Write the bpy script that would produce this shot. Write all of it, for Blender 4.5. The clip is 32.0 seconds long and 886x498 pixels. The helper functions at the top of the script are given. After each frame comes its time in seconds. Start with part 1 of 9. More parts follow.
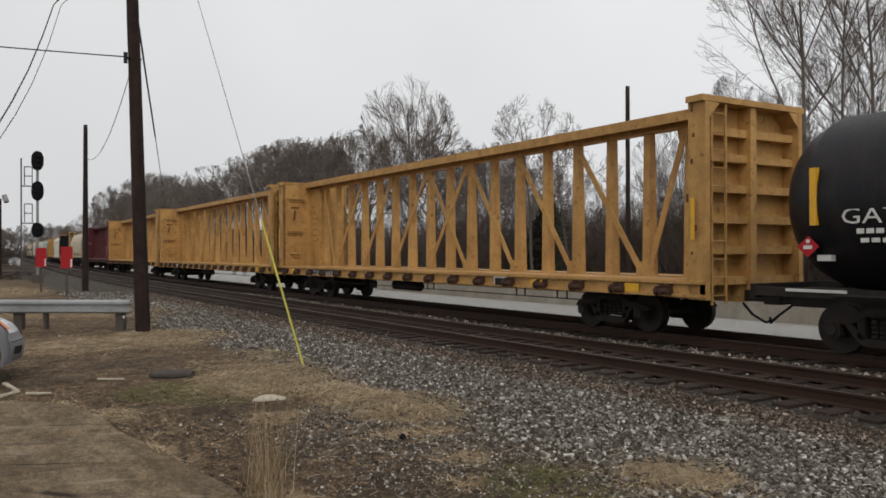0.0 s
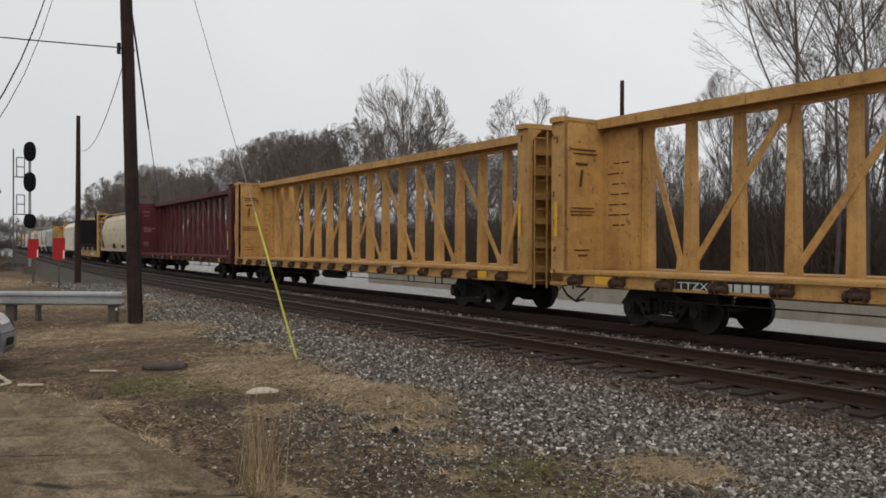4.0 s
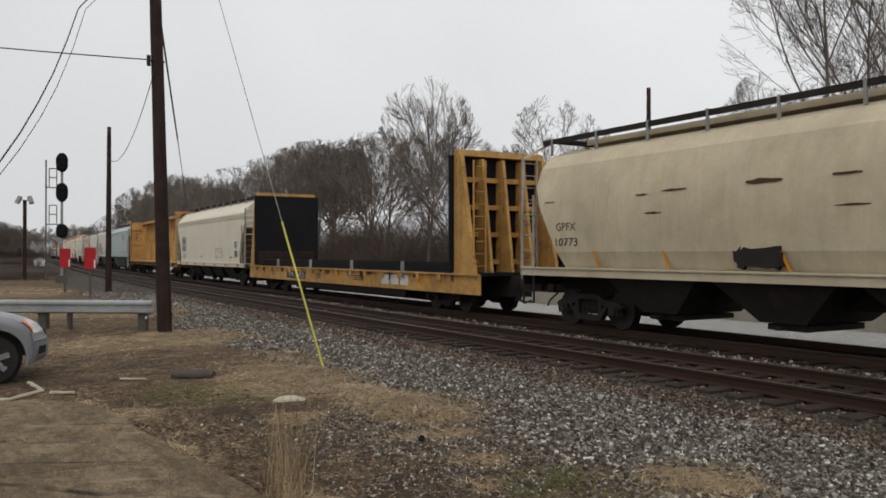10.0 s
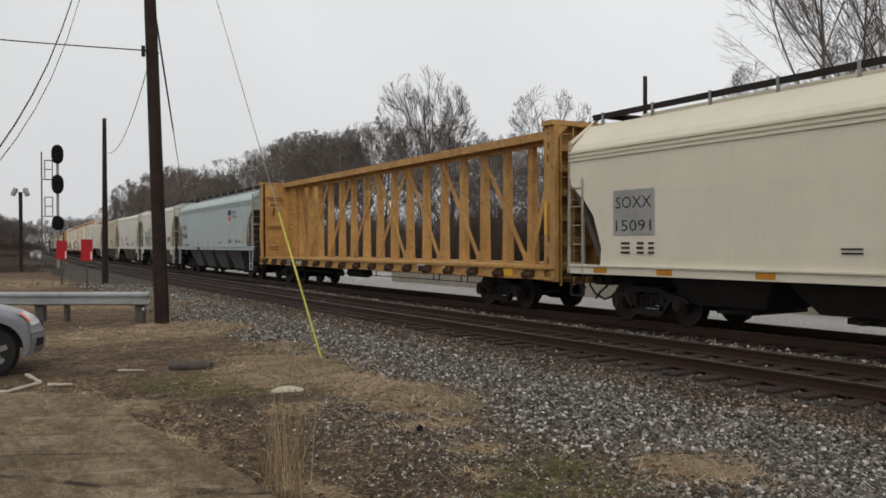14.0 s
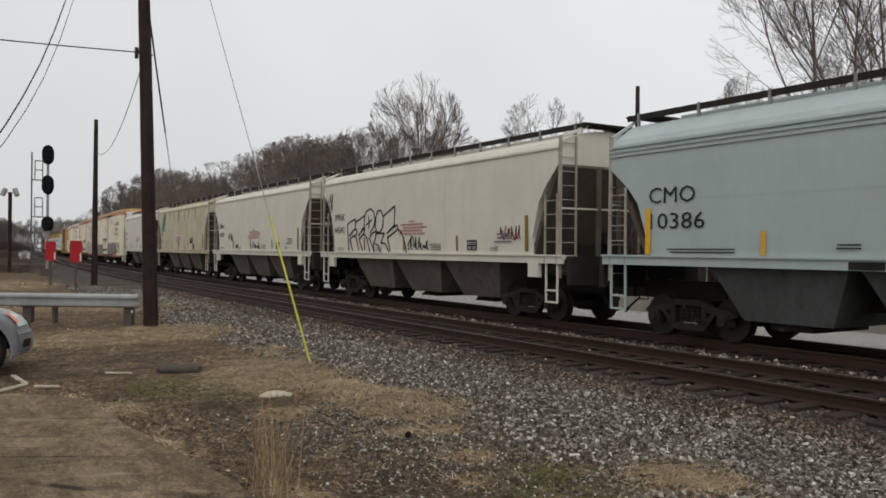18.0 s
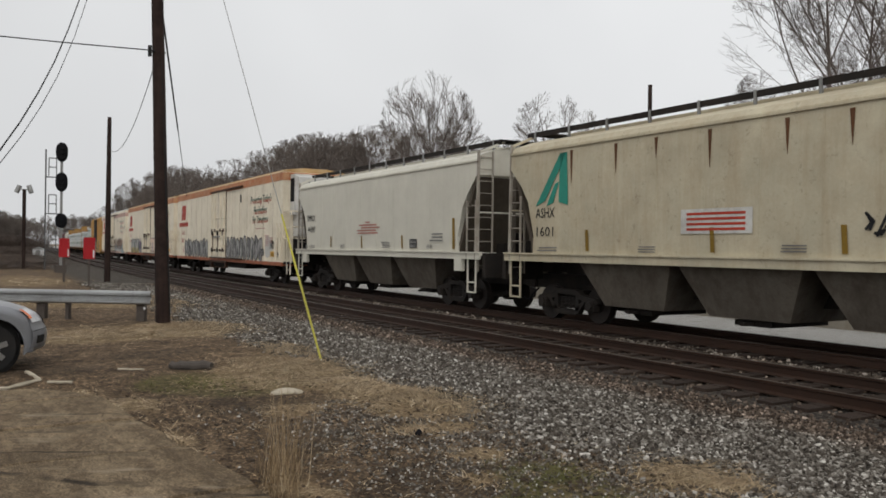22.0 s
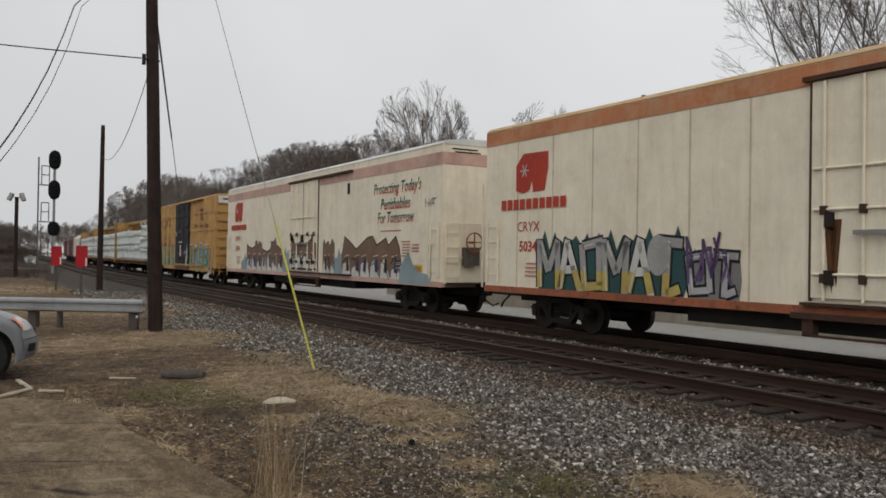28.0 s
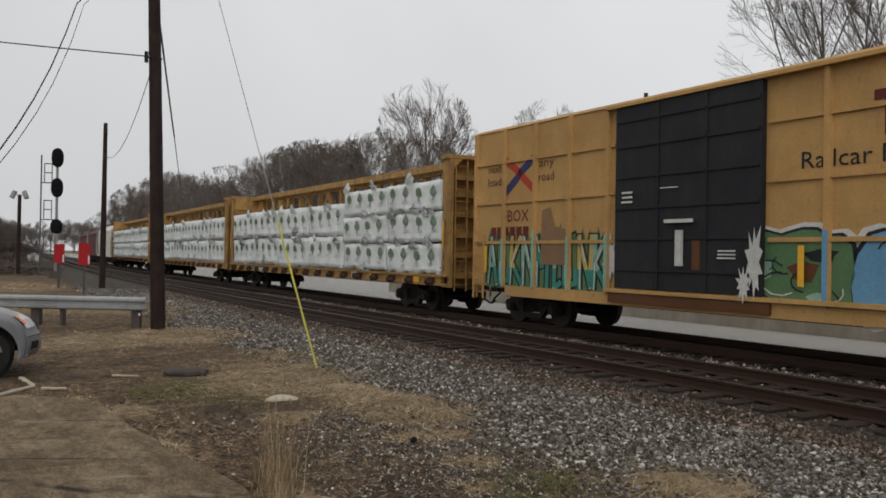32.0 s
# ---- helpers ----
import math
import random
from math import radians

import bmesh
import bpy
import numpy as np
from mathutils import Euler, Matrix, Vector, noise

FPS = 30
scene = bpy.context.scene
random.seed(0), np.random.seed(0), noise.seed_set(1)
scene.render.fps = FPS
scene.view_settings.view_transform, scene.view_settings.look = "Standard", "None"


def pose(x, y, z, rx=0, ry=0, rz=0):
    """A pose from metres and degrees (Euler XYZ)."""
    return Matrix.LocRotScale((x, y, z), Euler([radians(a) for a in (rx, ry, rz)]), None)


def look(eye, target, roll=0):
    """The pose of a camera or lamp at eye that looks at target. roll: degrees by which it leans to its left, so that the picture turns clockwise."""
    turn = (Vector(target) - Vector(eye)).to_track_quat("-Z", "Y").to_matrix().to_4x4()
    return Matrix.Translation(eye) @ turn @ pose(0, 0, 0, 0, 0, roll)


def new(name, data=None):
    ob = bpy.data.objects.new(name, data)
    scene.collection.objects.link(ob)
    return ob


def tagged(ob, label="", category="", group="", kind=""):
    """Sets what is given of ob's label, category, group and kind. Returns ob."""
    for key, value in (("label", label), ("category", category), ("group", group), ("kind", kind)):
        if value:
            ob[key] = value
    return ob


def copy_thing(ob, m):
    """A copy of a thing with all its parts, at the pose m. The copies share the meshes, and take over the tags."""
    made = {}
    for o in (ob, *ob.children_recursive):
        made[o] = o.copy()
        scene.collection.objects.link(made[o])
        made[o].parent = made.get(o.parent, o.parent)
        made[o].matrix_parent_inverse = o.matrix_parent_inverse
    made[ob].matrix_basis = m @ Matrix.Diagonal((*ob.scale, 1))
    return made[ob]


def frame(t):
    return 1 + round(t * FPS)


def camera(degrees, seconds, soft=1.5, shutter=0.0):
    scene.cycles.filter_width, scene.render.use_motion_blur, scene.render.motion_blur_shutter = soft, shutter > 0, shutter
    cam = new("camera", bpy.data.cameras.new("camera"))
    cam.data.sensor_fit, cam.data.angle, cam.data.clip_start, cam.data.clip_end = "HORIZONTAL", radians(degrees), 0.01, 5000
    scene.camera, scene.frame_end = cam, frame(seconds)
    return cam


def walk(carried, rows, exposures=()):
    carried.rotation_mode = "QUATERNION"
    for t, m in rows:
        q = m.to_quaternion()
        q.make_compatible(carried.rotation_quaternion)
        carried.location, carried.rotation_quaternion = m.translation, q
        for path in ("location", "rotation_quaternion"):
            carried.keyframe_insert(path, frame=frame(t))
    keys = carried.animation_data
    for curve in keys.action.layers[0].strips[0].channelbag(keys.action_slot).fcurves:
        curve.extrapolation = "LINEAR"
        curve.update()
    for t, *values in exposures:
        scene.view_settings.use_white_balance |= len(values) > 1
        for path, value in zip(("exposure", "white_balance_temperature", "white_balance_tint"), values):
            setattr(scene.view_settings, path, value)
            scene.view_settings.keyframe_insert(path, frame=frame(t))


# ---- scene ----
# t, yaw, pitch, roll of a camera held by hand in one spot, 1.73 m over the rails
PATH = [
    (0.0, -32.430, 0.221, 0.183), (0.5, -32.831, -0.494, 0.145), (1.0, -33.518, -0.548, -0.066), (1.5, -33.742, -0.578, 0.092),
    (2.0, -33.694, -0.795, 0.031), (2.5, -33.565, -0.673, 0.017), (3.0, -33.270, -0.370, -0.009), (3.5, -32.964, -0.193, -0.074),
    (5.5, -32.787, -0.522, -0.262), (6.0, -32.886, -0.290, -0.170), (6.5, -32.650, -0.290, -0.018), (7.0, -31.970, -0.731, 0.187),
    (7.5, -31.618, -1.053, 0.044), (8.0, -31.910, -1.023, 0.744), (8.5, -31.510, -1.030, 0.780), (9.0, -31.555, -0.260, 0.410),
    (9.5, -31.151, 0.293, 0.239), (10.0, -31.051, 0.356, 0.011), (10.5, -31.126, 0.338, -0.049), (11.0, -31.291, 0.100, -0.150),
    (11.5, -31.653, -0.030, -0.119), (12.0, -32.128, -0.064, -0.008), (12.5, -32.648, -0.145, -0.086), (13.0, -32.798, -0.581, -0.086),
    (13.5, -31.930, -0.881, 0.226), (14.0, -31.256, -0.356, 0.332), (14.5, -31.129, -0.468, -0.210), (16.5, -31.931, -0.404, -0.220),
    (17.0, -31.913, -0.358, -0.323), (17.5, -31.965, -0.057, -0.348), (18.0, -31.882, 0.105, -0.490), (18.5, -31.598, 0.146, -0.448),
    (19.0, -31.461, 0.128, -0.487), (19.5, -31.527, -0.205, -0.504), (20.0, -31.549, -0.527, -0.375), (20.5, -31.430, -0.486, -0.286),
    (21.0, -31.314, -0.164, -0.506), (21.5, -31.086, -0.048, -0.637), (22.0, -31.107, -0.022, -0.730), (22.5, -31.087, -0.067, -0.621),
    (23.0, -31.128, -0.048, -0.590), (23.5, -31.422, 0.060, -0.568), (24.0, -31.586, 0.078, -0.701), (24.5, -31.543, 0.124, -0.665),
    (26.5, -31.881, 0.494, -0.773), (27.0, -31.726, 0.540, -0.776), (27.5, -31.608, 0.663, -0.978), (28.0, -31.543, 0.626, -0.883),
    (28.5, -31.501, 0.415, -0.536), (29.0, -31.555, 0.602, -0.534), (29.5, -31.429, 0.840, -0.731), (30.0, -31.227, 0.665, -0.752),
    (30.5, -31.377, 0.517, -0.780), (31.0, -31.444, 0.329, -1.039), (31.5, -31.357, 0.373, -1.135), (32.0, -31.386, 0.474, -0.912),
]
cam = camera(57.0, 32.0, soft=1.7)


def aim(yaw, pitch, roll):
    """The camera looks along its own -z; roll is about the line of sight."""
    return pose(0, 0, 1.727, 0, 0, yaw) @ pose(0, 0, 0, pitch, 0, 0) @ pose(0, 0, 0, 0, roll, 0) @ pose(0, 0, 0, 90, 0, 0)


walk(cam, [(t, aim(a, b, c)) for t, a, b, c in PATH], exposures=((0, 0.03), (24, 0.03), (27, -0.08), (32, -0.10)))

# ---- light: overcast winter day ----
world = bpy.data.worlds.new("world")
scene.world = world
world.use_nodes = True
wn, wl = world.node_tree.nodes, world.node_tree.links
sky = wn.new("ShaderNodeTexSky")
sky.sky_type, sky.sun_disc = "NISHITA", False
sky.sun_elevation, sky.sun_rotation = radians(32), radians(200)
sky.dust_density, sky.air_density = 6.0, 1.5
bw = wn.new("ShaderNodeHueSaturation")
bw.inputs["Saturation"].default_value = 0.08
bw.inputs["Value"].default_value = 0.06
tc = wn.new("ShaderNodeTexCoord")
cl = wn.new("ShaderNodeTexNoise")
cl.inputs["Scale"].default_value, cl.inputs["Detail"].default_value = 1.6, 4.0
ramp = wn.new("ShaderNodeValToRGB")
ramp.color_ramp.elements[0].position, ramp.color_ramp.elements[0].color = 0.3, (0.66, 0.67, 0.685, 1)
ramp.color_ramp.elements[1].position, ramp.color_ramp.elements[1].color = 0.7, (0.80, 0.81, 0.82, 1)
mixs = wn.new("ShaderNodeMix")
mixs.data_type = "RGBA"
mixs.inputs["Factor"].default_value = 0.85
wl.new(tc.outputs["Generated"], cl.inputs["Vector"])
wl.new(cl.outputs["Fac"], ramp.inputs["Fac"])
wl.new(sky.outputs["Color"], bw.inputs["Color"])
wl.new(bw.outputs["Color"], mixs.inputs["A"])
wl.new(ramp.outputs["Color"], mixs.inputs["B"])
# the cloud is brighter high up behind and to the south, greyer low in the north
aimed = wn.new("ShaderNodeVectorMath")
aimed.operation = "DOT_PRODUCT"
aimed.inputs[1].default_value = (0.5, -0.55, 0.67)
lit = wn.new("ShaderNodeMapRange")
lit.inputs["From Min"].default_value, lit.inputs["From Max"].default_value = -0.5, 0.25
lit.inputs["To Min"].default_value, lit.inputs["To Max"].default_value = 0.875, 1.055
shade = wn.new("ShaderNodeMix")
shade.data_type, shade.blend_type = "RGBA", "MULTIPLY"
shade.inputs["Factor"].default_value = 1.0
wl.new(tc.outputs["Generated"], aimed.inputs[0])
wl.new(aimed.outputs["Value"], lit.inputs["Value"])
wl.new(mixs.outputs["Result"], shade.inputs["A"])
wl.new(lit.outputs["Result"], shade.inputs["B"])
wl.new(shade.outputs["Result"], wn["Background"].inputs["Color"])
wn["Background"].inputs["Strength"].default_value = 1.13
sun = new("sun", bpy.data.lights.new("sun", "SUN"))
sun.data.energy, sun.data.angle, sun.data.color = 0.7, radians(40), (1.0, 0.96, 0.9)
sun.matrix_world = look((-30, -40, 60), (0, 0, 0))

# ---- materials ----
def ramp_node(nt, fac, stops):
    r = nt.nodes.new("ShaderNodeValToRGB")
    el = r.color_ramp.elements
    while len(el) < len(stops):
        el.new(0.5)
    for e, (p, c) in zip(el, stops):
        e.position, e.color = p, (*c, 1) if len(c) == 3 else c
    nt.links.new(fac, r.inputs["Fac"])
    return r.outputs["Color"]


def noise_node(nt, vec, scale, detail=4.0, rough=0.6):
    n = nt.nodes.new("ShaderNodeTexNoise")
    n.inputs["Scale"].default_value, n.inputs["Detail"].default_value = scale, detail
    n.inputs["Roughness"].default_value = rough
    if vec is not None:
        nt.links.new(vec, n.inputs["Vector"])
    return n.outputs["Fac"]


def mix_node(nt, fac, a, b, mode="MIX"):
    m = nt.nodes.new("ShaderNodeMix")
    m.data_type, m.blend_type = "RGBA", mode
    for sock, v in (("Factor", fac), ("A", a), ("B", b)):
        if isinstance(v, (int, float)):
            m.inputs[sock].default_value = v
        elif isinstance(v, tuple):
            m.inputs[sock].default_value = (*v, 1)
        else:
            nt.links.new(v, m.inputs[sock])
    return m.outputs["Result"]


def stretch(nt, vec, sx, sy, sz):
    m = nt.nodes.new("ShaderNodeMapping")
    m.inputs["Scale"].default_value = (sx, sy, sz)
    nt.links.new(vec, m.inputs["Vector"])
    return m.outputs["Vector"]


def material(name, color, rough=0.6, metal=0.0, dirt=(0.06, 0.045, 0.035), dirty=0.35, streak=0.0, scale=1.0, bump=0.15,
             fine=18.0, rand=0.0, rust=0.0, grain=0.2, blotch=0.2):
    """Painted or raw surface with two scales of change, dirt in patches, streaks that run down and rust spots."""
    m = bpy.data.materials.new(name)
    m.use_nodes = True
    nt = m.node_tree
    bs = nt.nodes["Principled BSDF"]
    bs.inputs["Metallic"].default_value = metal
    bs.inputs["Specular IOR Level"].default_value = 0.5 if rough < 0.5 else 0.22
    tcn = nt.nodes.new("ShaderNodeTexCoord")
    v = tcn.outputs["Object"]
    big = noise_node(nt, v, 0.7 * scale, 5.0)
    small = noise_node(nt, v, fine * scale, 6.0, 0.7)
    dark = tuple(c * (1 - blotch) for c in color)
    light = tuple(min(1, c * (1 + blotch * 0.6)) for c in color)
    col = ramp_node(nt, big, [(0.3, dark), (0.7, light)])
    speck = ramp_node(nt, small, [(0.25, (1 - grain,) * 3), (0.75, (1 + grain / 2,) * 3)])
    col = mix_node(nt, 1.0, col, speck, "MULTIPLY")
    if dirty:
        patch = ramp_node(nt, noise_node(nt, v, 2.3 * scale, 8.0, 0.72), [(0.44, (0, 0, 0)), (0.70, (dirty,) * 3)])
        col = mix_node(nt, patch, col, dirt)
    if streak:
        st = ramp_node(nt, noise_node(nt, stretch(nt, v, 3.0, 3.0, 0.3), 1.2 * scale, 6.0, 0.7), [(0.46, (0, 0, 0)), (0.72, (streak,) * 3)])
        col = mix_node(nt, st, col, dirt)
    if rust:
        ru = ramp_node(nt, noise_node(nt, v, 5.0 * scale, 9.0, 0.8), [(0.57, (0, 0, 0)), (0.64, (rust,) * 3)])
        col = mix_node(nt, ru, col, (0.11, 0.045, 0.02))
    if rand:
        oi = nt.nodes.new("ShaderNodeObjectInfo")
        rc = ramp_node(nt, oi.outputs["Random"], [(0.0, (1 - rand,) * 3), (1.0, (1 + rand * 0.6,) * 3)])
        col = mix_node(nt, 1.0, col, rc, "MULTIPLY")
    nt.links.new(col, bs.inputs["Base Color"])
    rr = nt.nodes.new("ShaderNodeMapRange")
    rr.inputs["To Min"].default_value, rr.inputs["To Max"].default_value = max(0.05, rough - 0.12), min(1, rough + 0.12)
    nt.links.new(small, rr.inputs["Value"])
    nt.links.new(rr.outputs["Result"], bs.inputs["Roughness"])
    if bump:
        b = nt.nodes.new("ShaderNodeBump")
        b.inputs["Strength"].default_value, b.inputs["Distance"].default_value = bump, 0.01
        nt.links.new(small, b.inputs["Height"])
        nt.links.new(b.outputs["Normal"], bs.inputs["Normal"])
    return m


def concrete_material():
    """Old brown-stained concrete: blotches, grit and fine cracks."""
    m = bpy.data.materials.new("old_stained_concrete")
    m.use_nodes = True
    nt = m.node_tree
    bs = nt.nodes["Principled BSDF"]
    geo = nt.nodes.new("ShaderNodeNewGeometry")
    v = geo.outputs["Position"]
    big = ramp_node(nt, noise_node(nt, stretch(nt, v, 1.3, 0.5, 1.0), 1.0, 9, 0.7), [(0.3, (0.082, 0.058, 0.034)), (0.46, (0.138, 0.101, 0.062)), (0.58, (0.186, 0.139, 0.087)), (0.72, (0.31, 0.242, 0.157))])
    grit = ramp_node(nt, noise_node(nt, v, 55.0, 6, 0.85), [(0.34, (0.2,) * 3), (0.5, (1.0,) * 3), (0.66, (2.0,) * 3)])
    col = mix_node(nt, 1.0, big, grit, "MULTIPLY")
    blot = ramp_node(nt, noise_node(nt, stretch(nt, v, 1.3, 0.55, 1.0), 9.0, 9, 0.8), [(0.36, (0.6, 0.57, 0.54)), (0.5, (1, 1, 1)), (0.64, (1.45, 1.43, 1.4))])
    col = mix_node(nt, 1.0, col, blot, "MULTIPLY")
    drag = ramp_node(nt, noise_node(nt, stretch(nt, v, 1.5, 0.6, 1.0), 4.0, 9, 0.8), [(0.34, (0.66, 0.63, 0.6)), (0.5, (1, 1, 1)), (0.66, (1.25, 1.23, 1.2))])
    col = mix_node(nt, 1.0, col, drag, "MULTIPLY")
    turn = nt.nodes.new("ShaderNodeMapping")
    turn.inputs["Rotation"].default_value = (0, 0, radians(31))
    nt.links.new(v, turn.inputs["Vector"])
    scuff = noise_node(nt, stretch(nt, turn.outputs["Vector"], 0.5, 1.6, 1.0), 1.5, 6, 0.65)
    col = mix_node(nt, ramp_node(nt, scuff, [(0.58, (0, 0, 0)), (0.68, (0.6,) * 3)]), col, (0.34, 0.28, 0.20))
    col = mix_node(nt, ramp_node(nt, scuff, [(0.34, (0.6,) * 3), (0.44, (0, 0, 0))]), col, (0.06, 0.046, 0.03))
    wob = nt.nodes.new("ShaderNodeTexNoise")
    wob.inputs["Scale"].default_value = 2.5
    nt.links.new(v, wob.inputs["Vector"])
    wv = mix_node(nt, 0.10, v, wob.outputs["Color"])
    vo = nt.nodes.new("ShaderNodeTexVoronoi")
    vo.feature = "DISTANCE_TO_EDGE"
    vo.inputs["Scale"].default_value = 0.6
    turned = nt.nodes.new("ShaderNodeMapping")
    turned.inputs["Rotation"].default_value = (0, 0, radians(30))
    nt.links.new(wv, turned.inputs["Vector"])
    nt.links.new(stretch(nt, turned.outputs["Vector"], 0.35, 1.5, 1), vo.inputs["Vector"])
    thin = ramp_node(nt, noise_node(nt, v, 1.3, 4), [(0.42, (1, 1, 1)), (0.56, (0.2,) * 3)])
    crack = mix_node(nt, 1.0, ramp_node(nt, vo.outputs["Distance"], [(0.006, (0.12,) * 3), (0.022, (1, 1, 1))]), thin, "LIGHTEN")
    col = mix_node(nt, 1.0, col, crack, "MULTIPLY")
    nt.links.new(col, bs.inputs["Base Color"])
    bs.inputs["Roughness"].default_value = 0.9
    bs.inputs["Specular IOR Level"].default_value = 0.2
    b = nt.nodes.new("ShaderNodeBump")
    b.inputs["Strength"].default_value, b.inputs["Distance"].default_value = 0.5, 0.006
    nt.links.new(mix_node(nt, 0.5, grit, crack), b.inputs["Height"])
    nt.links.new(b.outputs["Normal"], bs.inputs["Normal"])
    return m


def stone_material():
    """Crushed stone: every piece its own grey; rusty brown by the rails."""
    m = bpy.data.materials.new("crushed_stone")
    m.use_nodes = True
    nt = m.node_tree
    bs = nt.nodes["Principled BSDF"]
    geo = nt.nodes.new("ShaderNodeNewGeometry")
    col = ramp_node(nt, geo.outputs["Random Per Island"], [(0.0, (0.034, 0.027, 0.021)), (0.3, (0.085, 0.071, 0.057)), (0.6, (0.155, 0.136, 0.114)), (0.84, (0.26, 0.24, 0.208)), (0.95, (0.43, 0.40, 0.355)), (1.0, (0.70, 0.67, 0.61))])
    g = ramp_node(nt, noise_node(nt, geo.outputs["Position"], 70.0, 4), [(0.3, (0.7,) * 3), (0.7, (1.15,) * 3)])
    col = mix_node(nt, 1.0, col, g, "MULTIPLY")
    at = nt.nodes.new("ShaderNodeAttribute")
    at.attribute_name = "rust"
    ad = nt.nodes.new("ShaderNodeMath")
    ad.operation = "MULTIPLY_ADD"
    nt.links.new(noise_node(nt, geo.outputs["Position"], 1.1, 5), ad.inputs[0])
    ad.inputs[1].default_value = 1.0
    nt.links.new(at.outputs["Fac"], ad.inputs[2])
    rusty = ramp_node(nt, ad.outputs[0], [(0.6, (0, 0, 0)), (1.15, (0.75,) * 3)])
    tint = mix_node(nt, 1.0, col, (0.62, 0.46, 0.37), "MULTIPLY")
    col = mix_node(nt, rusty, col, tint)
    nt.links.new(col, bs.inputs["Base Color"])
    bs.inputs["Roughness"].default_value = 0.85
    bs.inputs["Specular IOR Level"].default_value = 0.25
    return m


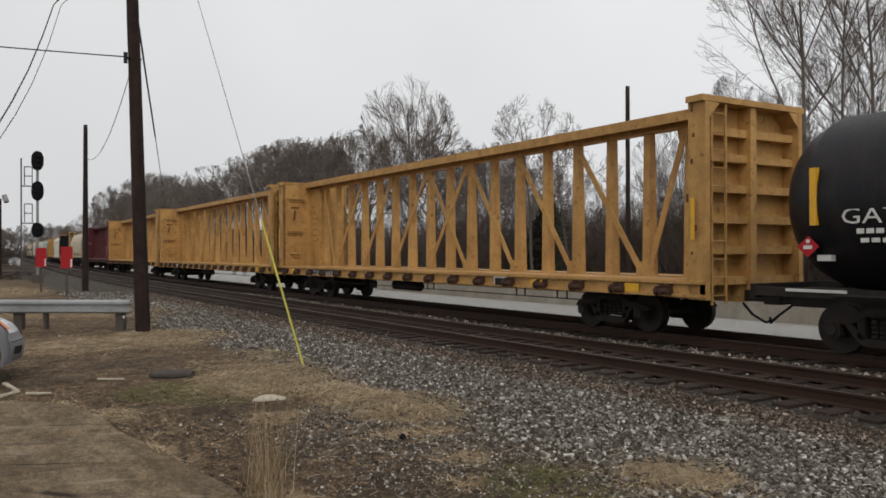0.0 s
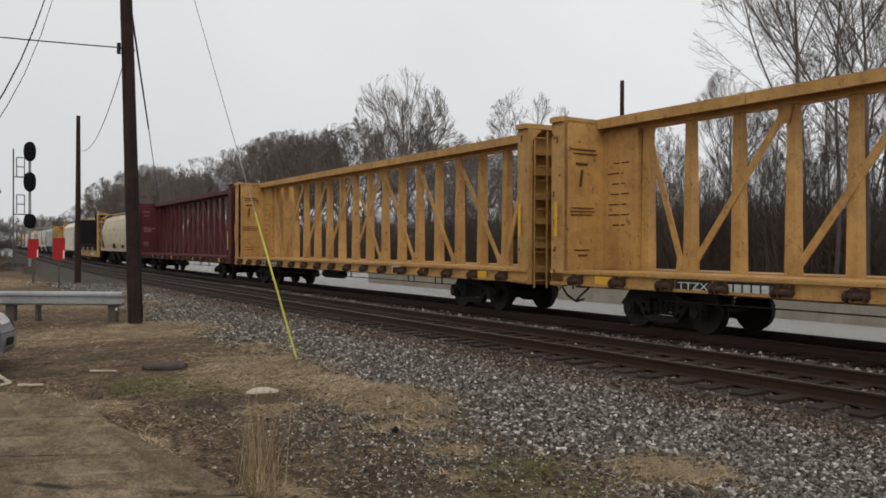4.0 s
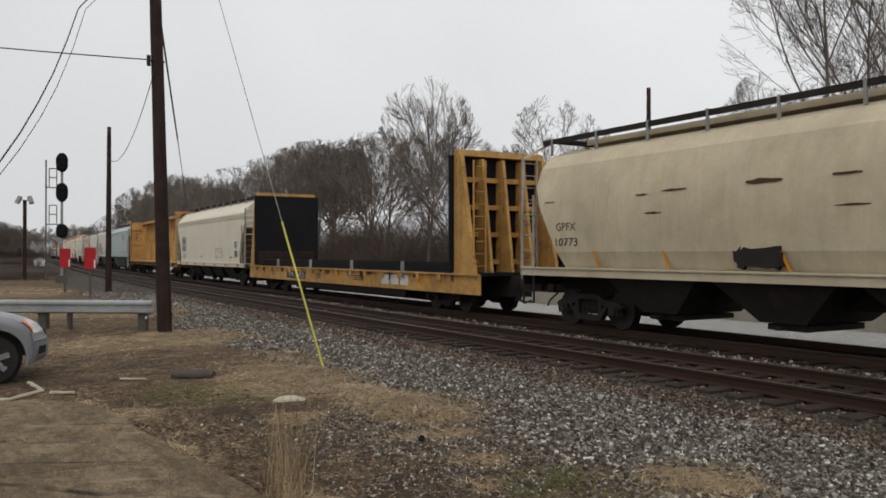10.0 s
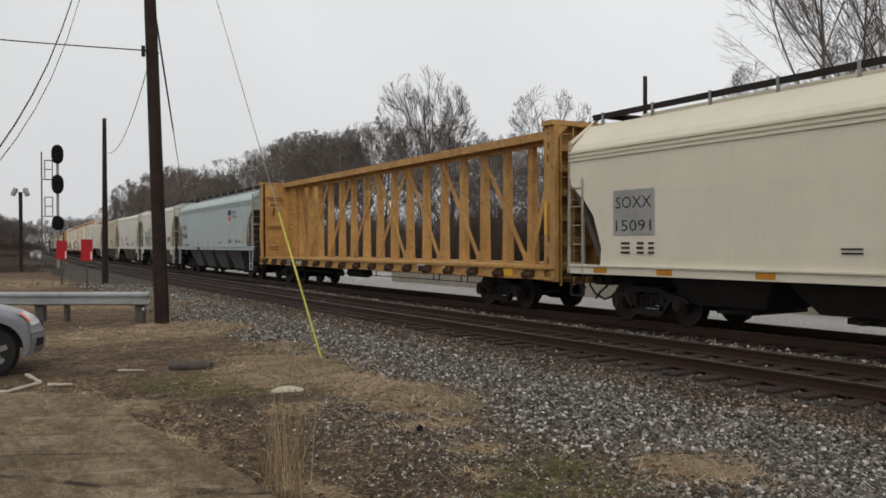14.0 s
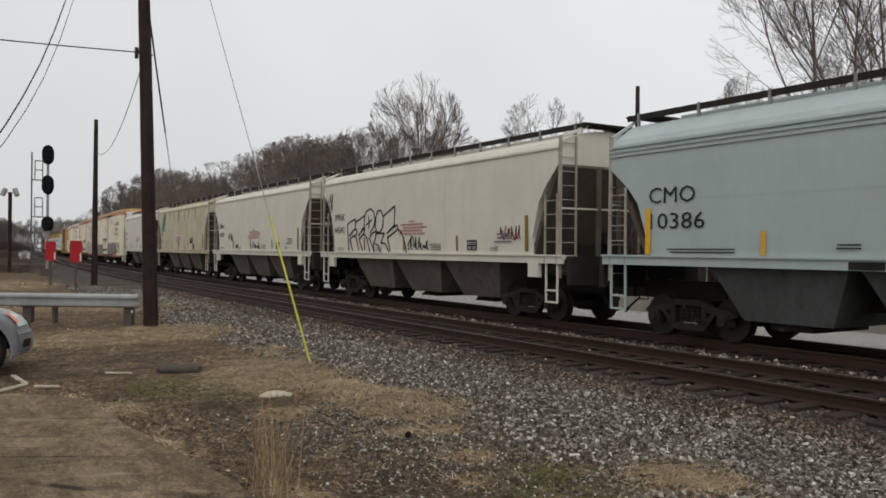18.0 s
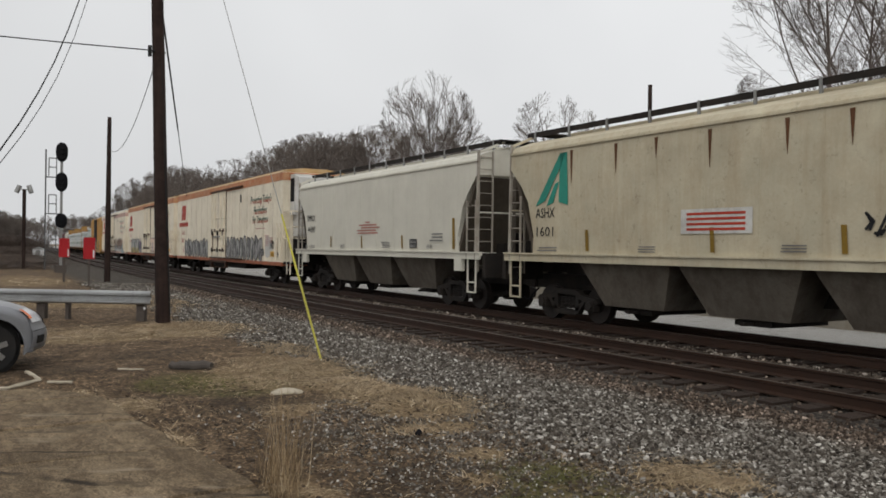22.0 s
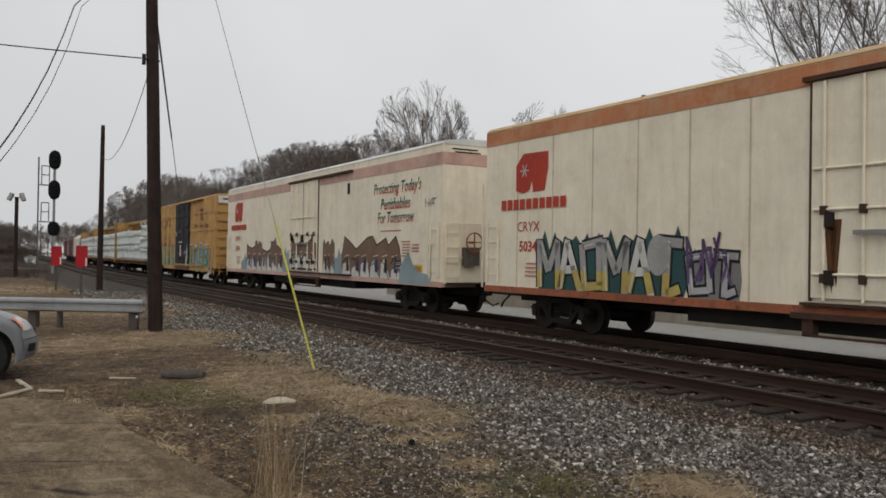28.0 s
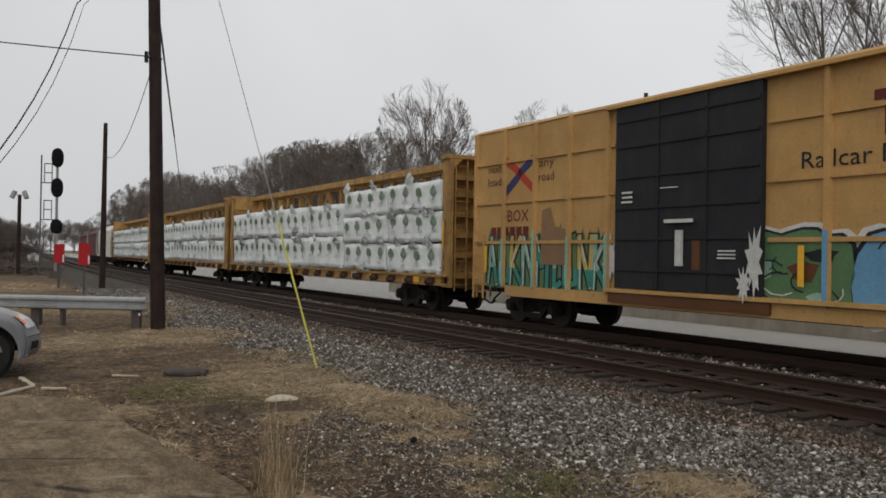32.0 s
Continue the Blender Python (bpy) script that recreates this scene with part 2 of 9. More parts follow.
M = {
    "yellow": material("weathered_yellow_paint", (0.52, 0.30, 0.10), 0.6, dirty=0.6, dirt=(0.24, 0.115, 0.045), streak=0.4, rust=0.8),
    "yellow_box": material("ochre_yellow_paint", (0.50, 0.295, 0.105), 0.6, dirty=0.3, dirt=(0.34, 0.19, 0.075), streak=0.3, rust=0.3),
    "red": material("oxide_red_paint", (0.10, 0.02, 0.022), 0.6, dirty=0.35, dirt=(0.05, 0.022, 0.02), streak=0.4),
    "black": material("black_paint", (0.006, 0.006, 0.008), 0.85, dirty=0.2, dirt=(0.02, 0.016, 0.014)),
    "doorblack": material("worn_black_paint", (0.02, 0.02, 0.024), 0.7, dirty=0.3, dirt=(0.05, 0.045, 0.04), streak=0.3),
    "tank": material("black_tank_paint", (0.010, 0.011, 0.014), 0.5, dirty=0.3, dirt=(0.05, 0.028, 0.02), streak=0.25),
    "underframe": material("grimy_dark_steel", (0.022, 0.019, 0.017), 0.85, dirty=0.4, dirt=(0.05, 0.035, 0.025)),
    "wheel": material("worn_wheel_steel", (0.03, 0.026, 0.024), 0.6, metal=0.3, dirty=0.4, dirt=(0.05, 0.03, 0.02)),
    "cream": material("dirty_cream_paint", (0.55, 0.475, 0.335), 0.6, dirty=0.3, dirt=(0.34, 0.25, 0.15), streak=0.3, rust=0.1, bump=0.04, grain=0.08),
    "pale": material("pale_grey_paint", (0.68, 0.63, 0.505), 0.55, dirty=0.12, dirt=(0.52, 0.45, 0.34), streak=0.12, bump=0.02, grain=0.04, blotch=0.06),
    "bluegrey": material("blue_grey_paint", (0.40, 0.462, 0.448), 0.5, dirty=0.2, dirt=(0.28, 0.31, 0.30), streak=0.18, bump=0.02, grain=0.04, blotch=0.07),
    # dirty bay sheets; the base grey also carries shade of their sloping fronts
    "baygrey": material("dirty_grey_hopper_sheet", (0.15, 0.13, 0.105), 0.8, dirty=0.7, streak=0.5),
    # grime, plus the shade under the hopper ends darkened into the base colour
    "slopedirtshade": material("brown_grimed_slope_sheet", (0.10, 0.083, 0.063), 0.85, dirty=0.6, streak=0.5),
    # blue-grey bays, darkened to hold the shade of the down-facing fronts
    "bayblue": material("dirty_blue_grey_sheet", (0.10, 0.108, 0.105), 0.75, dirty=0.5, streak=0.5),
    "white": material("light_grey_paint", (0.645, 0.62, 0.53), 0.5, dirty=0.15, dirt=(0.4, 0.37, 0.31), streak=0.15, bump=0.02, grain=0.04, blotch=0.07),
    "beige": material("rust_stained_beige_paint", (0.56, 0.505, 0.37), 0.6, dirty=0.3, dirt=(0.36, 0.25, 0.14), streak=0.35, rust=0.3, bump=0.04, grain=0.08),
    "reefer": material("dirty_white_paint", (0.84, 0.765, 0.61), 0.5, dirty=0.3, dirt=(0.5, 0.4, 0.27), streak=0.3, rust=0.08, bump=0.03, grain=0.05, blotch=0.09),
    "orange": material("faded_orange_band", (0.50, 0.19, 0.085), 0.6, dirty=0.8, dirt=(0.52, 0.33, 0.19), streak=0.4, grain=0.1),
    "pinkband": material("bleached_pink_band", (0.52, 0.31, 0.25), 0.6, dirty=0.6, dirt=(0.6, 0.48, 0.4), streak=0.3, grain=0.08),
    "ochreroof": material("ochre_stained_roof", (0.50, 0.31, 0.13), 0.6, dirty=0.6, dirt=(0.55, 0.45, 0.3), streak=0.3),
    "greyred": material("pinkish_worn_lettering", (0.42, 0.28, 0.26), 0.6, dirty=0.6, dirt=(0.14, 0.03, 0.03)),
    "roofwhite": material("white_roof_sheet", (0.66, 0.65, 0.62), 0.5, dirty=0.3, dirt=(0.3, 0.25, 0.2)),
    "winch": material("rusty_dark_winch_iron", (0.075, 0.038, 0.025), 0.8, dirty=0.6, dirt=(0.03, 0.02, 0.016), rust=0.5),
    "seam": material("grimy_sheet_joint", (0.66, 0.58, 0.45), 0.7, dirty=0.5, dirt=(0.36, 0.26, 0.16), streak=0.5),
    "redsill": material("worn_red_orange_sill", (0.40, 0.125, 0.06), 0.65, dirty=0.8, dirt=(0.16, 0.075, 0.045), streak=0.6, rust=0.8),
    "steel": material("grey_galvanised_steel", (0.30, 0.30, 0.29), 0.5, metal=0.3, dirty=0.3),
    "wrap": material("white_plastic_wrap", (0.80, 0.82, 0.80), 0.35, dirty=0.2, dirt=(0.35, 0.4, 0.36), bump=0.6, fine=3.0),
    "greymark": material("green_print", (0.10, 0.17, 0.085), 0.6, dirty=0.7, dirt=(0.35, 0.4, 0.34)),
    "pole": material("dark_creosoted_wood", (0.022, 0.013, 0.011), 0.9, dirty=0.6, dirt=(0.055, 0.035, 0.028), streak=0.5, bump=0.6),
    "bark": material("grey_brown_bark", (0.095, 0.082, 0.072), 0.95, dirty=0.4, dirt=(0.05, 0.043, 0.035), bump=0.5),
    "twig": material("brown_grey_twigs", (0.15, 0.126, 0.11), 0.95, dirty=0.0, bump=0.0),
    "bush": material("brown_brush", (0.088, 0.067, 0.055), 0.95, dirty=0.0, bump=0.0),
    "evergreen": material("dark_green_needles", (0.045, 0.042, 0.03), 0.9, dirty=0.0, bump=0.0),
    "rail": material("rusty_rail_steel", (0.05, 0.03, 0.022), 0.6, metal=0.4, dirty=0.5, dirt=(0.06, 0.028, 0.016)),
    "railhead": material("worn_rail_head", (0.085, 0.066, 0.055), 0.5, metal=0.5, dirty=0.3),
    "tie": material("weathered_creosote_tie", (0.036, 0.024, 0.018), 0.95, dirty=0.5, dirt=(0.03, 0.022, 0.018), rand=0.35, bump=0.6),
    "darksteel": material("dull_dark_galvanised_steel", (0.10, 0.10, 0.10), 0.7, dirty=0.3),
    "galv": material("galvanised_guard_rail", (0.36, 0.37, 0.37), 0.45, metal=0.5, dirty=0.3, dirt=(0.15, 0.14, 0.13), streak=0.3),
    "post": material("weathered_grey_post", (0.10, 0.085, 0.075), 0.9, dirty=0.4),
    "signred": material("red_sign_paint", (0.42, 0.016, 0.022), 0.5, dirty=0.1),
    "signwhite": material("white_sign_paint", (0.72, 0.72, 0.72), 0.5, dirty=0.1),
    "neonyellow": material("yellow_guy_guard", (0.56, 0.51, 0.09), 0.5, dirty=0.3),
    "cable": material("black_cable", (0.02, 0.02, 0.02), 0.7, dirty=0.0),
    "concrete": concrete_material(),
    "wallconc": material("pale_concrete", (0.36, 0.33, 0.28), 0.9, dirty=0.5, dirt=(0.2, 0.17, 0.13), streak=0.5),
    "stone": stone_material(),
    "dirtyladder": material("grimy_grey_paint", (0.40, 0.365, 0.31), 0.7, dirty=0.6, dirt=(0.16, 0.12, 0.09), streak=0.5, rust=0.4),
    "oldrust": material("brown_rust", (0.085, 0.045, 0.027), 0.85, dirty=0.4),
    "yellowflat": material("rusty_yellow_paint", (0.54, 0.31, 0.09), 0.65, dirty=0.6, dirt=(0.20, 0.09, 0.04), streak=0.55, rust=0.95, scale=0.8),
    "yellowold": material("grimy_yellow_paint", (0.42, 0.245, 0.08), 0.65, dirty=0.7, dirt=(0.15, 0.08, 0.04), streak=0.6, rust=0.7),
    "scorched": material("scorched_timber", (0.02, 0.013, 0.010), 0.9, dirty=0.4),
    "straw": material("dry_straw", (0.34, 0.245, 0.12), 0.9, dirty=0.0, bump=0.0),
    "yellowmark": material("reflective_yellow_strip", (0.75, 0.40, 0.02), 0.4, dirty=0.15),
    "letter": material("black_lettering", (0.02, 0.02, 0.022), 0.6, dirty=0.0, bump=0.0),
    "letterwhite": material("white_lettering", (0.65, 0.64, 0.6), 0.6, dirty=0.3, bump=0.0),
    "letterred": material("red_lettering", (0.48, 0.055, 0.03), 0.6, dirty=0.2, bump=0.0),
}


def part(name, bm, mat, parent=None, label="", smooth=False):
    """One mesh object from a bmesh (or a ready mesh), under a thing or a part."""
    if isinstance(bm, bpy.types.Mesh):
        me = bm
    else:
        me = bpy.data.meshes.new(name)
        bmesh.ops.recalc_face_normals(bm, faces=bm.faces)
        bm.to_mesh(me)
        bm.free()
        if smooth:
            for p in me.polygons:
                p.use_smooth = True
    if mat is not None and not me.materials:
        me.materials.append(M[mat] if isinstance(mat, str) else mat)
    ob = new(name, me)
    ob.parent = parent
    if label:
        ob["label"] = label
    return ob


def thing(name, label, category, group="", kind="", at=None):
    ob = new(name)
    tagged(ob, label, category, group, kind)
    if at is not None:
        ob.matrix_basis = at
    return ob


def box(bm, x0, x1, y0, y1, z0, z1, mtx=None):
    vs = [bm.verts.new(Vector((x, y, z)) if mtx is None else mtx @ Vector((x, y, z))) for x in (x0, x1) for y in (y0, y1) for z in (z0, z1)]
    for f in ((0, 1, 3, 2), (4, 6, 7, 5), (0, 4, 5, 1), (2, 3, 7, 6), (0, 2, 6, 4), (1, 5, 7, 3)):
        bm.faces.new([vs[i] for i in f])


def boxes(*rows):
    bm = bmesh.new()
    for r in rows:
        box(bm, *r)
    return bm


def bar(bm, p, q, w, h=None, n=4, w2=None):
    """A straight bar from p to q; n=4 gives a flat section w by h, more sides a round one of diameter w, tapered to w2."""
    p, q = Vector(p), Vector(q)
    d = (q - p).normalized()
    side = d.cross(Vector((0, 0, 1)))
    if side.length < 0.01:
        side = Vector((1, 0, 0))
    side.normalize()
    up = side.cross(d)
    h = w if h is None else h
    rings = []
    for c, k in ((p, 1.0), (q, 1.0 if w2 is None else w2 / w)):
        if n == 4:
            ring = [c + side * (sx * w / 2 * k) + up * (sy * h / 2 * k) for sx, sy in ((-1, -1), (1, -1), (1, 1), (-1, 1))]
        else:
            ring = [c + side * (math.cos(a) * w / 2 * k) + up * (math.sin(a) * w / 2 * k) for a in (i * 2 * math.pi / n for i in range(n))]
        rings.append([bm.verts.new(v) for v in ring])
    a, b = rings
    for i in range(n):
        j = (i + 1) % n
        bm.faces.new((a[i], a[j], b[j], b[i]))
    bm.faces.new(a[::-1])
    bm.faces.new(b)


def bars(pairs, w, n=6, h=None):
    bm = bmesh.new()
    for p, q in pairs:
        bar(bm, p, q, w, h, n)
    return bm


def prism(bm, pts, axis, a, b):
    """Extrude a polygon: axis 'x' takes (y, z), 'y' takes (x, z), 'z' takes (x, y)."""
    def put(u, v, w):
        return {"x": (w, u, v), "y": (u, w, v), "z": (u, v, w)}[axis]
    lo = [bm.verts.new(put(u, v, a)) for u, v in pts]
    hi = [bm.verts.new(put(u, v, b)) for u, v in pts]
    n = len(pts)
    for i in range(n):
        j = (i + 1) % n
        bm.faces.new((lo[i], lo[j], hi[j], hi[i]))
    bm.faces.new(lo[::-1])
    bm.faces.new(hi)


def part_each(name, bm, mat, parent, label="", smooth=False):
    """Every loose piece of the bmesh becomes a part of its own."""
    bm.verts.ensure_lookup_table()
    seen, made = set(), []
    for v in bm.verts:
        if v in seen:
            continue
        stack, isle = [v], []
        seen.add(v)
        while stack:
            w = stack.pop()
            isle.append(w)
            for e in w.link_edges:
                o = e.other_vert(w)
                if o not in seen:
                    seen.add(o)
                    stack.append(o)
        one, index = bmesh.new(), {}
        for w in isle:
            index[w] = one.verts.new(w.co)
        for f in {f for w in isle for f in w.link_faces}:
            one.faces.new([index[w] for w in f.verts])
        made.append(part(name, one, mat, parent, label, smooth))
    bm.free()
    return made

# ---- the line of the two tracks: a wide curve that runs out straight ----
D0, K = 13.905, 0.000608
S_IN, S_OUT = -60.0, 115.0


def on_line(s, lat=0.0):
    """Place and heading at s metres along the far track, lat metres to its side (towards the camera is negative)."""
    c = max(S_IN, min(S_OUT, s))
    th = K * c
    x, y = D0 + (1 - math.cos(th)) / K, math.sin(th) / K
    x, y = x + (s - c) * math.sin(th), y + (s - c) * math.cos(th)
    return x + lat * math.cos(th), y - lat * math.sin(th), th


def on_pose(s, lat=0.0, z=0.0):
    x, y, th = on_line(s, lat)
    return pose(x, y, z, 0, 0, -math.degrees(th))


NEAR = -3.66    # middle of the near track


def lateral(x, y):
    s = y
    for _ in range(3):
        px, py, th = on_line(s)
        s += (x - px) * math.sin(th) + (y - py) * math.cos(th)
    px, py, th = on_line(s)
    return (x - px) * math.cos(th) - (y - py) * math.sin(th)


def ground_z(lat, x=0.0, y=0.0):
    """Height of the ground over the rail heads, by distance from the far track."""
    if lat > 2.2:
        return -0.30
    if lat > 1.6:
        return -0.24 - 0.06 * (lat - 1.6) / 0.6
    if lat > -5.3:
        return -0.215
    if lat > -8.8:
        k = (-5.3 - lat) / 3.5
        return -0.215 + 0.10 * k
    return -0.115


def ground_material():
    m = bpy.data.materials.new("dirt_gravel_and_dry_grass")
    m.use_nodes = True
    nt = m.node_tree
    bs = nt.nodes["Principled BSDF"]
    at = nt.nodes.new("ShaderNodeAttribute")
    at.attribute_name = "lat"
    geo = nt.nodes.new("ShaderNodeNewGeometry")
    v = geo.outputs["Position"]
    n1, n2, n3 = noise_node(nt, v, 0.5, 5), noise_node(nt, v, 3.0, 8, 0.7), noise_node(nt, v, 30.0, 6, 0.7)
    # dirt with dark damp patches
    dirt = ramp_node(nt, n2, [(0.28, (0.05, 0.033, 0.02)), (0.5, (0.125, 0.086, 0.053)), (0.72, (0.25, 0.178, 0.112))])
    straw = ramp_node(nt, noise_node(nt, v, 22.0, 8, 0.85), [(0.34, (0.05, 0.034, 0.018)), (0.5, (0.20, 0.14, 0.075)), (0.64, (0.44, 0.325, 0.19))])
    def patch(key, lo, hi, most, scale):
        """A cover's share, its edge broken up by noise."""
        an = nt.nodes.new("ShaderNodeAttribute")
        an.attribute_name = key
        ad = nt.nodes.new("ShaderNodeMath")
        ad.operation = "ADD"
        nt.links.new(an.outputs["Fac"], ad.inputs[0])
        nt.links.new(noise_node(nt, v, scale, 7, 0.7), ad.inputs[1])
        return ramp_node(nt, ad.outputs[0], [(lo, (0, 0, 0)), (hi, (most,) * 3)])
    pebble = nt.nodes.new("ShaderNodeTexVoronoi")
    pebble.inputs["Scale"].default_value = 45.0
    nt.links.new(v, pebble.inputs["Vector"])
    grit = ramp_node(nt, pebble.outputs["Color"], [(0.35, (0.5,) * 3), (0.75, (1.0,) * 3), (0.9, (1.9, 1.85, 1.75)), (1.0, (3.6, 3.5, 3.3))])
    dirt = mix_node(nt, 1.0, dirt, grit, "MULTIPLY")
    clods = ramp_node(nt, noise_node(nt, stretch(nt, v, 1.2, 0.6, 1.0), 10.0, 8, 0.8), [(0.34, (0.3, 0.28, 0.26)), (0.5, (1, 1, 1)), (0.66, (2.0, 1.95, 1.85))])
    dirt = mix_node(nt, 1.0, dirt, clods, "MULTIPLY")
    col = mix_node(nt, patch("damp", 0.75, 1.2, 0.45, 4.0), dirt, (0.035, 0.026, 0.018))
    col = mix_node(nt, patch("moss", 0.85, 1.35, 0.42, 20.0), col, ramp_node(nt, n3, [(0.3, (0.03, 0.030, 0.012)), (0.55, (0.10, 0.10, 0.03)), (0.7, (0.2, 0.19, 0.07))]))
    col = mix_node(nt, patch("straw", 0.7, 1.25, 0.62, 5.0), col, straw)
    # crushed stone
    vo = nt.nodes.new("ShaderNodeTexVoronoi")
    vo.inputs["Scale"].default_value = 17.0
    nt.links.new(v, vo.inputs["Vector"])
    stone = ramp_node(nt, vo.outputs["Color"], [(0.0, (0.026, 0.021, 0.016)), (0.55, (0.10, 0.084, 0.067)), (0.85, (0.21, 0.187, 0.157)), (1.0, (0.42, 0.39, 0.345))])
    # cell rims darkened: shade of the gaps between stones, put into the colour
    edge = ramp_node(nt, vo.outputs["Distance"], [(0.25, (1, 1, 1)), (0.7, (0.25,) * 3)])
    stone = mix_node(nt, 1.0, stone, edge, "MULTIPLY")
    white = ramp_node(nt, n3, [(0.38, (0.07, 0.065, 0.058)), (0.5, (0.31, 0.30, 0.28)), (0.62, (0.72, 0.71, 0.68))])
    white = mix_node(nt, ramp_node(nt, n2, [(0.5, (0, 0, 0)), (0.75, (0.75,) * 3)]), white, (0.2, 0.18, 0.155))
    oily = mix_node(nt, 0.55, stone, (0.035, 0.028, 0.024))

    def band(lo, hi, wobble):
        """1 where lat is over the edge between lo and hi, shifted by noise."""
        add = nt.nodes.new("ShaderNodeMath")
        add.operation = "MULTIPLY_ADD"
        nt.links.new(wobble, add.inputs[0])
        add.inputs[1].default_value = 2.2
        nt.links.new(at.outputs["Fac"], add.inputs[2])
        mr = nt.nodes.new("ShaderNodeMapRange")
        mr.inputs["From Min"].default_value, mr.inputs["From Max"].default_value = lo + 1.1, hi + 1.1
        nt.links.new(add.outputs[0], mr.inputs["Value"])
        return mr.outputs["Result"]
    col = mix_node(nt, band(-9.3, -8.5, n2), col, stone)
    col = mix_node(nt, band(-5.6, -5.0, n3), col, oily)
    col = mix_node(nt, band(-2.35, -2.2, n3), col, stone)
    col = mix_node(nt, band(-1.4, -1.2, n3), col, oily)
    col = mix_node(nt, band(1.3, 1.7, n3), col, white)
    col = mix_node(nt, band(12.0, 16.0, n1), col, mix_node(nt, 0.5, dirt, straw))
    nt.links.new(col, bs.inputs["Base Color"])
    bs.inputs["Roughness"].default_value = 0.95
    bs.inputs["Specular IOR Level"].default_value = 0.15
    b = nt.nodes.new("ShaderNodeBump")
    b.inputs["Strength"].default_value, b.inputs["Distance"].default_value = 0.8, 0.04
    h = mix_node(nt, 0.5, vo.outputs["Distance"], n3)
    nt.links.new(h, b.inputs["Height"])
    nt.links.new(b.outputs["Normal"], bs.inputs["Normal"])
    return m


# mats of flattened dry grass: place, half sizes and number of blades
GRASS = [(4.5, 11.8, 0.9, 1.3, 3600), (4.75, 9.2, 0.6, 0.7, 2200), (4.9, 8.3, 0.7, 0.7, 1300), (3.6, 18.2, 1.6, 1.3, 2600), (5.0, 18.6, 1.0, 1.6, 1700),
         (2.2, 17.4, 1.2, 0.9, 1400), (5.2, 4.6, 0.42, 0.6, 1700), (1.95, 9.8, 0.12, 0.5, 150), (3.6, 5.4, 0.15, 0.15, 60),
         (4.1, 6.1, 0.25, 0.2, 130), (3.9, 11.0, 0.8, 0.8, 1200), (2.3, 5.8, 0.15, 0.6, 250),  (6.0, 28, 1.5, 4, 1500),
         (3.0, 29, 2.4, 3, 1100), (3.0, 44, 2, 4, 600), (1.85, 7.9, 0.09, 0.5, 130), (1.62, 10.0, 0.12, 0.4, 200), (1.3, 11.0, 0.3, 0.15, 160),
         (4.3, 7.2, 0.5, 0.3, 350), (3.3, 8.7, 0.3, 0.25, 200), (4.5, 10.3, 0.6, 0.5, 800), (5.3, 14.2, 0.5, 1.2, 700)]
MOSS = [(3.25, 10.7, 0.75, 1.0), (2.6, 11.2, 0.5, 0.6), (3.9, 4.7, 0.7, 0.4), (4.2, 5.3, 0.4, 0.4)]
DAMP = [(3.4, 5.6, 0.7, 0.5), (4.05, 5.7, 0.35, 0.3), (4.2, 9.2, 0.5, 0.35), (2.9, 14.3, 0.9, 0.5), (1.2, 13.0, 0.9, 0.5), (3.0, 7.4, 0.5, 0.5), (2.9, 9.3, 0.6, 0.7)]


def cover(rows, x, y):
    """How much of a kind of cover lies at a place, 0 to 1."""
    return min(1.0, sum(math.exp(-((x - r[0]) / r[2]) ** 2 - ((y - r[1]) / r[3]) ** 2) for r in rows))


def make_ground():
    """One sheet, fine near the camera, out to the horizon."""
    lats = [-900, -300, -120, -60, -35, -24] + [-20 + 0.25 * i for i in range(60)] + [-5 + 0.5 * i for i in range(16)] + [4, 6, 9, 13, 20, 35, 60, 120, 300, 900]
    ss = [-1500, -600, -250, -120, -60, -30, -15] + [-6 + 0.3 * i for i in range(110)] + [30, 36, 44, 55, 70, 90, 115, 150, 200, 300, 450, 700, 1200, 2500]
    verts, faces, lat_of = [], [], []
    for s in ss:
        for la in lats:
            x, y, th = on_line(s, la)
            z = ground_z(la)
            if la < -5.4:
                z += 0.05 * noise.noise((x * 0.6, y * 0.6, 0)) + 0.02 * noise.noise((x * 2.3, y * 2.3, 3))
            verts.append((x, y, z))
            lat_of.append(la)
    w = len(lats)
    for i in range(len(ss) - 1):
        for j in range(w - 1):
            a = i * w + j
            faces.append((a, a + 1, a + w + 1, a + w))
    me = bpy.data.meshes.new("ground")
    me.from_pydata(verts, [], faces)
    for key, values in (("lat", lat_of), ("straw", [cover(GRASS, v[0], v[1]) for v in verts]), ("moss", [cover(MOSS, v[0], v[1]) for v in verts]), ("damp", [cover(DAMP, v[0], v[1]) for v in verts])):
        me.attributes.new(key, "FLOAT", "POINT").data.foreach_set("value", values)
    for p in me.polygons:
        p.use_smooth = True
    ob = part("ground", me, ground_material())
    tagged(ob, "damp dirt with dry grass, moss and crushed grey stone beside railway tracks", "ground", kind="structure")


make_ground()


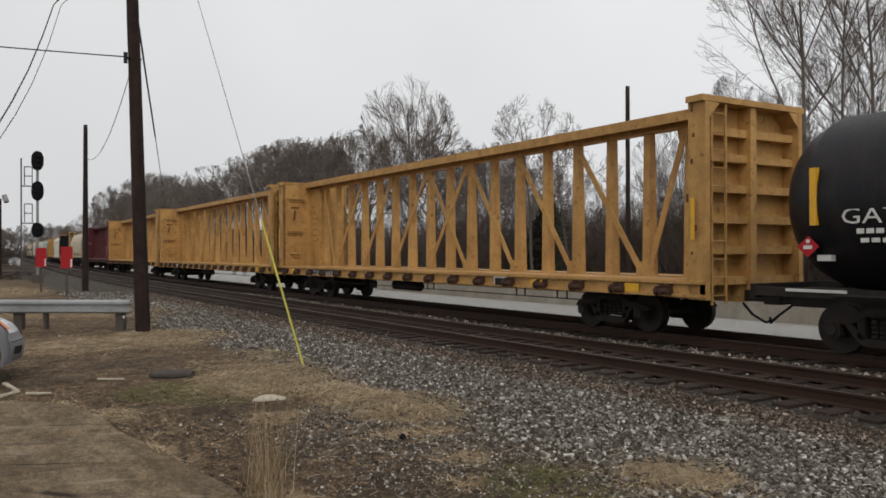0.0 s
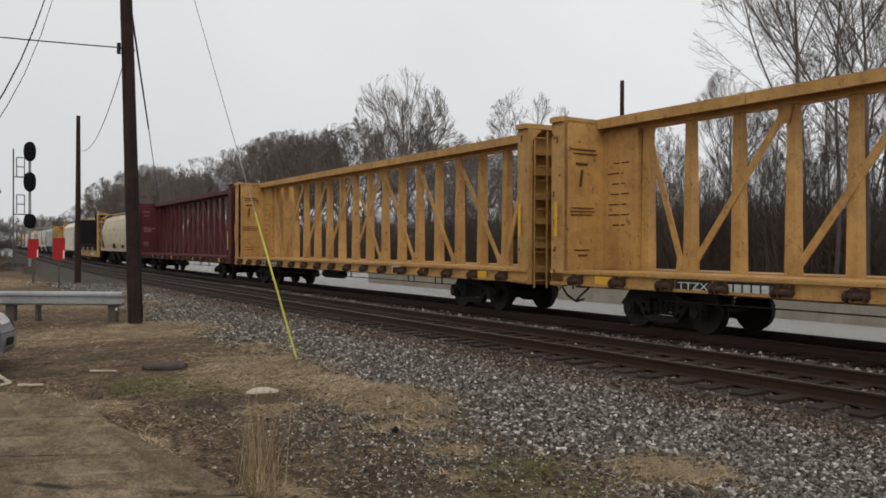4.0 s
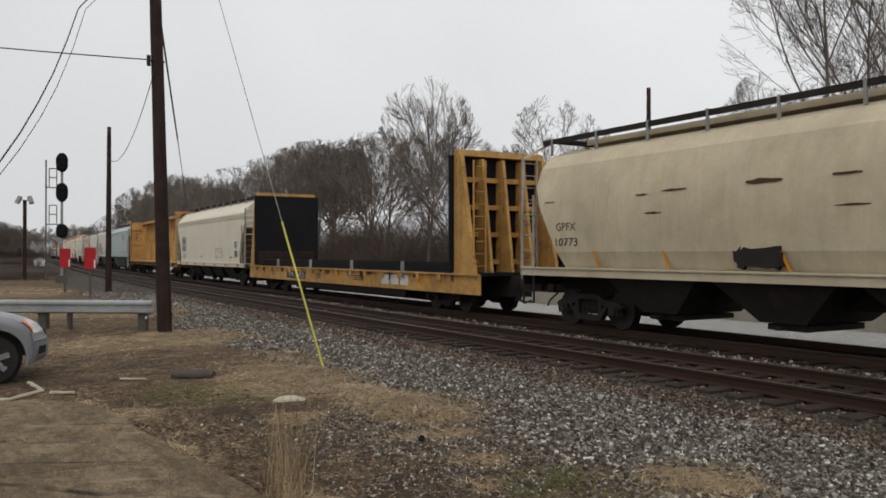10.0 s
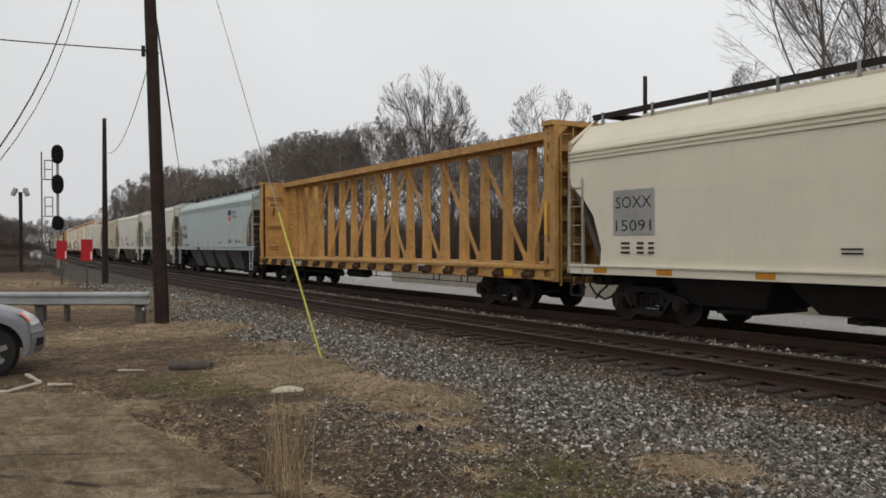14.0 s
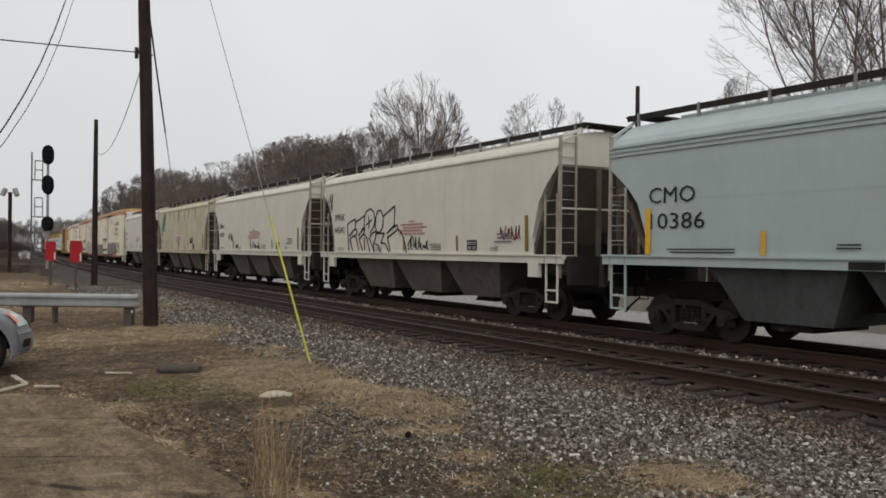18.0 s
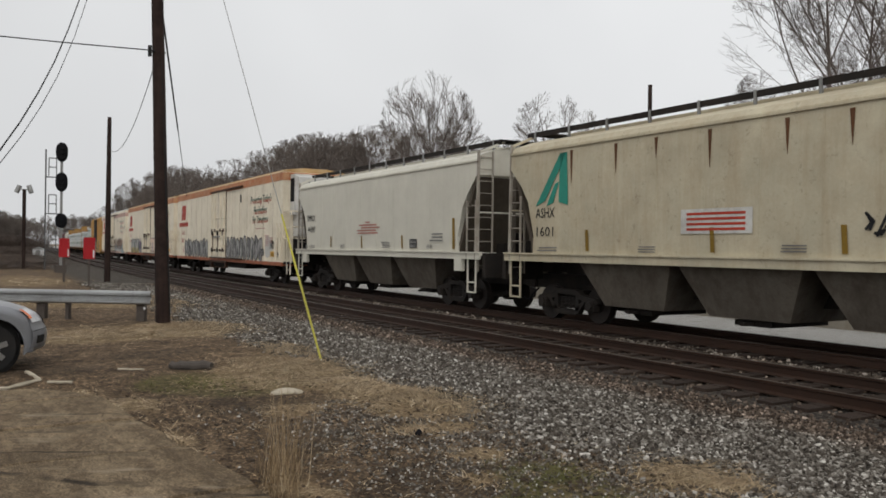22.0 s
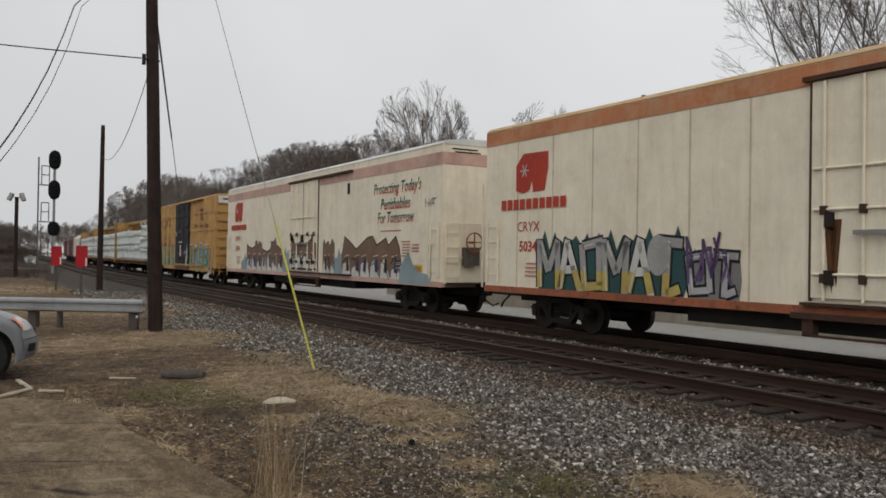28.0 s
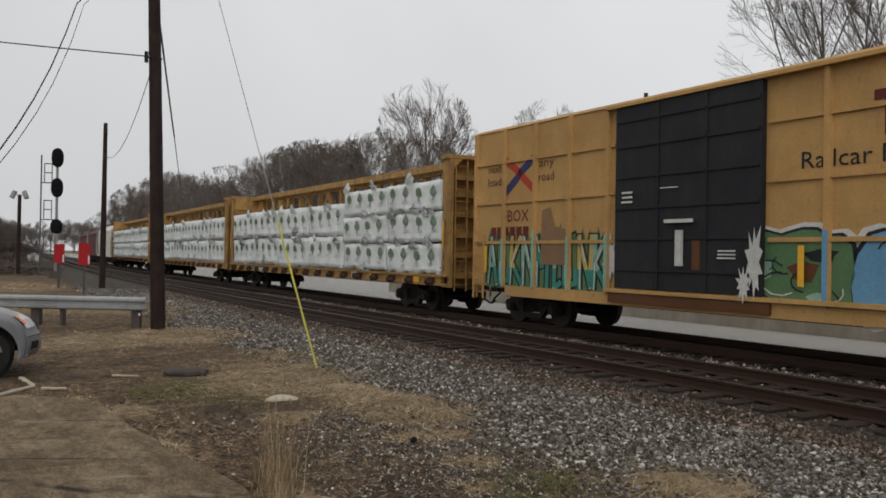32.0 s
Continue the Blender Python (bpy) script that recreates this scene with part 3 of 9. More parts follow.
def rail_strip(name, lat, parent):
    """A rail in a long swept section: foot, web and head."""
    sec = [(-0.07, -0.178), (0.07, -0.178), (0.07, -0.165), (0.012, -0.14), (0.012, -0.045), (0.036, -0.035), (0.036, -0.004), (0.02, 0), (-0.02, 0), (-0.036, -0.004), (-0.036, -0.035), (-0.012, -0.045), (-0.012, -0.14), (-0.07, -0.165)]
    verts, faces = [], []
    ss = [-150, -60] + [-30 + 10 * i for i in range(16)] + [150, 250, 400, 650]
    for s in ss:
        for u, z in sec:
            x, y, th = on_line(s, lat + u)
            verts.append((x, y, z))
    n = len(sec)
    for i in range(len(ss) - 1):
        for j in range(n):
            k = (j + 1) % n
            faces.append((i * n + j, i * n + k, (i + 1) * n + k, (i + 1) * n + j))
    me = bpy.data.meshes.new(name)
    me.from_pydata(verts, [], faces)
    me.materials.append(M["rail"])
    me.materials.append(M["railhead"])
    for i, p in enumerate(me.polygons):
        if i % n in (6, 7, 8):
            p.material_index = 1
    return part(name, me, None, parent, "rusty steel rail with a worn head")


def make_track(mid, label):
    t = thing("railway_track", label, "railway track", "two railway tracks", "structure")
    for u in (-0.755, 0.755):
        rail_strip("rail", mid + u, t)
    tie = bpy.data.meshes.new("tie")
    bm = boxes((-1.3, 1.3, -0.115, 0.115, -0.30, -0.172))
    for v in bm.verts:
        v.co += Vector((random.uniform(-0.02, 0.02), random.uniform(-0.008, 0.008), random.uniform(-0.006, 0.003)))
    for u in (-0.755, 0.755):
        box(bm, u - 0.19, u + 0.19, -0.09, 0.09, -0.176, -0.168)
    bm.to_mesh(tie)
    bm.free()
    tie.materials.append(M["tie"])
    for i in range(150):
        ob = part("tie", tie, None, t)
        ob.matrix_basis = on_pose(-4 + i * 0.54, mid + random.uniform(-0.05, 0.05)) @ pose(0, 0, random.uniform(-0.012, 0.004), 0, 0, random.uniform(-1.2, 1.2))
    rest = bmesh.new()
    for i in range(400):
        box(rest, -1.3, 1.3, -0.115, 0.115, -0.30, -0.174, on_pose(77.1 + i * 0.8, mid))
    part("far_ties", rest, "tie", t)["kind"] = "stuff"


make_track(0.0, "rusty railway track on oily ballast that carries the train")
make_track(NEAR, "empty rusty railway track on dark ties in grey ballast")

# ---- the train: every car stands at its own s along the far track and runs towards the camera ----
# local axes of a car: -x faces the camera, -y is the leading end, z over the rail heads
def wheelset_mesh():
    bm = bmesh.new()
    bar(bm, (-0.9, 0, 0.42), (0.9, 0, 0.42), 0.17, n=10)
    for sx in (-1, 1):
        for (a, b, r) in ((0.70, 0.83, 0.42), (0.66, 0.70, 0.455)):
            bar(bm, (sx * a, 0, 0.42), (sx * b, 0, 0.42), 2 * r, n=28)
        bar(bm, (sx * 0.83, 0, 0.42), (sx * 0.86, 0, 0.42), 0.34, n=14)
    me = bpy.data.meshes.new("wheelset")
    bmesh.ops.recalc_face_normals(bm, faces=bm.faces)
    bm.to_mesh(me)
    bm.free()
    me.materials.append(M["wheel"])
    return me


def side_frame_mesh():
    bm = bmesh.new()
    # cast frame: top arch, two slanted legs, a low belly and journal boxes; open windows between
    top = [(-1.15, 0.50), (-1.05, 0.60), (-0.55, 0.66), (-0.35, 0.78), (0.35, 0.78), (0.55, 0.66), (1.05, 0.60), (1.15, 0.50), (1.05, 0.46), (0.5, 0.54), (0.32, 0.66), (-0.32, 0.66), (-0.5, 0.54), (-1.05, 0.46)]
    low = [(-0.72, 0.55), (-0.6, 0.55), (-0.33, 0.30), (0.33, 0.30), (0.6, 0.55), (0.72, 0.55), (0.42, 0.20), (0.3, 0.17), (-0.3, 0.17), (-0.42, 0.20)]
    for poly, x0, x1 in ((top, -0.09, 0.09), (low, -0.08, 0.08)):
        prism(bm, poly, "x", x0, x1)
    for y in (-0.40, 0.40):
        box(bm, -0.08, 0.08, y - 0.06, y + 0.06, 0.28, 0.68)
    for y in (-0.889, 0.889):
        box(bm, -0.12, 0.08, y - 0.14, y + 0.14, 0.30, 0.56)
        bar(bm, (-0.17, y, 0.42), (-0.1, y, 0.42), 0.22, n=10)
    for y in (-0.21, -0.07, 0.07, 0.21):
        for k in range(4):
            bar(bm, (0, y, 0.32 + k * 0.075), (0, y, 0.37 + k * 0.075), 0.12, n=7)
    me = bpy.data.meshes.new("side_frame")
    bmesh.ops.recalc_face_normals(bm, faces=bm.faces)
    bm.to_mesh(me)
    bm.free()
    me.materials.append(M["underframe"])
    return me


WHEELSET, SIDE_FRAME = wheelset_mesh(), side_frame_mesh()


def add_truck(car, y):
    t = part("truck", boxes((-0.95, 0.95, -0.2, 0.2, 0.42, 0.74), (-0.3, 0.3, -0.3, 0.3, 0.7, 0.84), (-0.9, 0.9, -0.62, -0.55, 0.3, 0.42), (-0.9, 0.9, 0.55, 0.62, 0.3, 0.42)), "underframe", car, "dark grimy cast steel truck")
    t.matrix_basis = pose(0, y, 0)
    for x, r in ((-0.99, 0), (0.99, 180)):
        f = part("side_frame", SIDE_FRAME, None, t)
        f.matrix_basis = pose(x, 0, 0, 0, 0, r)
    for dy in (-0.889, 0.889):
        w = part("wheelset", WHEELSET, None, t)
        w.matrix_basis = pose(0, dy, 0)


def add_coupler(car, y, z=0.86):
    s = 1 if y > 0 else -1
    bm = bmesh.new()
    box(bm, -0.12, 0.12, y - s * 0.5, y + s * 0.28, z - 0.12, z + 0.1)
    box(bm, -0.2, 0.16, min(y + s * 0.26, y + s * 0.52), max(y + s * 0.26, y + s * 0.52), z - 0.16, z + 0.14)
    part("coupler", bm, "underframe", car)
    hose = bmesh.new()
    pts = [(-0.35, y - s * 0.1, z - 0.15), (-0.4, y + s * 0.15, z - 0.35), (-0.3, y + s * 0.38, z - 0.5), (-0.15, y + s * 0.5, z - 0.42)]
    for a, b in zip(pts, pts[1:]):
        bar(hose, a, b, 0.05, n=6)
    part("brake_hose", hose, "black", car)


def ladder(car, x, y0, y1, z0, z1, n, mat, along="y", name="ladder"):
    """Two stiles and n rungs; along y on a side, along x on an end."""
    bm = bmesh.new()
    def at(u, z):
        return (x, u, z) if along == "y" else (u, x, z)
    for u in (y0, y1):
        bar(bm, at(u, z0), at(u, z1), 0.042, 0.042)
    for i in range(n):
        z = z0 + (z1 - z0) * (i + 0.5) / n
        bar(bm, at(y0, z), at(y1, z), 0.026, n=6)
    return part(name, bm, mat, car, "steel ladder")


def add_text(car, words, x, y, z, size, mat, name="lettering", width=None, shear=0.0, bold=0.0):
    """Letters on the side that faces the camera: the first letter stands towards the rear end."""
    cu = bpy.data.curves.new("text", "FONT")
    cu.body, cu.size, cu.align_x, cu.shear, cu.offset = words, size, "CENTER", shear, bold
    cu.resolution_u = 2
    tmp = bpy.data.objects.new("text", cu)
    scene.collection.objects.link(tmp)
    bpy.context.view_layer.update()
    me = bpy.data.meshes.new_from_object(tmp.evaluated_get(bpy.context.evaluated_depsgraph_get()))
    bpy.data.objects.remove(tmp)
    bpy.data.curves.remove(cu)
    me.name = name
    ob = part(name, me, mat, car)
    k = 1.0
    if width and me.vertices:
        xs = [v.co.x for v in me.vertices]
        k = width / (max(xs) - min(xs))
    ob.matrix_basis = pose(x, y, z, 90, 0, -90) @ Matrix.Diagonal((k, 1, 1, 1))
    return ob


def stripe_rows(car, x, y0, y1, z0, z1, n, mat, name="small_print", fill=0.5, rag=0.25, seed=1):
    """Small writing that cannot be read: plain bars."""
    rng = random.Random(seed)
    bm = bmesh.new()
    h = (z1 - z0) / n
    for i in range(n):
        a, b = y0, y1 - (y1 - y0) * rng.uniform(0, rag)
        box(bm, x - 0.004, x, a, b, z0 + i * h, z0 + i * h + h * fill)
    return part(name, bm, mat, car)


def add_strokes(car, strokes, x, y, z, w, h, mat, thick=0.05, name="graffiti_line"):
    """Brush lines on the near side: points are (u, v) in a w by h box, u runs towards the leading end."""
    bm = bmesh.new()
    for st in strokes:
        for (u0, v0), (u1, v1) in zip(st, st[1:]):
            p, q = Vector((x, y - u0 * w, z + v0 * h)), Vector((x, y - u1 * w, z + v1 * h))
            bar(bm, p, q + (q - p).normalized() * thick * 0.3, 0.006, thick)
    return part(name, bm, mat, car)


def add_patch(car, outline, x, y, z, w, h, mat, name="graffiti_patch", t=0.004):
    bm = bmesh.new()
    prism(bm, [(y - u * w, z + v * h) for u, v in outline], "x", x - t, x)
    return part(name, bm, mat, car)


CARS = []    # (thing, s of its middle at the start)


def new_car(label, middle, category="freight car", group="cars of the freight train"):
    c = thing("freight_car", label, category, group)
    CARS.append((c, middle))
    return c


def channel(x, s, y0, y1):
    """A rolled side sill: wide top flange, recessed web and foot."""
    bm = bmesh.new()
    prism(bm, [(x - s * 0.1, 1.16), (x + s * 0.08, 1.16), (x + s * 0.08, 1.10), (x + s * 0.02, 1.10), (x + s * 0.02, 0.9), (x + s * 0.07, 0.9), (x + s * 0.07, 0.84), (x - s * 0.04, 0.84), (x - s * 0.04, 1.10), (x - s * 0.1, 1.10)], "y", y0, y1)
    return bm


def winch_mesh():
    """A strap winch: side plates, drum and a hanging bolt head."""
    bm = boxes((-0.13, 0.0, -0.13, -0.09, 0.86, 1.08), (-0.13, 0.0, 0.09, 0.13, 0.86, 1.08), (-0.03, 0.02, -0.13, 0.13, 0.9, 1.06))
    bar(bm, (-0.07, -0.15, 0.94), (-0.07, 0.19, 0.94), 0.13, n=9)
    bar(bm, (-0.07, 0.19, 0.94), (-0.07, 0.24, 0.94), 0.2, n=9)
    me = bpy.data.meshes.new("strap_winch")
    bmesh.ops.recalc_face_normals(bm, faces=bm.faces)
    bm.to_mesh(me)
    bm.free()
    me.materials.append(M["winch"])
    return me


WINCH = winch_mesh()


def centerbeam(label, front, mat, loaded=False):
    L, hw = 22.7, 1.45
    c = new_car(label, front + L / 2)
    e = L / 2
    # underframe
    part("center_sill", boxes((-0.28, 0.28, -e + 0.2, e - 0.2, 0.72, 1.12)), mat, c)
    for sx in (-1, 1):
        sill = part("side_sill", channel(sx * hw, sx, -e + 0.02, e - 0.02), mat, c, "channel side sill with rusty web")
        for i in range(17):
            w = part("strap_winch", WINCH, None, sill)
            w.matrix_basis = pose(sx * (hw + 0.02), -e + 0.95 + i * (L - 1.9) / 16, 0.0, 0, 0, 0 if sx < 0 else 180)
    cross = bmesh.new()
    for i in range(18):
        y = -e + 0.6 + i * (L - 1.2) / 17
        box(cross, -hw, hw, y - 0.06, y + 0.06, 0.86, 1.10)
    part_each("cross_bearer", cross, mat, c)
    for sx in (-1, 1):
        bm = bmesh.new()
        for i in range(9):
            y0 = -e + 0.5 + i * (L - 1.0) / 9
            box(bm, min(sx * 0.3, sx * hw * 0.96), max(sx * 0.3, sx * hw * 0.96), y0 + 0.03, y0 + (L - 1.0) / 9 - 0.03, 1.125, 1.175)
        part_each("riser", bm, mat, c)
    # bulkheads
    for s in (-1, 1):
        y_in, y_out = s * (e - 0.42), s * e
        a, b = min(y_in, y_out), max(y_in, y_out)
        ypl = s * (e - 0.40)
        plate_ob = part("bulkhead", boxes((-hw, hw, ypl - 0.02, ypl + 0.02, 0.86, 4.62)), mat, c, "tall braced end bulkhead")
        frame_bm = bmesh.new()
        for sx in (-1, 1):
            box(frame_bm, sx * hw - (0.10 if sx > 0 else 0.02), sx * hw + (0.02 if sx > 0 else 0.10), a, b, 0.80, 4.575)
        part_each("corner_post", frame_bm, mat, plate_ob)
        frame_bm = bmesh.new()
        for sx in (-1, 1):
            prism(frame_bm, [(sx * (hw - 0.03), 4.57), (sx * (hw - 0.40), 4.57), (sx * (hw - 0.03), 4.2)], "y", a + 0.01, b - 0.01)
        part_each("gusset", frame_bm, mat, plate_ob)
        part("top_rail", boxes((-hw - 0.09, hw + 0.09, a, b, 4.58, 4.70)), mat, plate_ob)
        ribs = bmesh.new()
        for z in (1.15, 1.75, 2.35, 2.95, 3.55, 4.05):
            box(ribs, -hw + 0.08, hw - 0.08, min(s * (e - 0.4), s * (e - 0.14)), max(s * (e - 0.4), s * (e - 0.14)), z - 0.08, z + 0.08)
        box(ribs, -0.09, 0.09, min(s * (e - 0.4), s * (e - 0.06)), max(s * (e - 0.4), s * (e - 0.06)), 0.86, 4.57)
        part_each("rib", ribs, mat, plate_ob)
        part("end_panel", boxes((-0.22, 0.22, min(s * (e - 0.43), s * (e - 1.5)), max(s * (e - 0.43), s * (e - 1.5)), 1.18, 4.42)), mat, c, "solid panel beside the bulkhead")
        ladder(c, s * (e - 0.05), -1.25, -0.85, 0.7, 4.55, 11, mat, "x")
        add_coupler(c, s * (e + 0.05))
    # the beam: chord, posts and diagonals
    bm = bmesh.new()
    prism(bm, [(-0.45, 4.48), (-0.45, 4.70), (0.45, 4.70), (0.45, 4.48), (0.38, 4.48), (0.38, 4.58), (0.16, 4.58), (0.16, 4.40), (-0.16, 4.40), (-0.16, 4.58), (-0.38, 4.58), (-0.38, 4.48)], "y", -e + 0.425, e - 0.425)
    part("top_chord", bm, mat, c)
    n = 18
    step = (L - 0.84) / n
    ys = [-e + 0.42 + step * i for i in range(1, n)]
    for i, y in enumerate(ys):
        bm = bmesh.new()
        vs = []
        for z, x, w in ((1.15, 0.13, 0.23), (4.42, 0.09, 0.18)):
            vs.append([bm.verts.new((dx * x, y + dy * w / 2, z)) for dx, dy in ((-1, -1), (1, -1), (1, 1), (-1, 1))])
        for k in range(4):
            j = (k + 1) % 4
            bm.faces.new((vs[0][k], vs[0][j], vs[1][j], vs[1][k]))
        bm.faces.new(vs[0])
        bm.faces.new(vs[1])
        part("post", bm, mat, c)
    pairs = [(i, i + 2) for i in (1, 3, 5, 7)] + [(i, i - 2) for i in (15, 13, 11, 9)] + [(1, 0), (15, 16)]
    for i, t in pairs:
        f = 1 if t > i else -1
        bm = bmesh.new()
        x0 = -0.135 if t > i else -0.142
        bar(bm, (x0, ys[i] + f * 0.1, 1.22), (x0 + 0.03, ys[t] - f * 0.05, 4.38), 0.03, 0.15)
        foot, head = ys[i] + f * 0.1, ys[t] - f * 0.05
        prism(bm, [(foot - f * 0.14, 1.17), (foot + f * 0.2, 1.17), (foot + f * 0.15, 1.5), (foot, 1.5)], "x", x0 - 0.012, x0 + 0.01)
        prism(bm, [(head + f * 0.1, 4.42), (head - f * 0.24, 4.42), (head - f * 0.16, 4.05), (head + f * 0.03, 4.05)], "x", x0 + 0.012, x0 + 0.034)
        part("diagonal", bm, mat, c, "flat diagonal brace with gusset plates")
    if not loaded:
        rig = bmesh.new()
        for y in (-7.2, -5.6, -1.2, 3.0, 6.4):
            bar(rig, (-1.35, y, 0.86), (-1.35, y, 0.62), 0.04, n=6)
            bar(rig, (-1.35, y + 0.35, 0.86), (-1.35, y + 0.35, 0.62), 0.04, n=6)
        bar(rig, (-1.35, -8.0, 0.64), (-1.35, 8.0, 0.64), 0.03, n=6)
        part("brake_rod", rig, "underframe", c)
        part("brake_cylinder", bars([((-0.9, 0.4, 0.66), (-0.9, 2.0, 0.66))], 0.32, 12), "underframe", c)
    for y in (-e + 3.0, e - 3.0):
        add_truck(c, y)
    return c


def hopper(label, front, L, mat, style="flat", bays=3, under="underframe", eave=4.0, roof=4.6, hw=1.5, sill_mat=None, sill=1.03, notch=3.1, dig=1.0, inset=0.33):
    """Covered hopper. style: 'flat' straight sides with a bent top, 'round' barrel sides."""
    c = new_car(label, front + L / 2)
    e = L / 2
    if style == "round":
        prof = [(1.30, 1.2), (1.37, 1.4), (1.49, 1.78), (1.535, 2.3), (1.535, 2.9), (1.45, 3.4), (1.28, 3.85), (1.02, 4.15), (0.6, 4.3), (0.0, 4.34)]
    else:
        prof = [(hw, sill + 0.15), (hw + 0.01, 1.9), (hw + 0.015, 2.8), (hw, eave - 0.25), (hw - 0.02, eave - 0.12), (hw - 0.10, eave), (hw - 0.62, roof - 0.12), (0.45, roof - 0.02), (0.0, roof)]
    def y_end(z):
        if style == "round":
            return e - 0.62 - max(0.0, (3.3 - z)) * 0.55
        u = max(0.0, min(1.0, (notch - z) / (notch - sill - 0.15)))
        cut = ((0.0, 0.0), (0.22, 0.48), (0.4, 0.76), (0.78, 1.0), (1.0, 0.95))
        for (u0, k0), (u1, k1) in zip(cut, cut[1:]):
            if u <= u1:
                return e - inset - dig * (k0 + (k1 - k0) * (u - u0) / (u1 - u0))
        return e - inset - dig
    # sides with intermediate stations so that seams can be told
    extra = [] if style == "round" else [(hw + 0.012, notch - k * (notch - sill - 0.15)) for k in (0.0, 0.22, 0.4, 0.78)]
    prof = sorted(prof + extra, key=lambda p: (p[1], -p[0]))
    bm = bmesh.new()
    ring = [(-x, z) for x, z in prof] + [(x, z) for x, z in reversed(prof[:-1])]
    st = 9
    grid = []
    for i in range(st + 1):
        f = -1 + 2 * i / st
        grid.append([bm.verts.new((x, f * y_end(z), z)) for x, z in ring])
    n = len(ring)
    for i in range(st):
        for j in range(n - 1):
            bm.faces.new((grid[i][j], grid[i][j + 1], grid[i + 1][j + 1], grid[i + 1][j]))
    for g in (grid[0], grid[-1]):
        for j in range(n // 2):
            a, b, cc, d = g[j], g[j + 1], g[n - 2 - j], g[n - 1 - j]
            if b is cc:
                bm.faces.new((a, b, d))
            else:
                bm.faces.new((a, b, cc, d))
    body = part("body", bm, mat, c, smooth=style == "round")
    if style == "round":
        body.data.set_sharp_from_angle(angle=radians(12))
    # side sheets' seams
    for i in range(1, 9):
        y = -e + 1.7 + i * (L - 3.4) / 9
        rows = [(-xa - d, za) for d in (0.006, -0.006) for xa, za in (prof[:-1] if d > 0 else prof[-2::-1])]
        seam = bmesh.new()
        prism(seam, rows, "y", y - 0.015, y + 0.015)
        part("sheet_seam", seam, mat, c)
    sm = sill_mat or mat
    for sx in (-1, 1):
        bm = bmesh.new()
        xo = sx * hw
        prism(bm, [(xo - sx * 0.05, sill), (xo + sx * 0.05, sill), (xo + sx * 0.05, sill + 0.17), (xo + sx * 0.09, sill + 0.17), (xo + sx * 0.09, sill + 0.21), (xo - sx * 0.05, sill + 0.21)], "y", -e + 0.12, e - 0.12)
        part("side_sill", bm, sm, c)
    # hopper bays
    span = L - 5.6
    for i in range(bays):
        y0 = -span / 2 + span * i / bays
        y1 = y0 + span / bays
        ym = (y0 + y1) / 2
        bm = bmesh.new()
        bw = (y1 - y0) * (0.30 if style != "round" else 0.16)
        lo = [(-1.0, ym - bw, 0.46), (1.0, ym - bw, 0.46), (1.0, ym + bw, 0.46), (-1.0, ym + bw, 0.46)]
        hi = [(-1.42, y0 + 0.03, sill + 0.15), (1.42, y0 + 0.03, sill + 0.15), (1.42, y1 - 0.03, sill + 0.15), (-1.42, y1 - 0.03, sill + 0.15)]
        a, b = [bm.verts.new(p) for p in lo], [bm.verts.new(p) for p in hi]
        for j in range(4):
            k = (j + 1) % 4
            bm.faces.new((a[j], a[k], b[k], b[j]))
        bm.faces.new(a)
        bm.faces.new(b)
        # shade on the sloping faces is partly in the colour of under
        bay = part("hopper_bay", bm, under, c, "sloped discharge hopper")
        part("outlet_gate", boxes((-0.85, 0.85, ym - 0.42, ym + 0.42, 0.32, 0.43), (-1.15, 1.15, ym - 0.05, ym + 0.05, 0.34, 0.4)), "underframe", bay)
    part("center_sill", boxes((-0.25, 0.25, -e + 0.1, e - 0.1, 0.72, 1.1)), "underframe", c)
    # end gear
    for s in (-1, 1):
        a, b = min(s * (e - 1.9), s * (e - 0.1)), max(s * (e - 1.9), s * (e - 0.1))
        part("end_platform", boxes((-1.5, 1.5, a, b, sill, sill + 0.1), (-1.5, 1.5, s * e - 0.12, s * e + 0.02, 0.95, sill + 0.18)), "underframe", c)
        ye = e - inset if style != "round" else e - 0.12
        for sx in (-1, 1):
            part("sill_step", bars([((sx * hw, s * (ye - 0.45), sill), (sx * hw, s * (ye - 0.45), 0.5)), ((sx * hw, s * (ye - 0.03), sill), (sx * hw, s * (ye - 0.03), 0.5)), ((sx * hw, s * (ye - 0.45), 0.52), (sx * hw, s * (ye - 0.03), 0.52)), ((sx * hw, s * (ye - 0.45), 0.8), (sx * hw, s * (ye - 0.03), 0.8))], 0.04, 4), "underframe" if under == "underframe" else sm, c)
            ladder(c, sx * (hw + 0.03), s * (ye - 0.47), s * (ye - 0.02), sill + 0.02, (notch + 0.1 if notch < 3.3 else 3.1) if style != "round" else 3.2, 5, "dirtyladder")
            part("corner_post", bars([((sx * (hw + 0.02), s * (ye + 0.02), sill), (sx * (hw - 0.02), s * (ye + 0.02), eave + 0.08)), ], 0.06, 4), "dirtyladder", c)
        ladder(c, s * (ye + 0.05), -hw + 0.02, -hw + 0.48, 1.1, eave + 0.1, 10, "dirtyladder", "x")
        bm = bmesh.new()
        for sx in (-1, 1):
            bar(bm, (sx * (hw - 0.02), s * (ye + 0.03), eave + 0.04), (sx * 0.5, s * (ye + 0.03), roof + 0.16), 0.06, 0.06)
        bar(bm, (-hw, s * (ye + 0.05), 2.75), (hw, s * (ye + 0.05), 2.75), 0.04, 0.04)
        part_each("hand_hold", bm, sm, c)
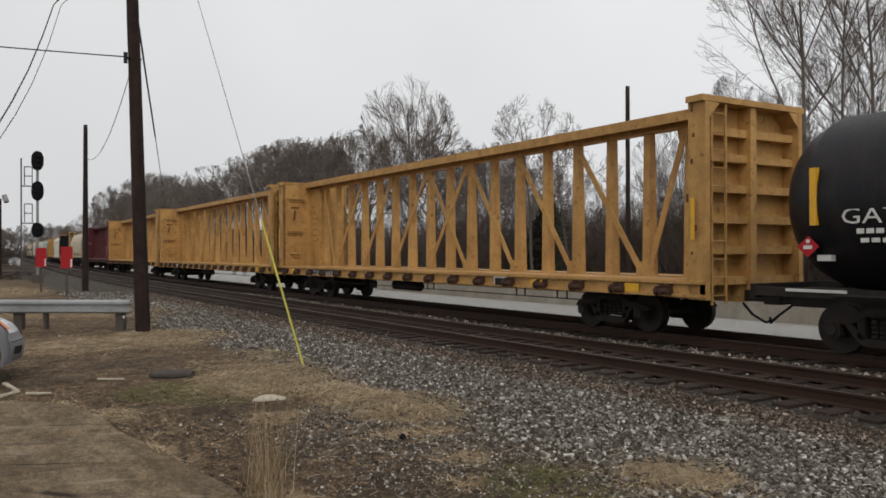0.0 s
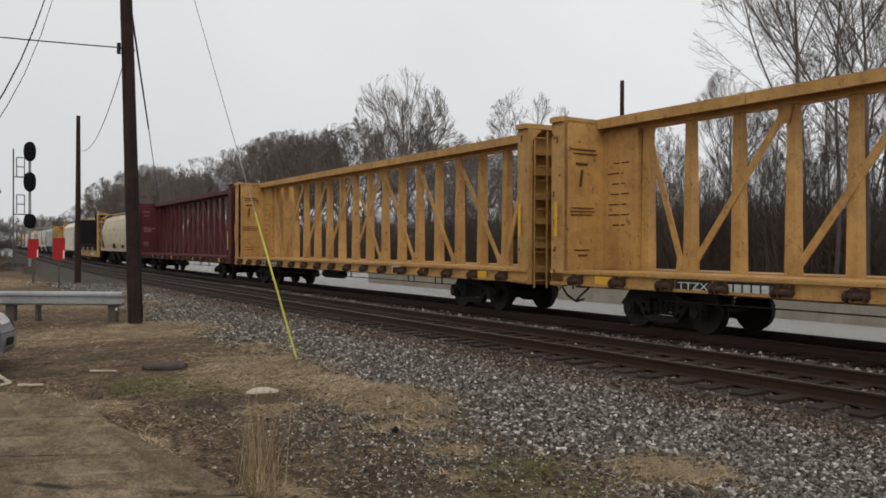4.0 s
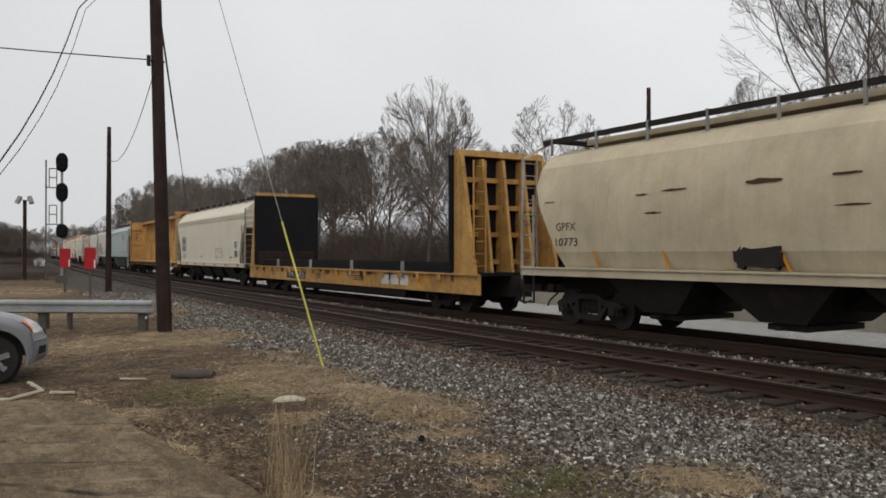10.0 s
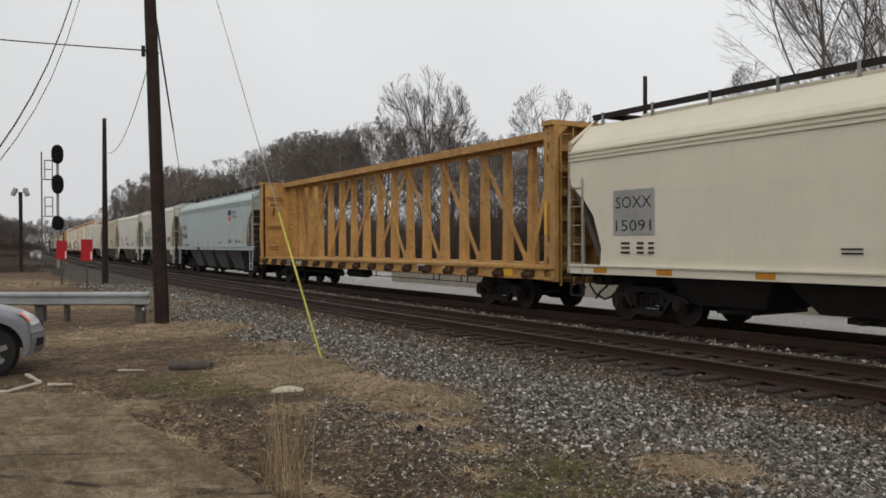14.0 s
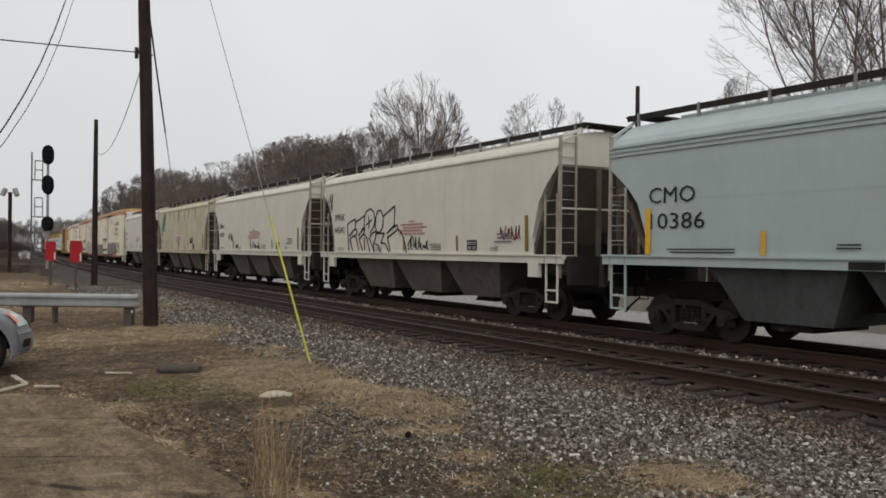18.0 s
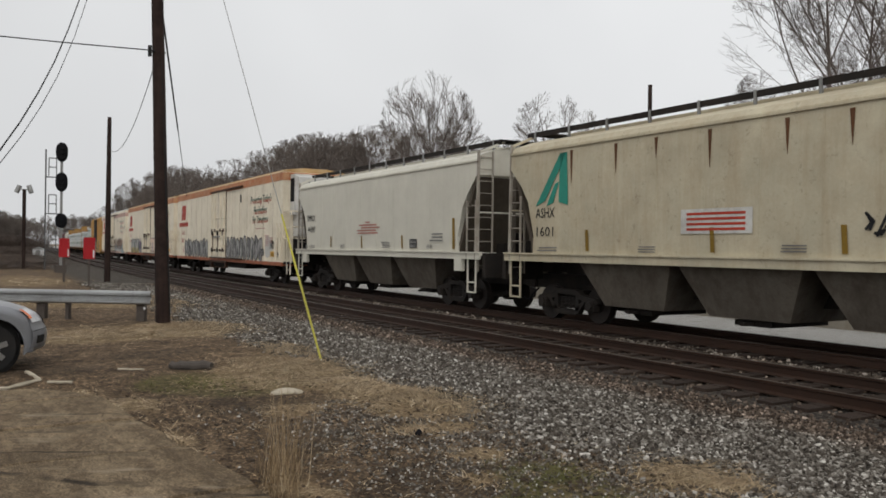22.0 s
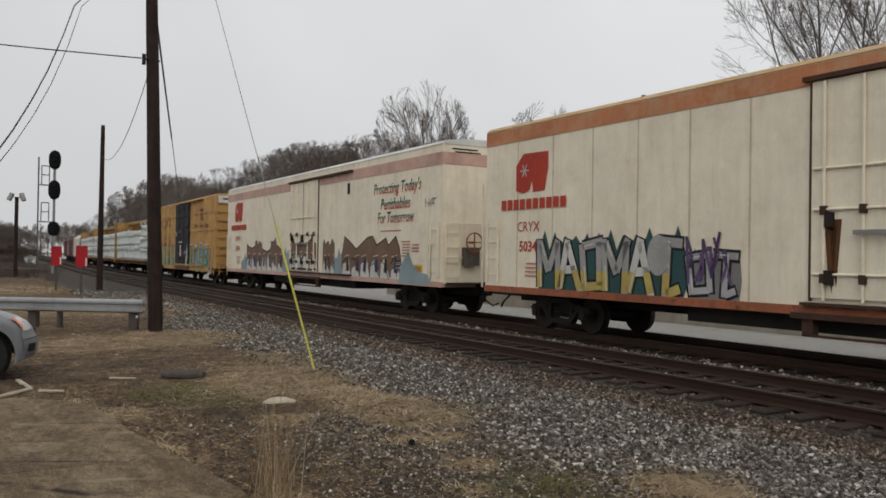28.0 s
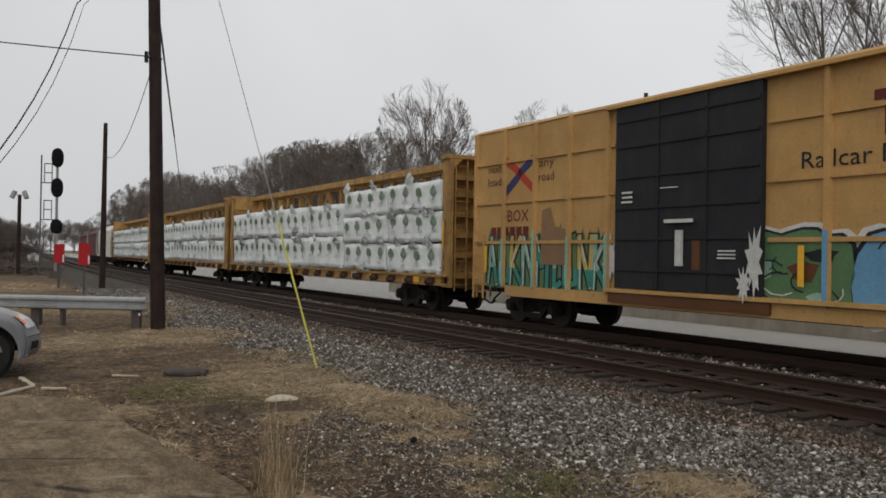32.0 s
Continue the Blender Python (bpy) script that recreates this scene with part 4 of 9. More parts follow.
        if style != "round":
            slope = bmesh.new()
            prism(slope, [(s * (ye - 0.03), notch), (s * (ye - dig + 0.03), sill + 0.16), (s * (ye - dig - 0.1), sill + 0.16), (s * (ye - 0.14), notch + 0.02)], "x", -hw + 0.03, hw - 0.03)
            part("slope_sheet", slope, "slopedirtshade", c, "grimy slope sheet with shade darkened into its colour")
            post_top = roof - 0.15 if mat == "pale" else notch - 0.05
            part_each("end_post", boxes(*[(x - 0.05, x + 0.05, min(s * (ye + 0.005), s * (ye + 0.09)), max(s * (ye + 0.005), s * (ye + 0.09)), 1.1, post_top) for x in (-0.3, 0.35)]), "oldrust" if mat == "pale" else "baygrey", c)
            part("brake_gear", boxes((-0.5, 0.25, min(s * (ye - 0.5), s * (ye - 0.1)), max(s * (ye - 0.5), s * (ye - 0.1)), 1.15, 1.9), (-0.1, 0.1, min(s * (ye - 0.2), s * (ye + 0.02)), max(s * (ye - 0.2), s * (ye + 0.02)), 1.9, 2.2)), "underframe", c)
        else:
            part("end_slope_stiffener", boxes((-0.06, 0.06, min(s * (e - 1.5), s * (e - 0.8)), max(s * (e - 1.5), s * (e - 0.8)), 1.15, 2.4)), "underframe", c)
        add_coupler(c, s * (e + 0.02))
    bm = bmesh.new()
    bar(bm, (0.3, -e + 0.35, 1.75), (0.3, -e + 0.25, 1.75), 0.5, n=14)
    part("hand_brake_wheel", bm, "underframe", c)
    # roof walk
    bm = bmesh.new()
    for x in (-0.66, 0.66):
        box(bm, x - 0.19, x + 0.19, -e + 0.15, e - 0.15, roof + 0.10, roof + 0.14)
        box(bm, x - 0.2 if x < 0 else x + 0.17, x - 0.17 if x < 0 else x + 0.2, -e + 0.15, e - 0.15, roof + 0.02, roof + 0.15)
    for s in (-1, 1):
        box(bm, -0.85, 0.85, min(s * (e - 0.7), s * (e - 0.1)), max(s * (e - 0.7), s * (e - 0.1)), roof + 0.10, roof + 0.14)
    part("running_board", bm, "underframe", c, "dark steel roof walkway")
    bm = bmesh.new()
    k = 11
    for i in range(k):
        y = -e + 0.5 + i * (L - 1.0) / (k - 1)
        for sx in (-1, 1):
            bar(bm, (sx * 0.86, y, roof - 0.28), (sx * 0.86, y, roof + 0.17), 0.06, 0.05)
    part_each("bracket", bm, "steel", c)
    if style != "round":
        cap = bmesh.new()
        for sx in (-1, 1):
            for dz in (0.0,) if hw > 1.49 and notch > 3.6 else (0.0, 0.09, 0.18):
                box(cap, min(sx * (hw - 0.04), sx * (hw + 0.035)), max(sx * (hw - 0.04), sx * (hw + 0.035)), -e + inset, e - inset, eave - 0.2 - dz, eave - 0.16 - dz)
        part_each("eave_moulding", cap, mat, c)
    bm = boxes((-0.3, 0.3, -e + 1.2, e - 1.2, roof - 0.05, roof + 0.08))
    part("hatch_cover", bm, mat, c)
    for y in (-e + 2.1, e - 2.1):
        add_truck(c, y)
    return c


def reefer(label, front, L=22.5, band="orange", roof="roofwhite"):
    c = new_car(label, front + L / 2)
    e, hw, z0, z1 = L / 2, 1.5, 1.0, 5.1
    part("body", boxes((-hw, hw, -e, e, z0, z1)), "reefer", c)
    bm = bmesh.new()
    prism(bm, [(-hw - 0.02, z1), (hw + 0.02, z1), (hw - 0.1, z1 + 0.1), (0.6, z1 + 0.2), (-0.6, z1 + 0.2), (-hw + 0.1, z1 + 0.1)], "y", -e - 0.02, e + 0.02)
    part("roof", bm, roof, c)
    b0, b1 = (4.72, z1 - 0.02) if band == "orange" else (4.5, 4.86)
    bm = boxes((-hw - 0.012, hw + 0.012, -e - 0.012, e + 0.012, b0, b1))
    part("top_band", bm, band, c, "faded orange band under the roof")
    part("side_sill", boxes((-hw - 0.03, hw + 0.03, -e, e, 0.86, 1.02)), "redsill" if band == "orange" else band, c)
    part("center_sill", boxes((-0.3, 0.3, -e, e, 0.6, 0.9), (-1.2, 1.2, -4.5, 4.5, 0.55, 0.82)), "underframe", c)
    seams = bmesh.new()
    for i in range(1, 16):
        y = -e + i * L / 16
        if not -1.7 < y < 1.7:
            box(seams, -hw - 0.006, -hw, y - 0.02, y + 0.02, 1.03, b0 - 0.01)
    part_each("sheet_seam", seams, "seam" if band == "orange" else "reefer", c)
    d = part("door", boxes((-hw - 0.05, -hw, -1.55, 1.55, 1.16, 4.76)), "reefer", c, "sliding plug door")
    part_each("door_joint", boxes((-hw - 0.03, -hw, -1.61, -1.56, 1.1, 4.76), (-hw - 0.03, -hw, 1.56, 1.61, 1.1, 4.76), (-hw - 0.056, -hw - 0.051, -0.015, 0.015, 1.17, 4.75)), "oldrust", d)
    bm = bmesh.new()
    for y in (-1.3, -0.62, 0.62, 1.3):
        bar(bm, (-hw - 0.09, y, 1.12), (-hw - 0.09, y, 4.74), 0.055, n=8)
    for z in (3.3, 2.62, 1.55):
        bar(bm, (-hw - 0.07, -1.5, z), (-hw - 0.07, 1.5, z), 0.05, n=8)
    part_each("locking_bar", bm, "reefer", d)
    gear = bmesh.new()
    for y in (-1.3, -0.62, 0.62, 1.3):
        for z in (1.5, 2.62):
            box(gear, -hw - 0.13, -hw - 0.05, y - 0.05, y + 0.05, z - 0.09, z + 0.06)
    part_each("bar_guide", gear, "winch", d)
    part_each("door_step", boxes((-hw - 0.1, -hw + 0.1, -1.9, 1.9, 0.80, 0.90), (-hw - 0.06, -hw + 0.1, -1.7, -1.5, 0.5, 0.82), (-hw - 0.06, -hw + 0.1, 1.5, 1.7, 0.5, 0.82), (-hw - 0.06, -hw, -1.7, 1.7, 0.5, 0.54)), "winch", c)
    part_each("door_track", boxes((-hw - 0.12, -hw, -4.9, 1.7, 4.78, 4.86), (-hw - 0.14, -hw, -4.9, 1.7, 1.03, 1.08)), "winch", c)
    for s in (-1, 1):
        ladder(c, -hw - 0.06, s * (e - 0.13), s * (e - 0.62), 1.12, 2.78, 4, "reefer")
        ladder(c, s * (e + (0.06 if s < 0 else 0.3)), -1.4, -0.9, 0.95, 2.7 if s < 0 else 3.75, 4 if s < 0 else 5, "reefer", "x")
        add_coupler(c, s * (e + 0.55))
        part("draft_sill", boxes((-0.3, 0.3, min(s * e, s * (e + 0.75)), max(s * e, s * (e + 0.75)), 0.7, 1.0)), "underframe", c)
    bm = bmesh.new()
    ring = [(0.28 * math.cos(k * math.pi / 8), 0.28 * math.sin(k * math.pi / 8)) for k in range(17)]
    for (a, b), (a2, b2) in zip(ring, ring[1:]):
        bar(bm, (-0.55 + a, -e - 0.3, 2.2 + b), (-0.55 + a2, -e - 0.3, 2.2 + b2), 0.035, 0.035)
    for k in range(4):
        bar(bm, (-0.55, -e - 0.3, 2.2), (-0.55 + ring[4 * k][0], -e - 0.3, 2.2 + ring[4 * k][1]), 0.03, 0.03)
    bar(bm, (-0.55, -e - 0.33, 2.2), (-0.55, -e, 2.2), 0.07, n=8)
    if roof != "ochreroof" or front > 280:
        part("hand_brake_wheel", bm, "redsill", c, "rusty red hand brake wheel")
        part("brake_housing", boxes((-0.8, -0.3, -e - 0.2, -e, 1.5, 2.05)), "baygrey", c)
        part_each("end_rail", bars([((-1.4, -e - 0.12, 2.75), (1.4, -e - 0.12, 2.75)), ((-1.4, -e - 0.12, 1.75), (-0.85, -e - 0.12, 1.75))], 0.04), "reefer", c)
        part("end_platform", boxes((-1.4, 1.4, -e - 0.55, -e, 0.95, 1.0)), "underframe", c)
    else:
        bm.free()
    for y in (-e + 2.6, e - 2.6):
        add_truck(c, y)
    return c


def boxcar(label, front, L=15.9):
    c = new_car(label, front + L / 2)
    e, hw, z0, z1 = L / 2, 1.5, 0.95, 5.05
    part("body", boxes((-hw, hw, -e, e, z0, z1)), "yellow_box", c)
    bm = bmesh.new()
    prism(bm, [(-hw - 0.03, z1), (hw + 0.03, z1), (hw - 0.05, z1 + 0.08), (0.0, z1 + 0.2), (-hw + 0.05, z1 + 0.08)], "y", -e - 0.02, e + 0.02)
    part("roof", bm, "yellow_box", c)
    for sx in (-1, 1):
        bm = bmesh.new()
        for i in range(13):
            y = -e + 0.06 + i * (L - 0.12) / 12
            if not -1.5 < y < 2.4:
                prism(bm, [(sx * hw, y - 0.08), (sx * (hw + 0.085), y - 0.045), (sx * (hw + 0.085), y + 0.045), (sx * hw, y + 0.08)], "z", z0, z1)
        for z in (2.1, 3.15, 4.2):
            for a, b in ((-e, -1.5), (2.4, e)):
                box(bm, min(sx * hw, sx * (hw + 0.05)), max(sx * hw, sx * (hw + 0.05)), a, b, z - 0.04, z + 0.04)
        part_each("side_post", bm, "yellow_box", c)
    part("side_sill", boxes((-hw - 0.06, hw + 0.06, -e + 1.5, e - 1.5, 0.72, 0.98)), "yellow_box", c)
    part("center_sill", boxes((-0.3, 0.3, -e - 0.2, e + 0.2, 0.6, 0.9)), "underframe", c)
    d = part("door", boxes((-hw - 0.12, -hw, -1.42, 2.3, 1.1, 4.95)), "doorblack", c, "black sliding door")
    bm = boxes(*[(-hw - 0.15, -hw - 0.12, -1.38, 2.26, z - 0.03, z + 0.03) for z in (1.5, 2.15, 2.8, 3.45, 4.1, 4.65)])
    for y in (-0.18, 1.06):
        box(bm, -hw - 0.15, -hw - 0.12, y - 0.03, y + 0.03, 1.12, 4.92)
    part_each("door_rib", bm, "doorblack", d)
    part_each("door_track", boxes((-hw - 0.17, -hw, -5.2, 2.6, 4.96, 5.03), (-hw - 0.15, -hw, -5.2, 2.6, 1.0, 1.08)), "yellow_box", c)
    for s in (-1, 1):
        bm = bmesh.new()
        for z in (1.3, 1.78, 2.26, 2.74, 3.22, 3.7, 4.18, 4.66):
            box(bm, -hw + 0.05, hw - 0.05, min(s * e, s * (e + 0.08)), max(s * e, s * (e + 0.08)), z - 0.1, z + 0.1)
        part_each("end_rib", bm, "yellow_box", c)
        ladder(c, -hw - 0.1, s * (e - 0.08), s * (e - 0.55), 0.6, 2.3, 5, "yellow_box")
        ladder(c, s * (e + 0.12), -1.35, -0.9, 0.6, 2.3, 5, "yellow_box", "x")
        add_coupler(c, s * (e + 0.5))
    for y in (-e + 2.0, e - 2.0):
        add_truck(c, y)
    return c


def bulkhead_flat(label, front):
    L = 21.6
    c = new_car(label, front + L / 2)
    e, hw = L / 2, 1.42
    for sx in (-1, 1):
        part("side_sill", boxes((sx * hw - 0.05, sx * hw + 0.05, -e + 0.1, e - 0.1, 0.58, 1.14), (sx * hw - 0.14, sx * hw + 0.02, -e + 0.1, e - 0.1, 1.12, 1.17)), "yellowflat", c)
        bm = bmesh.new()
        for i in range(14):
            y = -8.6 + i * 17.2 / 13
            box(bm, min(sx * (hw + 0.05), sx * (hw + 0.13)), max(sx * (hw + 0.05), sx * (hw + 0.13)), y - 0.1, y + 0.1, 0.95, 1.14)
        part_each("stake_pocket", bm, "yellowflat", c)
    bm = bmesh.new()
    for i in range(44):
        y = -e + 0.15 + i * (L - 0.3) / 44
        box(bm, -hw + 0.05, hw - 0.05, y + 0.01, y + (L - 0.3) / 44 - 0.01, 1.10, 1.2)
    part_each("deck_plank", bm, "black", c)
    part("center_sill", boxes((-0.3, 0.3, -e, e, 0.5, 1.1), (-0.5, 0.5, -6.6, 6.6, 0.2, 0.5), (-1.3, -1.2, -6.0, 6.0, 0.36, 0.6)), "underframe", c)
    part_each("load_strip", boxes((-1.2, -1.05, -9.2, 9.2, 1.2, 1.45), (1.05, 1.2, -9.2, 9.2, 1.2, 1.45), (-0.1, 0.1, -9.2, 9.2, 1.2, 1.42)), "black", c)
    for s in (-1, 1):
        yi, yo = s * 9.4, s * 9.95
        a, b = min(yi, yo), max(yi, yo)
        bm = boxes((-1.64, 1.64, yi - 0.05, yi + 0.03, 1.2, 4.6))
        lining = part("bulkhead_lining", bm, "black", c, "black timber bulkhead lining")
        part_each("low_board", boxes(*[(-1.44, 1.44, yi - s * 0.06 - 0.012, yi - s * 0.06 + 0.012, 1.22 + k * 0.17, 1.37 + k * 0.17) for k in range(4)]), "scorched", lining)
        bm = boxes((-1.5, 1.5, min(yi + s * 0.04, yi + s * 0.34), max(yi + s * 0.04, yi + s * 0.34), 4.57, 4.74))
        for x in (-1.44, 1.44):
            prism(bm, [(yi + s * 0.035, 1.12), (s * 10.55, 1.12), (s * 10.35, 2.0), (yi + s * 0.42, 4.56), (yi + s * 0.035, 4.56)], "x", x - 0.06, x + 0.06)
        for x in (-0.72, 0.0, 0.72):
            prism(bm, [(yi + s * 0.05, 1.18), (s * 10.3, 1.18), (yi + s * 0.4, 4.5), (yi + s * 0.05, 4.5)], "x", x - 0.045, x + 0.045)
        for z in (1.5, 2.3, 3.1, 3.9):
            box(bm, -1.38, 1.38, min(yi + s * 0.05, yi + s * 0.22), max(yi + s * 0.05, yi + s * 0.22), z - 0.07, z + 0.07)
        ladder(c, s * 10.2, -1.3, -0.9, 1.2, 4.4, 9, "yellowflat", "x")
        part_each("bulkhead_rib", bm, "yellowflat", c)
        add_coupler(c, s * (e + 0.1))
    bm = bmesh.new()
    for y in (-6.2, -2.1, 2.1, 6.2):
        box(bm, -hw - 0.14, -hw - 0.05, y - 0.04, y + 0.04, 0.95, 1.5)
    part_each("stake", bm, "steel", c)
    for y in (-e + 2.7, e - 2.7):
        add_truck(c, y)
    return c


def tank_car(label, rear):
    L = 17.6
    c = new_car(label, rear - L / 2)
    e = L / 2
    bm = bmesh.new()
    prof = []
    ys = [(f * (e - d), r) for f, rows in ((-1, 1), (1, -1)) for d, r in ((0.25, 0.0), (0.28, 0.45), (0.38, 0.85), (0.55, 1.15), (0.78, 1.35), (1.1, 1.5), (1.15, 1.52))[::rows]]
    n = 40
    rings = []
    for y, r in ys:
        rings.append([bm.verts.new((r * math.cos(k * 2 * math.pi / n), y, 2.58 + r * math.sin(k * 2 * math.pi / n))) for k in range(n)] if r else [bm.verts.new((0, y, 2.58))])
    for a, b in zip(rings, rings[1:]):
        for k in range(n):
            q = (k + 1) % n
            if len(a) == 1:
                bm.faces.new((a[0], b[k], b[q]))
            elif len(b) == 1:
                bm.faces.new((a[k], a[q], b[0]))
            else:
                bm.faces.new((a[k], a[q], b[q], b[k]))
    part("tank", bm, "tank", c, "black cylindrical tank", smooth=True)
    part("center_sill", boxes((-0.3, 0.3, -e, e, 0.7, 1.05)), "underframe", c)
    for s in (-1, 1):
        bm = bmesh.new()
        y = s * (e - 2.6)
        box(bm, -1.45, 1.45, y - 0.12, y + 0.12, 1.0, 1.75)
        box(bm, -1.45, -1.3, min(y, s * e), max(y, s * e), 0.95, 1.1)
        box(bm, 1.3, 1.45, min(y, s * e), max(y, s * e), 0.95, 1.1)
        box(bm, -1.45, 1.45, s * e - 0.08, s * e + 0.02, 0.9, 1.15)
        part("stub_sill", bm, "underframe", c)
        add_coupler(c, s * (e + 0.05))
        add_truck(c, s * (e - 2.2))
    rail_bm = bars([((-1.5, -e + 1.6, 1.0), (-1.5, e - 1.6, 1.0))], 0.05)
    part("hand_rail", rail_bm, "underframe", c)
    bm = bmesh.new()
    bar(bm, (0, 0, 4.05), (0, 0, 4.6), 0.9, n=20)
    part("dome", bm, "tank", c)
    strip = boxes((-1.535, -1.44, e - 1.32, e - 1.2, 2.15, 3.1))
    part("reflective_strip", strip, "yellowmark", c)
    return c


tank_car("black tank car with white lettering and a red placard", 9.35)
CB = "yellow centerbeam lumber car, empty, with rusty stained paint"
car_a = centerbeam(CB, 10.3, "yellow")


def another(car, front, L=22.7, label=None):
    c = copy_thing(car, Matrix())
    if label:
        c["label"] = label
    CARS.append((c, front + L / 2))
    return c


another(car_a, 33.95)
another(car_a, 57.5)
car_red = centerbeam("dark red centerbeam lumber car, empty, with white lettering", 80.9, "red")
car_h5 = hopper("dirty cream covered hopper with rounded sides and dark spots", 104.3, 17.7, "cream", "round", 4, sill=1.2, eave=4.1, roof=4.5)
car_flat = bulkhead_flat("empty yellow bulkhead flatcar with black end walls", 123.9)
car_h7 = hopper("pale covered hopper with orange squares along the sill", 146.2, 16.7, "pale", bays=4, sill=1.03, eave=4.0, notch=3.12, dig=1.07, inset=0.07)
car_c8 = another(car_a, 163.4)
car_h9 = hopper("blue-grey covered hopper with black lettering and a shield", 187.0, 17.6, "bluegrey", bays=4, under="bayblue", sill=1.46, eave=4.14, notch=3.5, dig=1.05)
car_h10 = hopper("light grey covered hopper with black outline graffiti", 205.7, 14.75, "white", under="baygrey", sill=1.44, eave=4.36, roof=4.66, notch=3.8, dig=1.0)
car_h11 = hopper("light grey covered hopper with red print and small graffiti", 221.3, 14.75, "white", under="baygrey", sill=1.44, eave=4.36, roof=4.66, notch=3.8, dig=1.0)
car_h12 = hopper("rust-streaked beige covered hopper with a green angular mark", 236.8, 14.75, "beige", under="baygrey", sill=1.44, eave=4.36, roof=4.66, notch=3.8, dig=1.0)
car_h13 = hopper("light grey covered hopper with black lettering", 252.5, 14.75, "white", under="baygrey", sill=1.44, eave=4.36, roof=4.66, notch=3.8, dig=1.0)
car_r14 = reefer("dirty white refrigerator car with orange band and grey graffiti", 269.0, roof="ochreroof")
car_r15 = reefer("white refrigerator car with orange band and painted letters graffiti", 293.0, roof="ochreroof")
car_r16 = reefer("white refrigerator car with brown graffiti along its bottom", 317.8, band="pinkband")
car_b17 = boxcar("ochre yellow boxcar with black door and green graffiti", 342.7)
car_l18 = centerbeam("yellow centerbeam car loaded with white wrapped lumber", 360.0, "yellowold", True)
car_l19 = another(car_l18, 383.6, label="yellow centerbeam car loaded with white wrapped lumber")
car_l20 = another(car_l18, 407.2, label="yellow centerbeam car loaded with white wrapped lumber")
car_h21 = hopper("light grey covered hopper far down the train", 431.0, 15.5, "white")
car_h22 = hopper("dark red covered hopper at the far end of the train", 447.5, 15.5, "red")
another(car_h22, 464.0, 15.5)


def distance_run(t):
    """Metres that the train has run at t seconds."""
    u = t / 16
    return sum(a * u ** (i + 1) for i, a in enumerate((171.7204, -24.8435, 51.3277, -41.2080, 14.5098, -1.8722)))


def motions():
    for car, middle in CARS:
        walk(car, [(t, on_pose(middle - distance_run(t))) for t in range(0, 33, 2)])


# ---- lettering, stripes, graffiti and loads ----
def flat(name, color, rough=0.55):
    M[name] = material(name, color, rough, dirty=0.12, bump=0.0)


for key, color in (("g_lavender", (0.43, 0.41, 0.43)), ("g_pink", (0.74, 0.57, 0.46)), ("g_brown", (0.19, 0.115, 0.075)), ("g_paleblue", (0.27, 0.34, 0.36)), ("g_grey", (0.21, 0.205, 0.20)),
                   ("g_silver", (0.36, 0.35, 0.335)), ("g_green", (0.10, 0.19, 0.085)), ("g_teal", (0.05, 0.25, 0.19)), ("g_blue", (0.14, 0.31, 0.47)), ("g_mint", (0.27, 0.43, 0.33)),
                   ("g_yellow", (0.52, 0.40, 0.12)), ("g_white", (0.62, 0.61, 0.56)), ("darkteal", (0.03, 0.085, 0.085)), ("g_purple", (0.13, 0.08, 0.17)), ("pinkprint", (0.50, 0.23, 0.19)), ("greenmark", (0.03, 0.27, 0.20)),
                   ("olive", (0.24, 0.145, 0.02)), ("orangesq", (0.60, 0.25, 0.02)), ("navy", (0.035, 0.04, 0.13)), ("maroon", (0.13, 0.02, 0.016)), ("rustbrown", (0.12, 0.05, 0.02)), ("rustybare", (0.26, 0.15, 0.08))):
    flat(key, color)


def slogan_material():
    """Letters printed green above and red below."""
    m = bpy.data.materials.new("green_and_red_print")
    m.use_nodes = True
    nt = m.node_tree
    tcn = nt.nodes.new("ShaderNodeTexCoord")
    sep = nt.nodes.new("ShaderNodeSeparateXYZ")
    nt.links.new(tcn.outputs["Object"], sep.inputs[0])
    col = ramp_node(nt, sep.outputs["Y"], [(0.0, (0.42, 0.07, 0.035)), (0.11, (0.43, 0.10, 0.045)), (0.15, (0.015, 0.13, 0.095)), (0.32, (0.010, 0.05, 0.042))])
    nt.links.new(col, nt.nodes["Principled BSDF"].inputs["Base Color"])
    nt.nodes["Principled BSDF"].inputs["Roughness"].default_value = 0.6
    return m


M["slogan"] = slogan_material()


def plate(car, x, y0, y1, z0, z1, mat, name="stripe", label="", t=0.004):
    return part(name, boxes((x - t, x, min(y0, y1), max(y0, y1), z0, z1)), mat, car, label)


def word_bars(car, x, y0, y1, z0, z1, n, mat, name="printed_word"):
    """A word drawn as plain blocks, one for each letter."""
    bm = bmesh.new()
    w = (y1 - y0) / n
    for i in range(n):
        a, b = y0 + w * (i + 0.1), y0 + w * (i + 0.88)
        box(bm, x - 0.004, x, min(a, b), max(a, b), z0, z1)
    return part_each(name, bm, mat, car)


def strip_row(car, x, ys, z0, z1, w, mat, name="reflective_strip", lean=0.0):
    for y in ys:
        bm = bmesh.new()
        prism(bm, [(y - w / 2, z0), (y + w / 2, z0), (y + w / 2 + lean, z1), (y - w / 2 + lean, z1)], "x", x - 0.004, x)
        part(name, bm, mat, car)


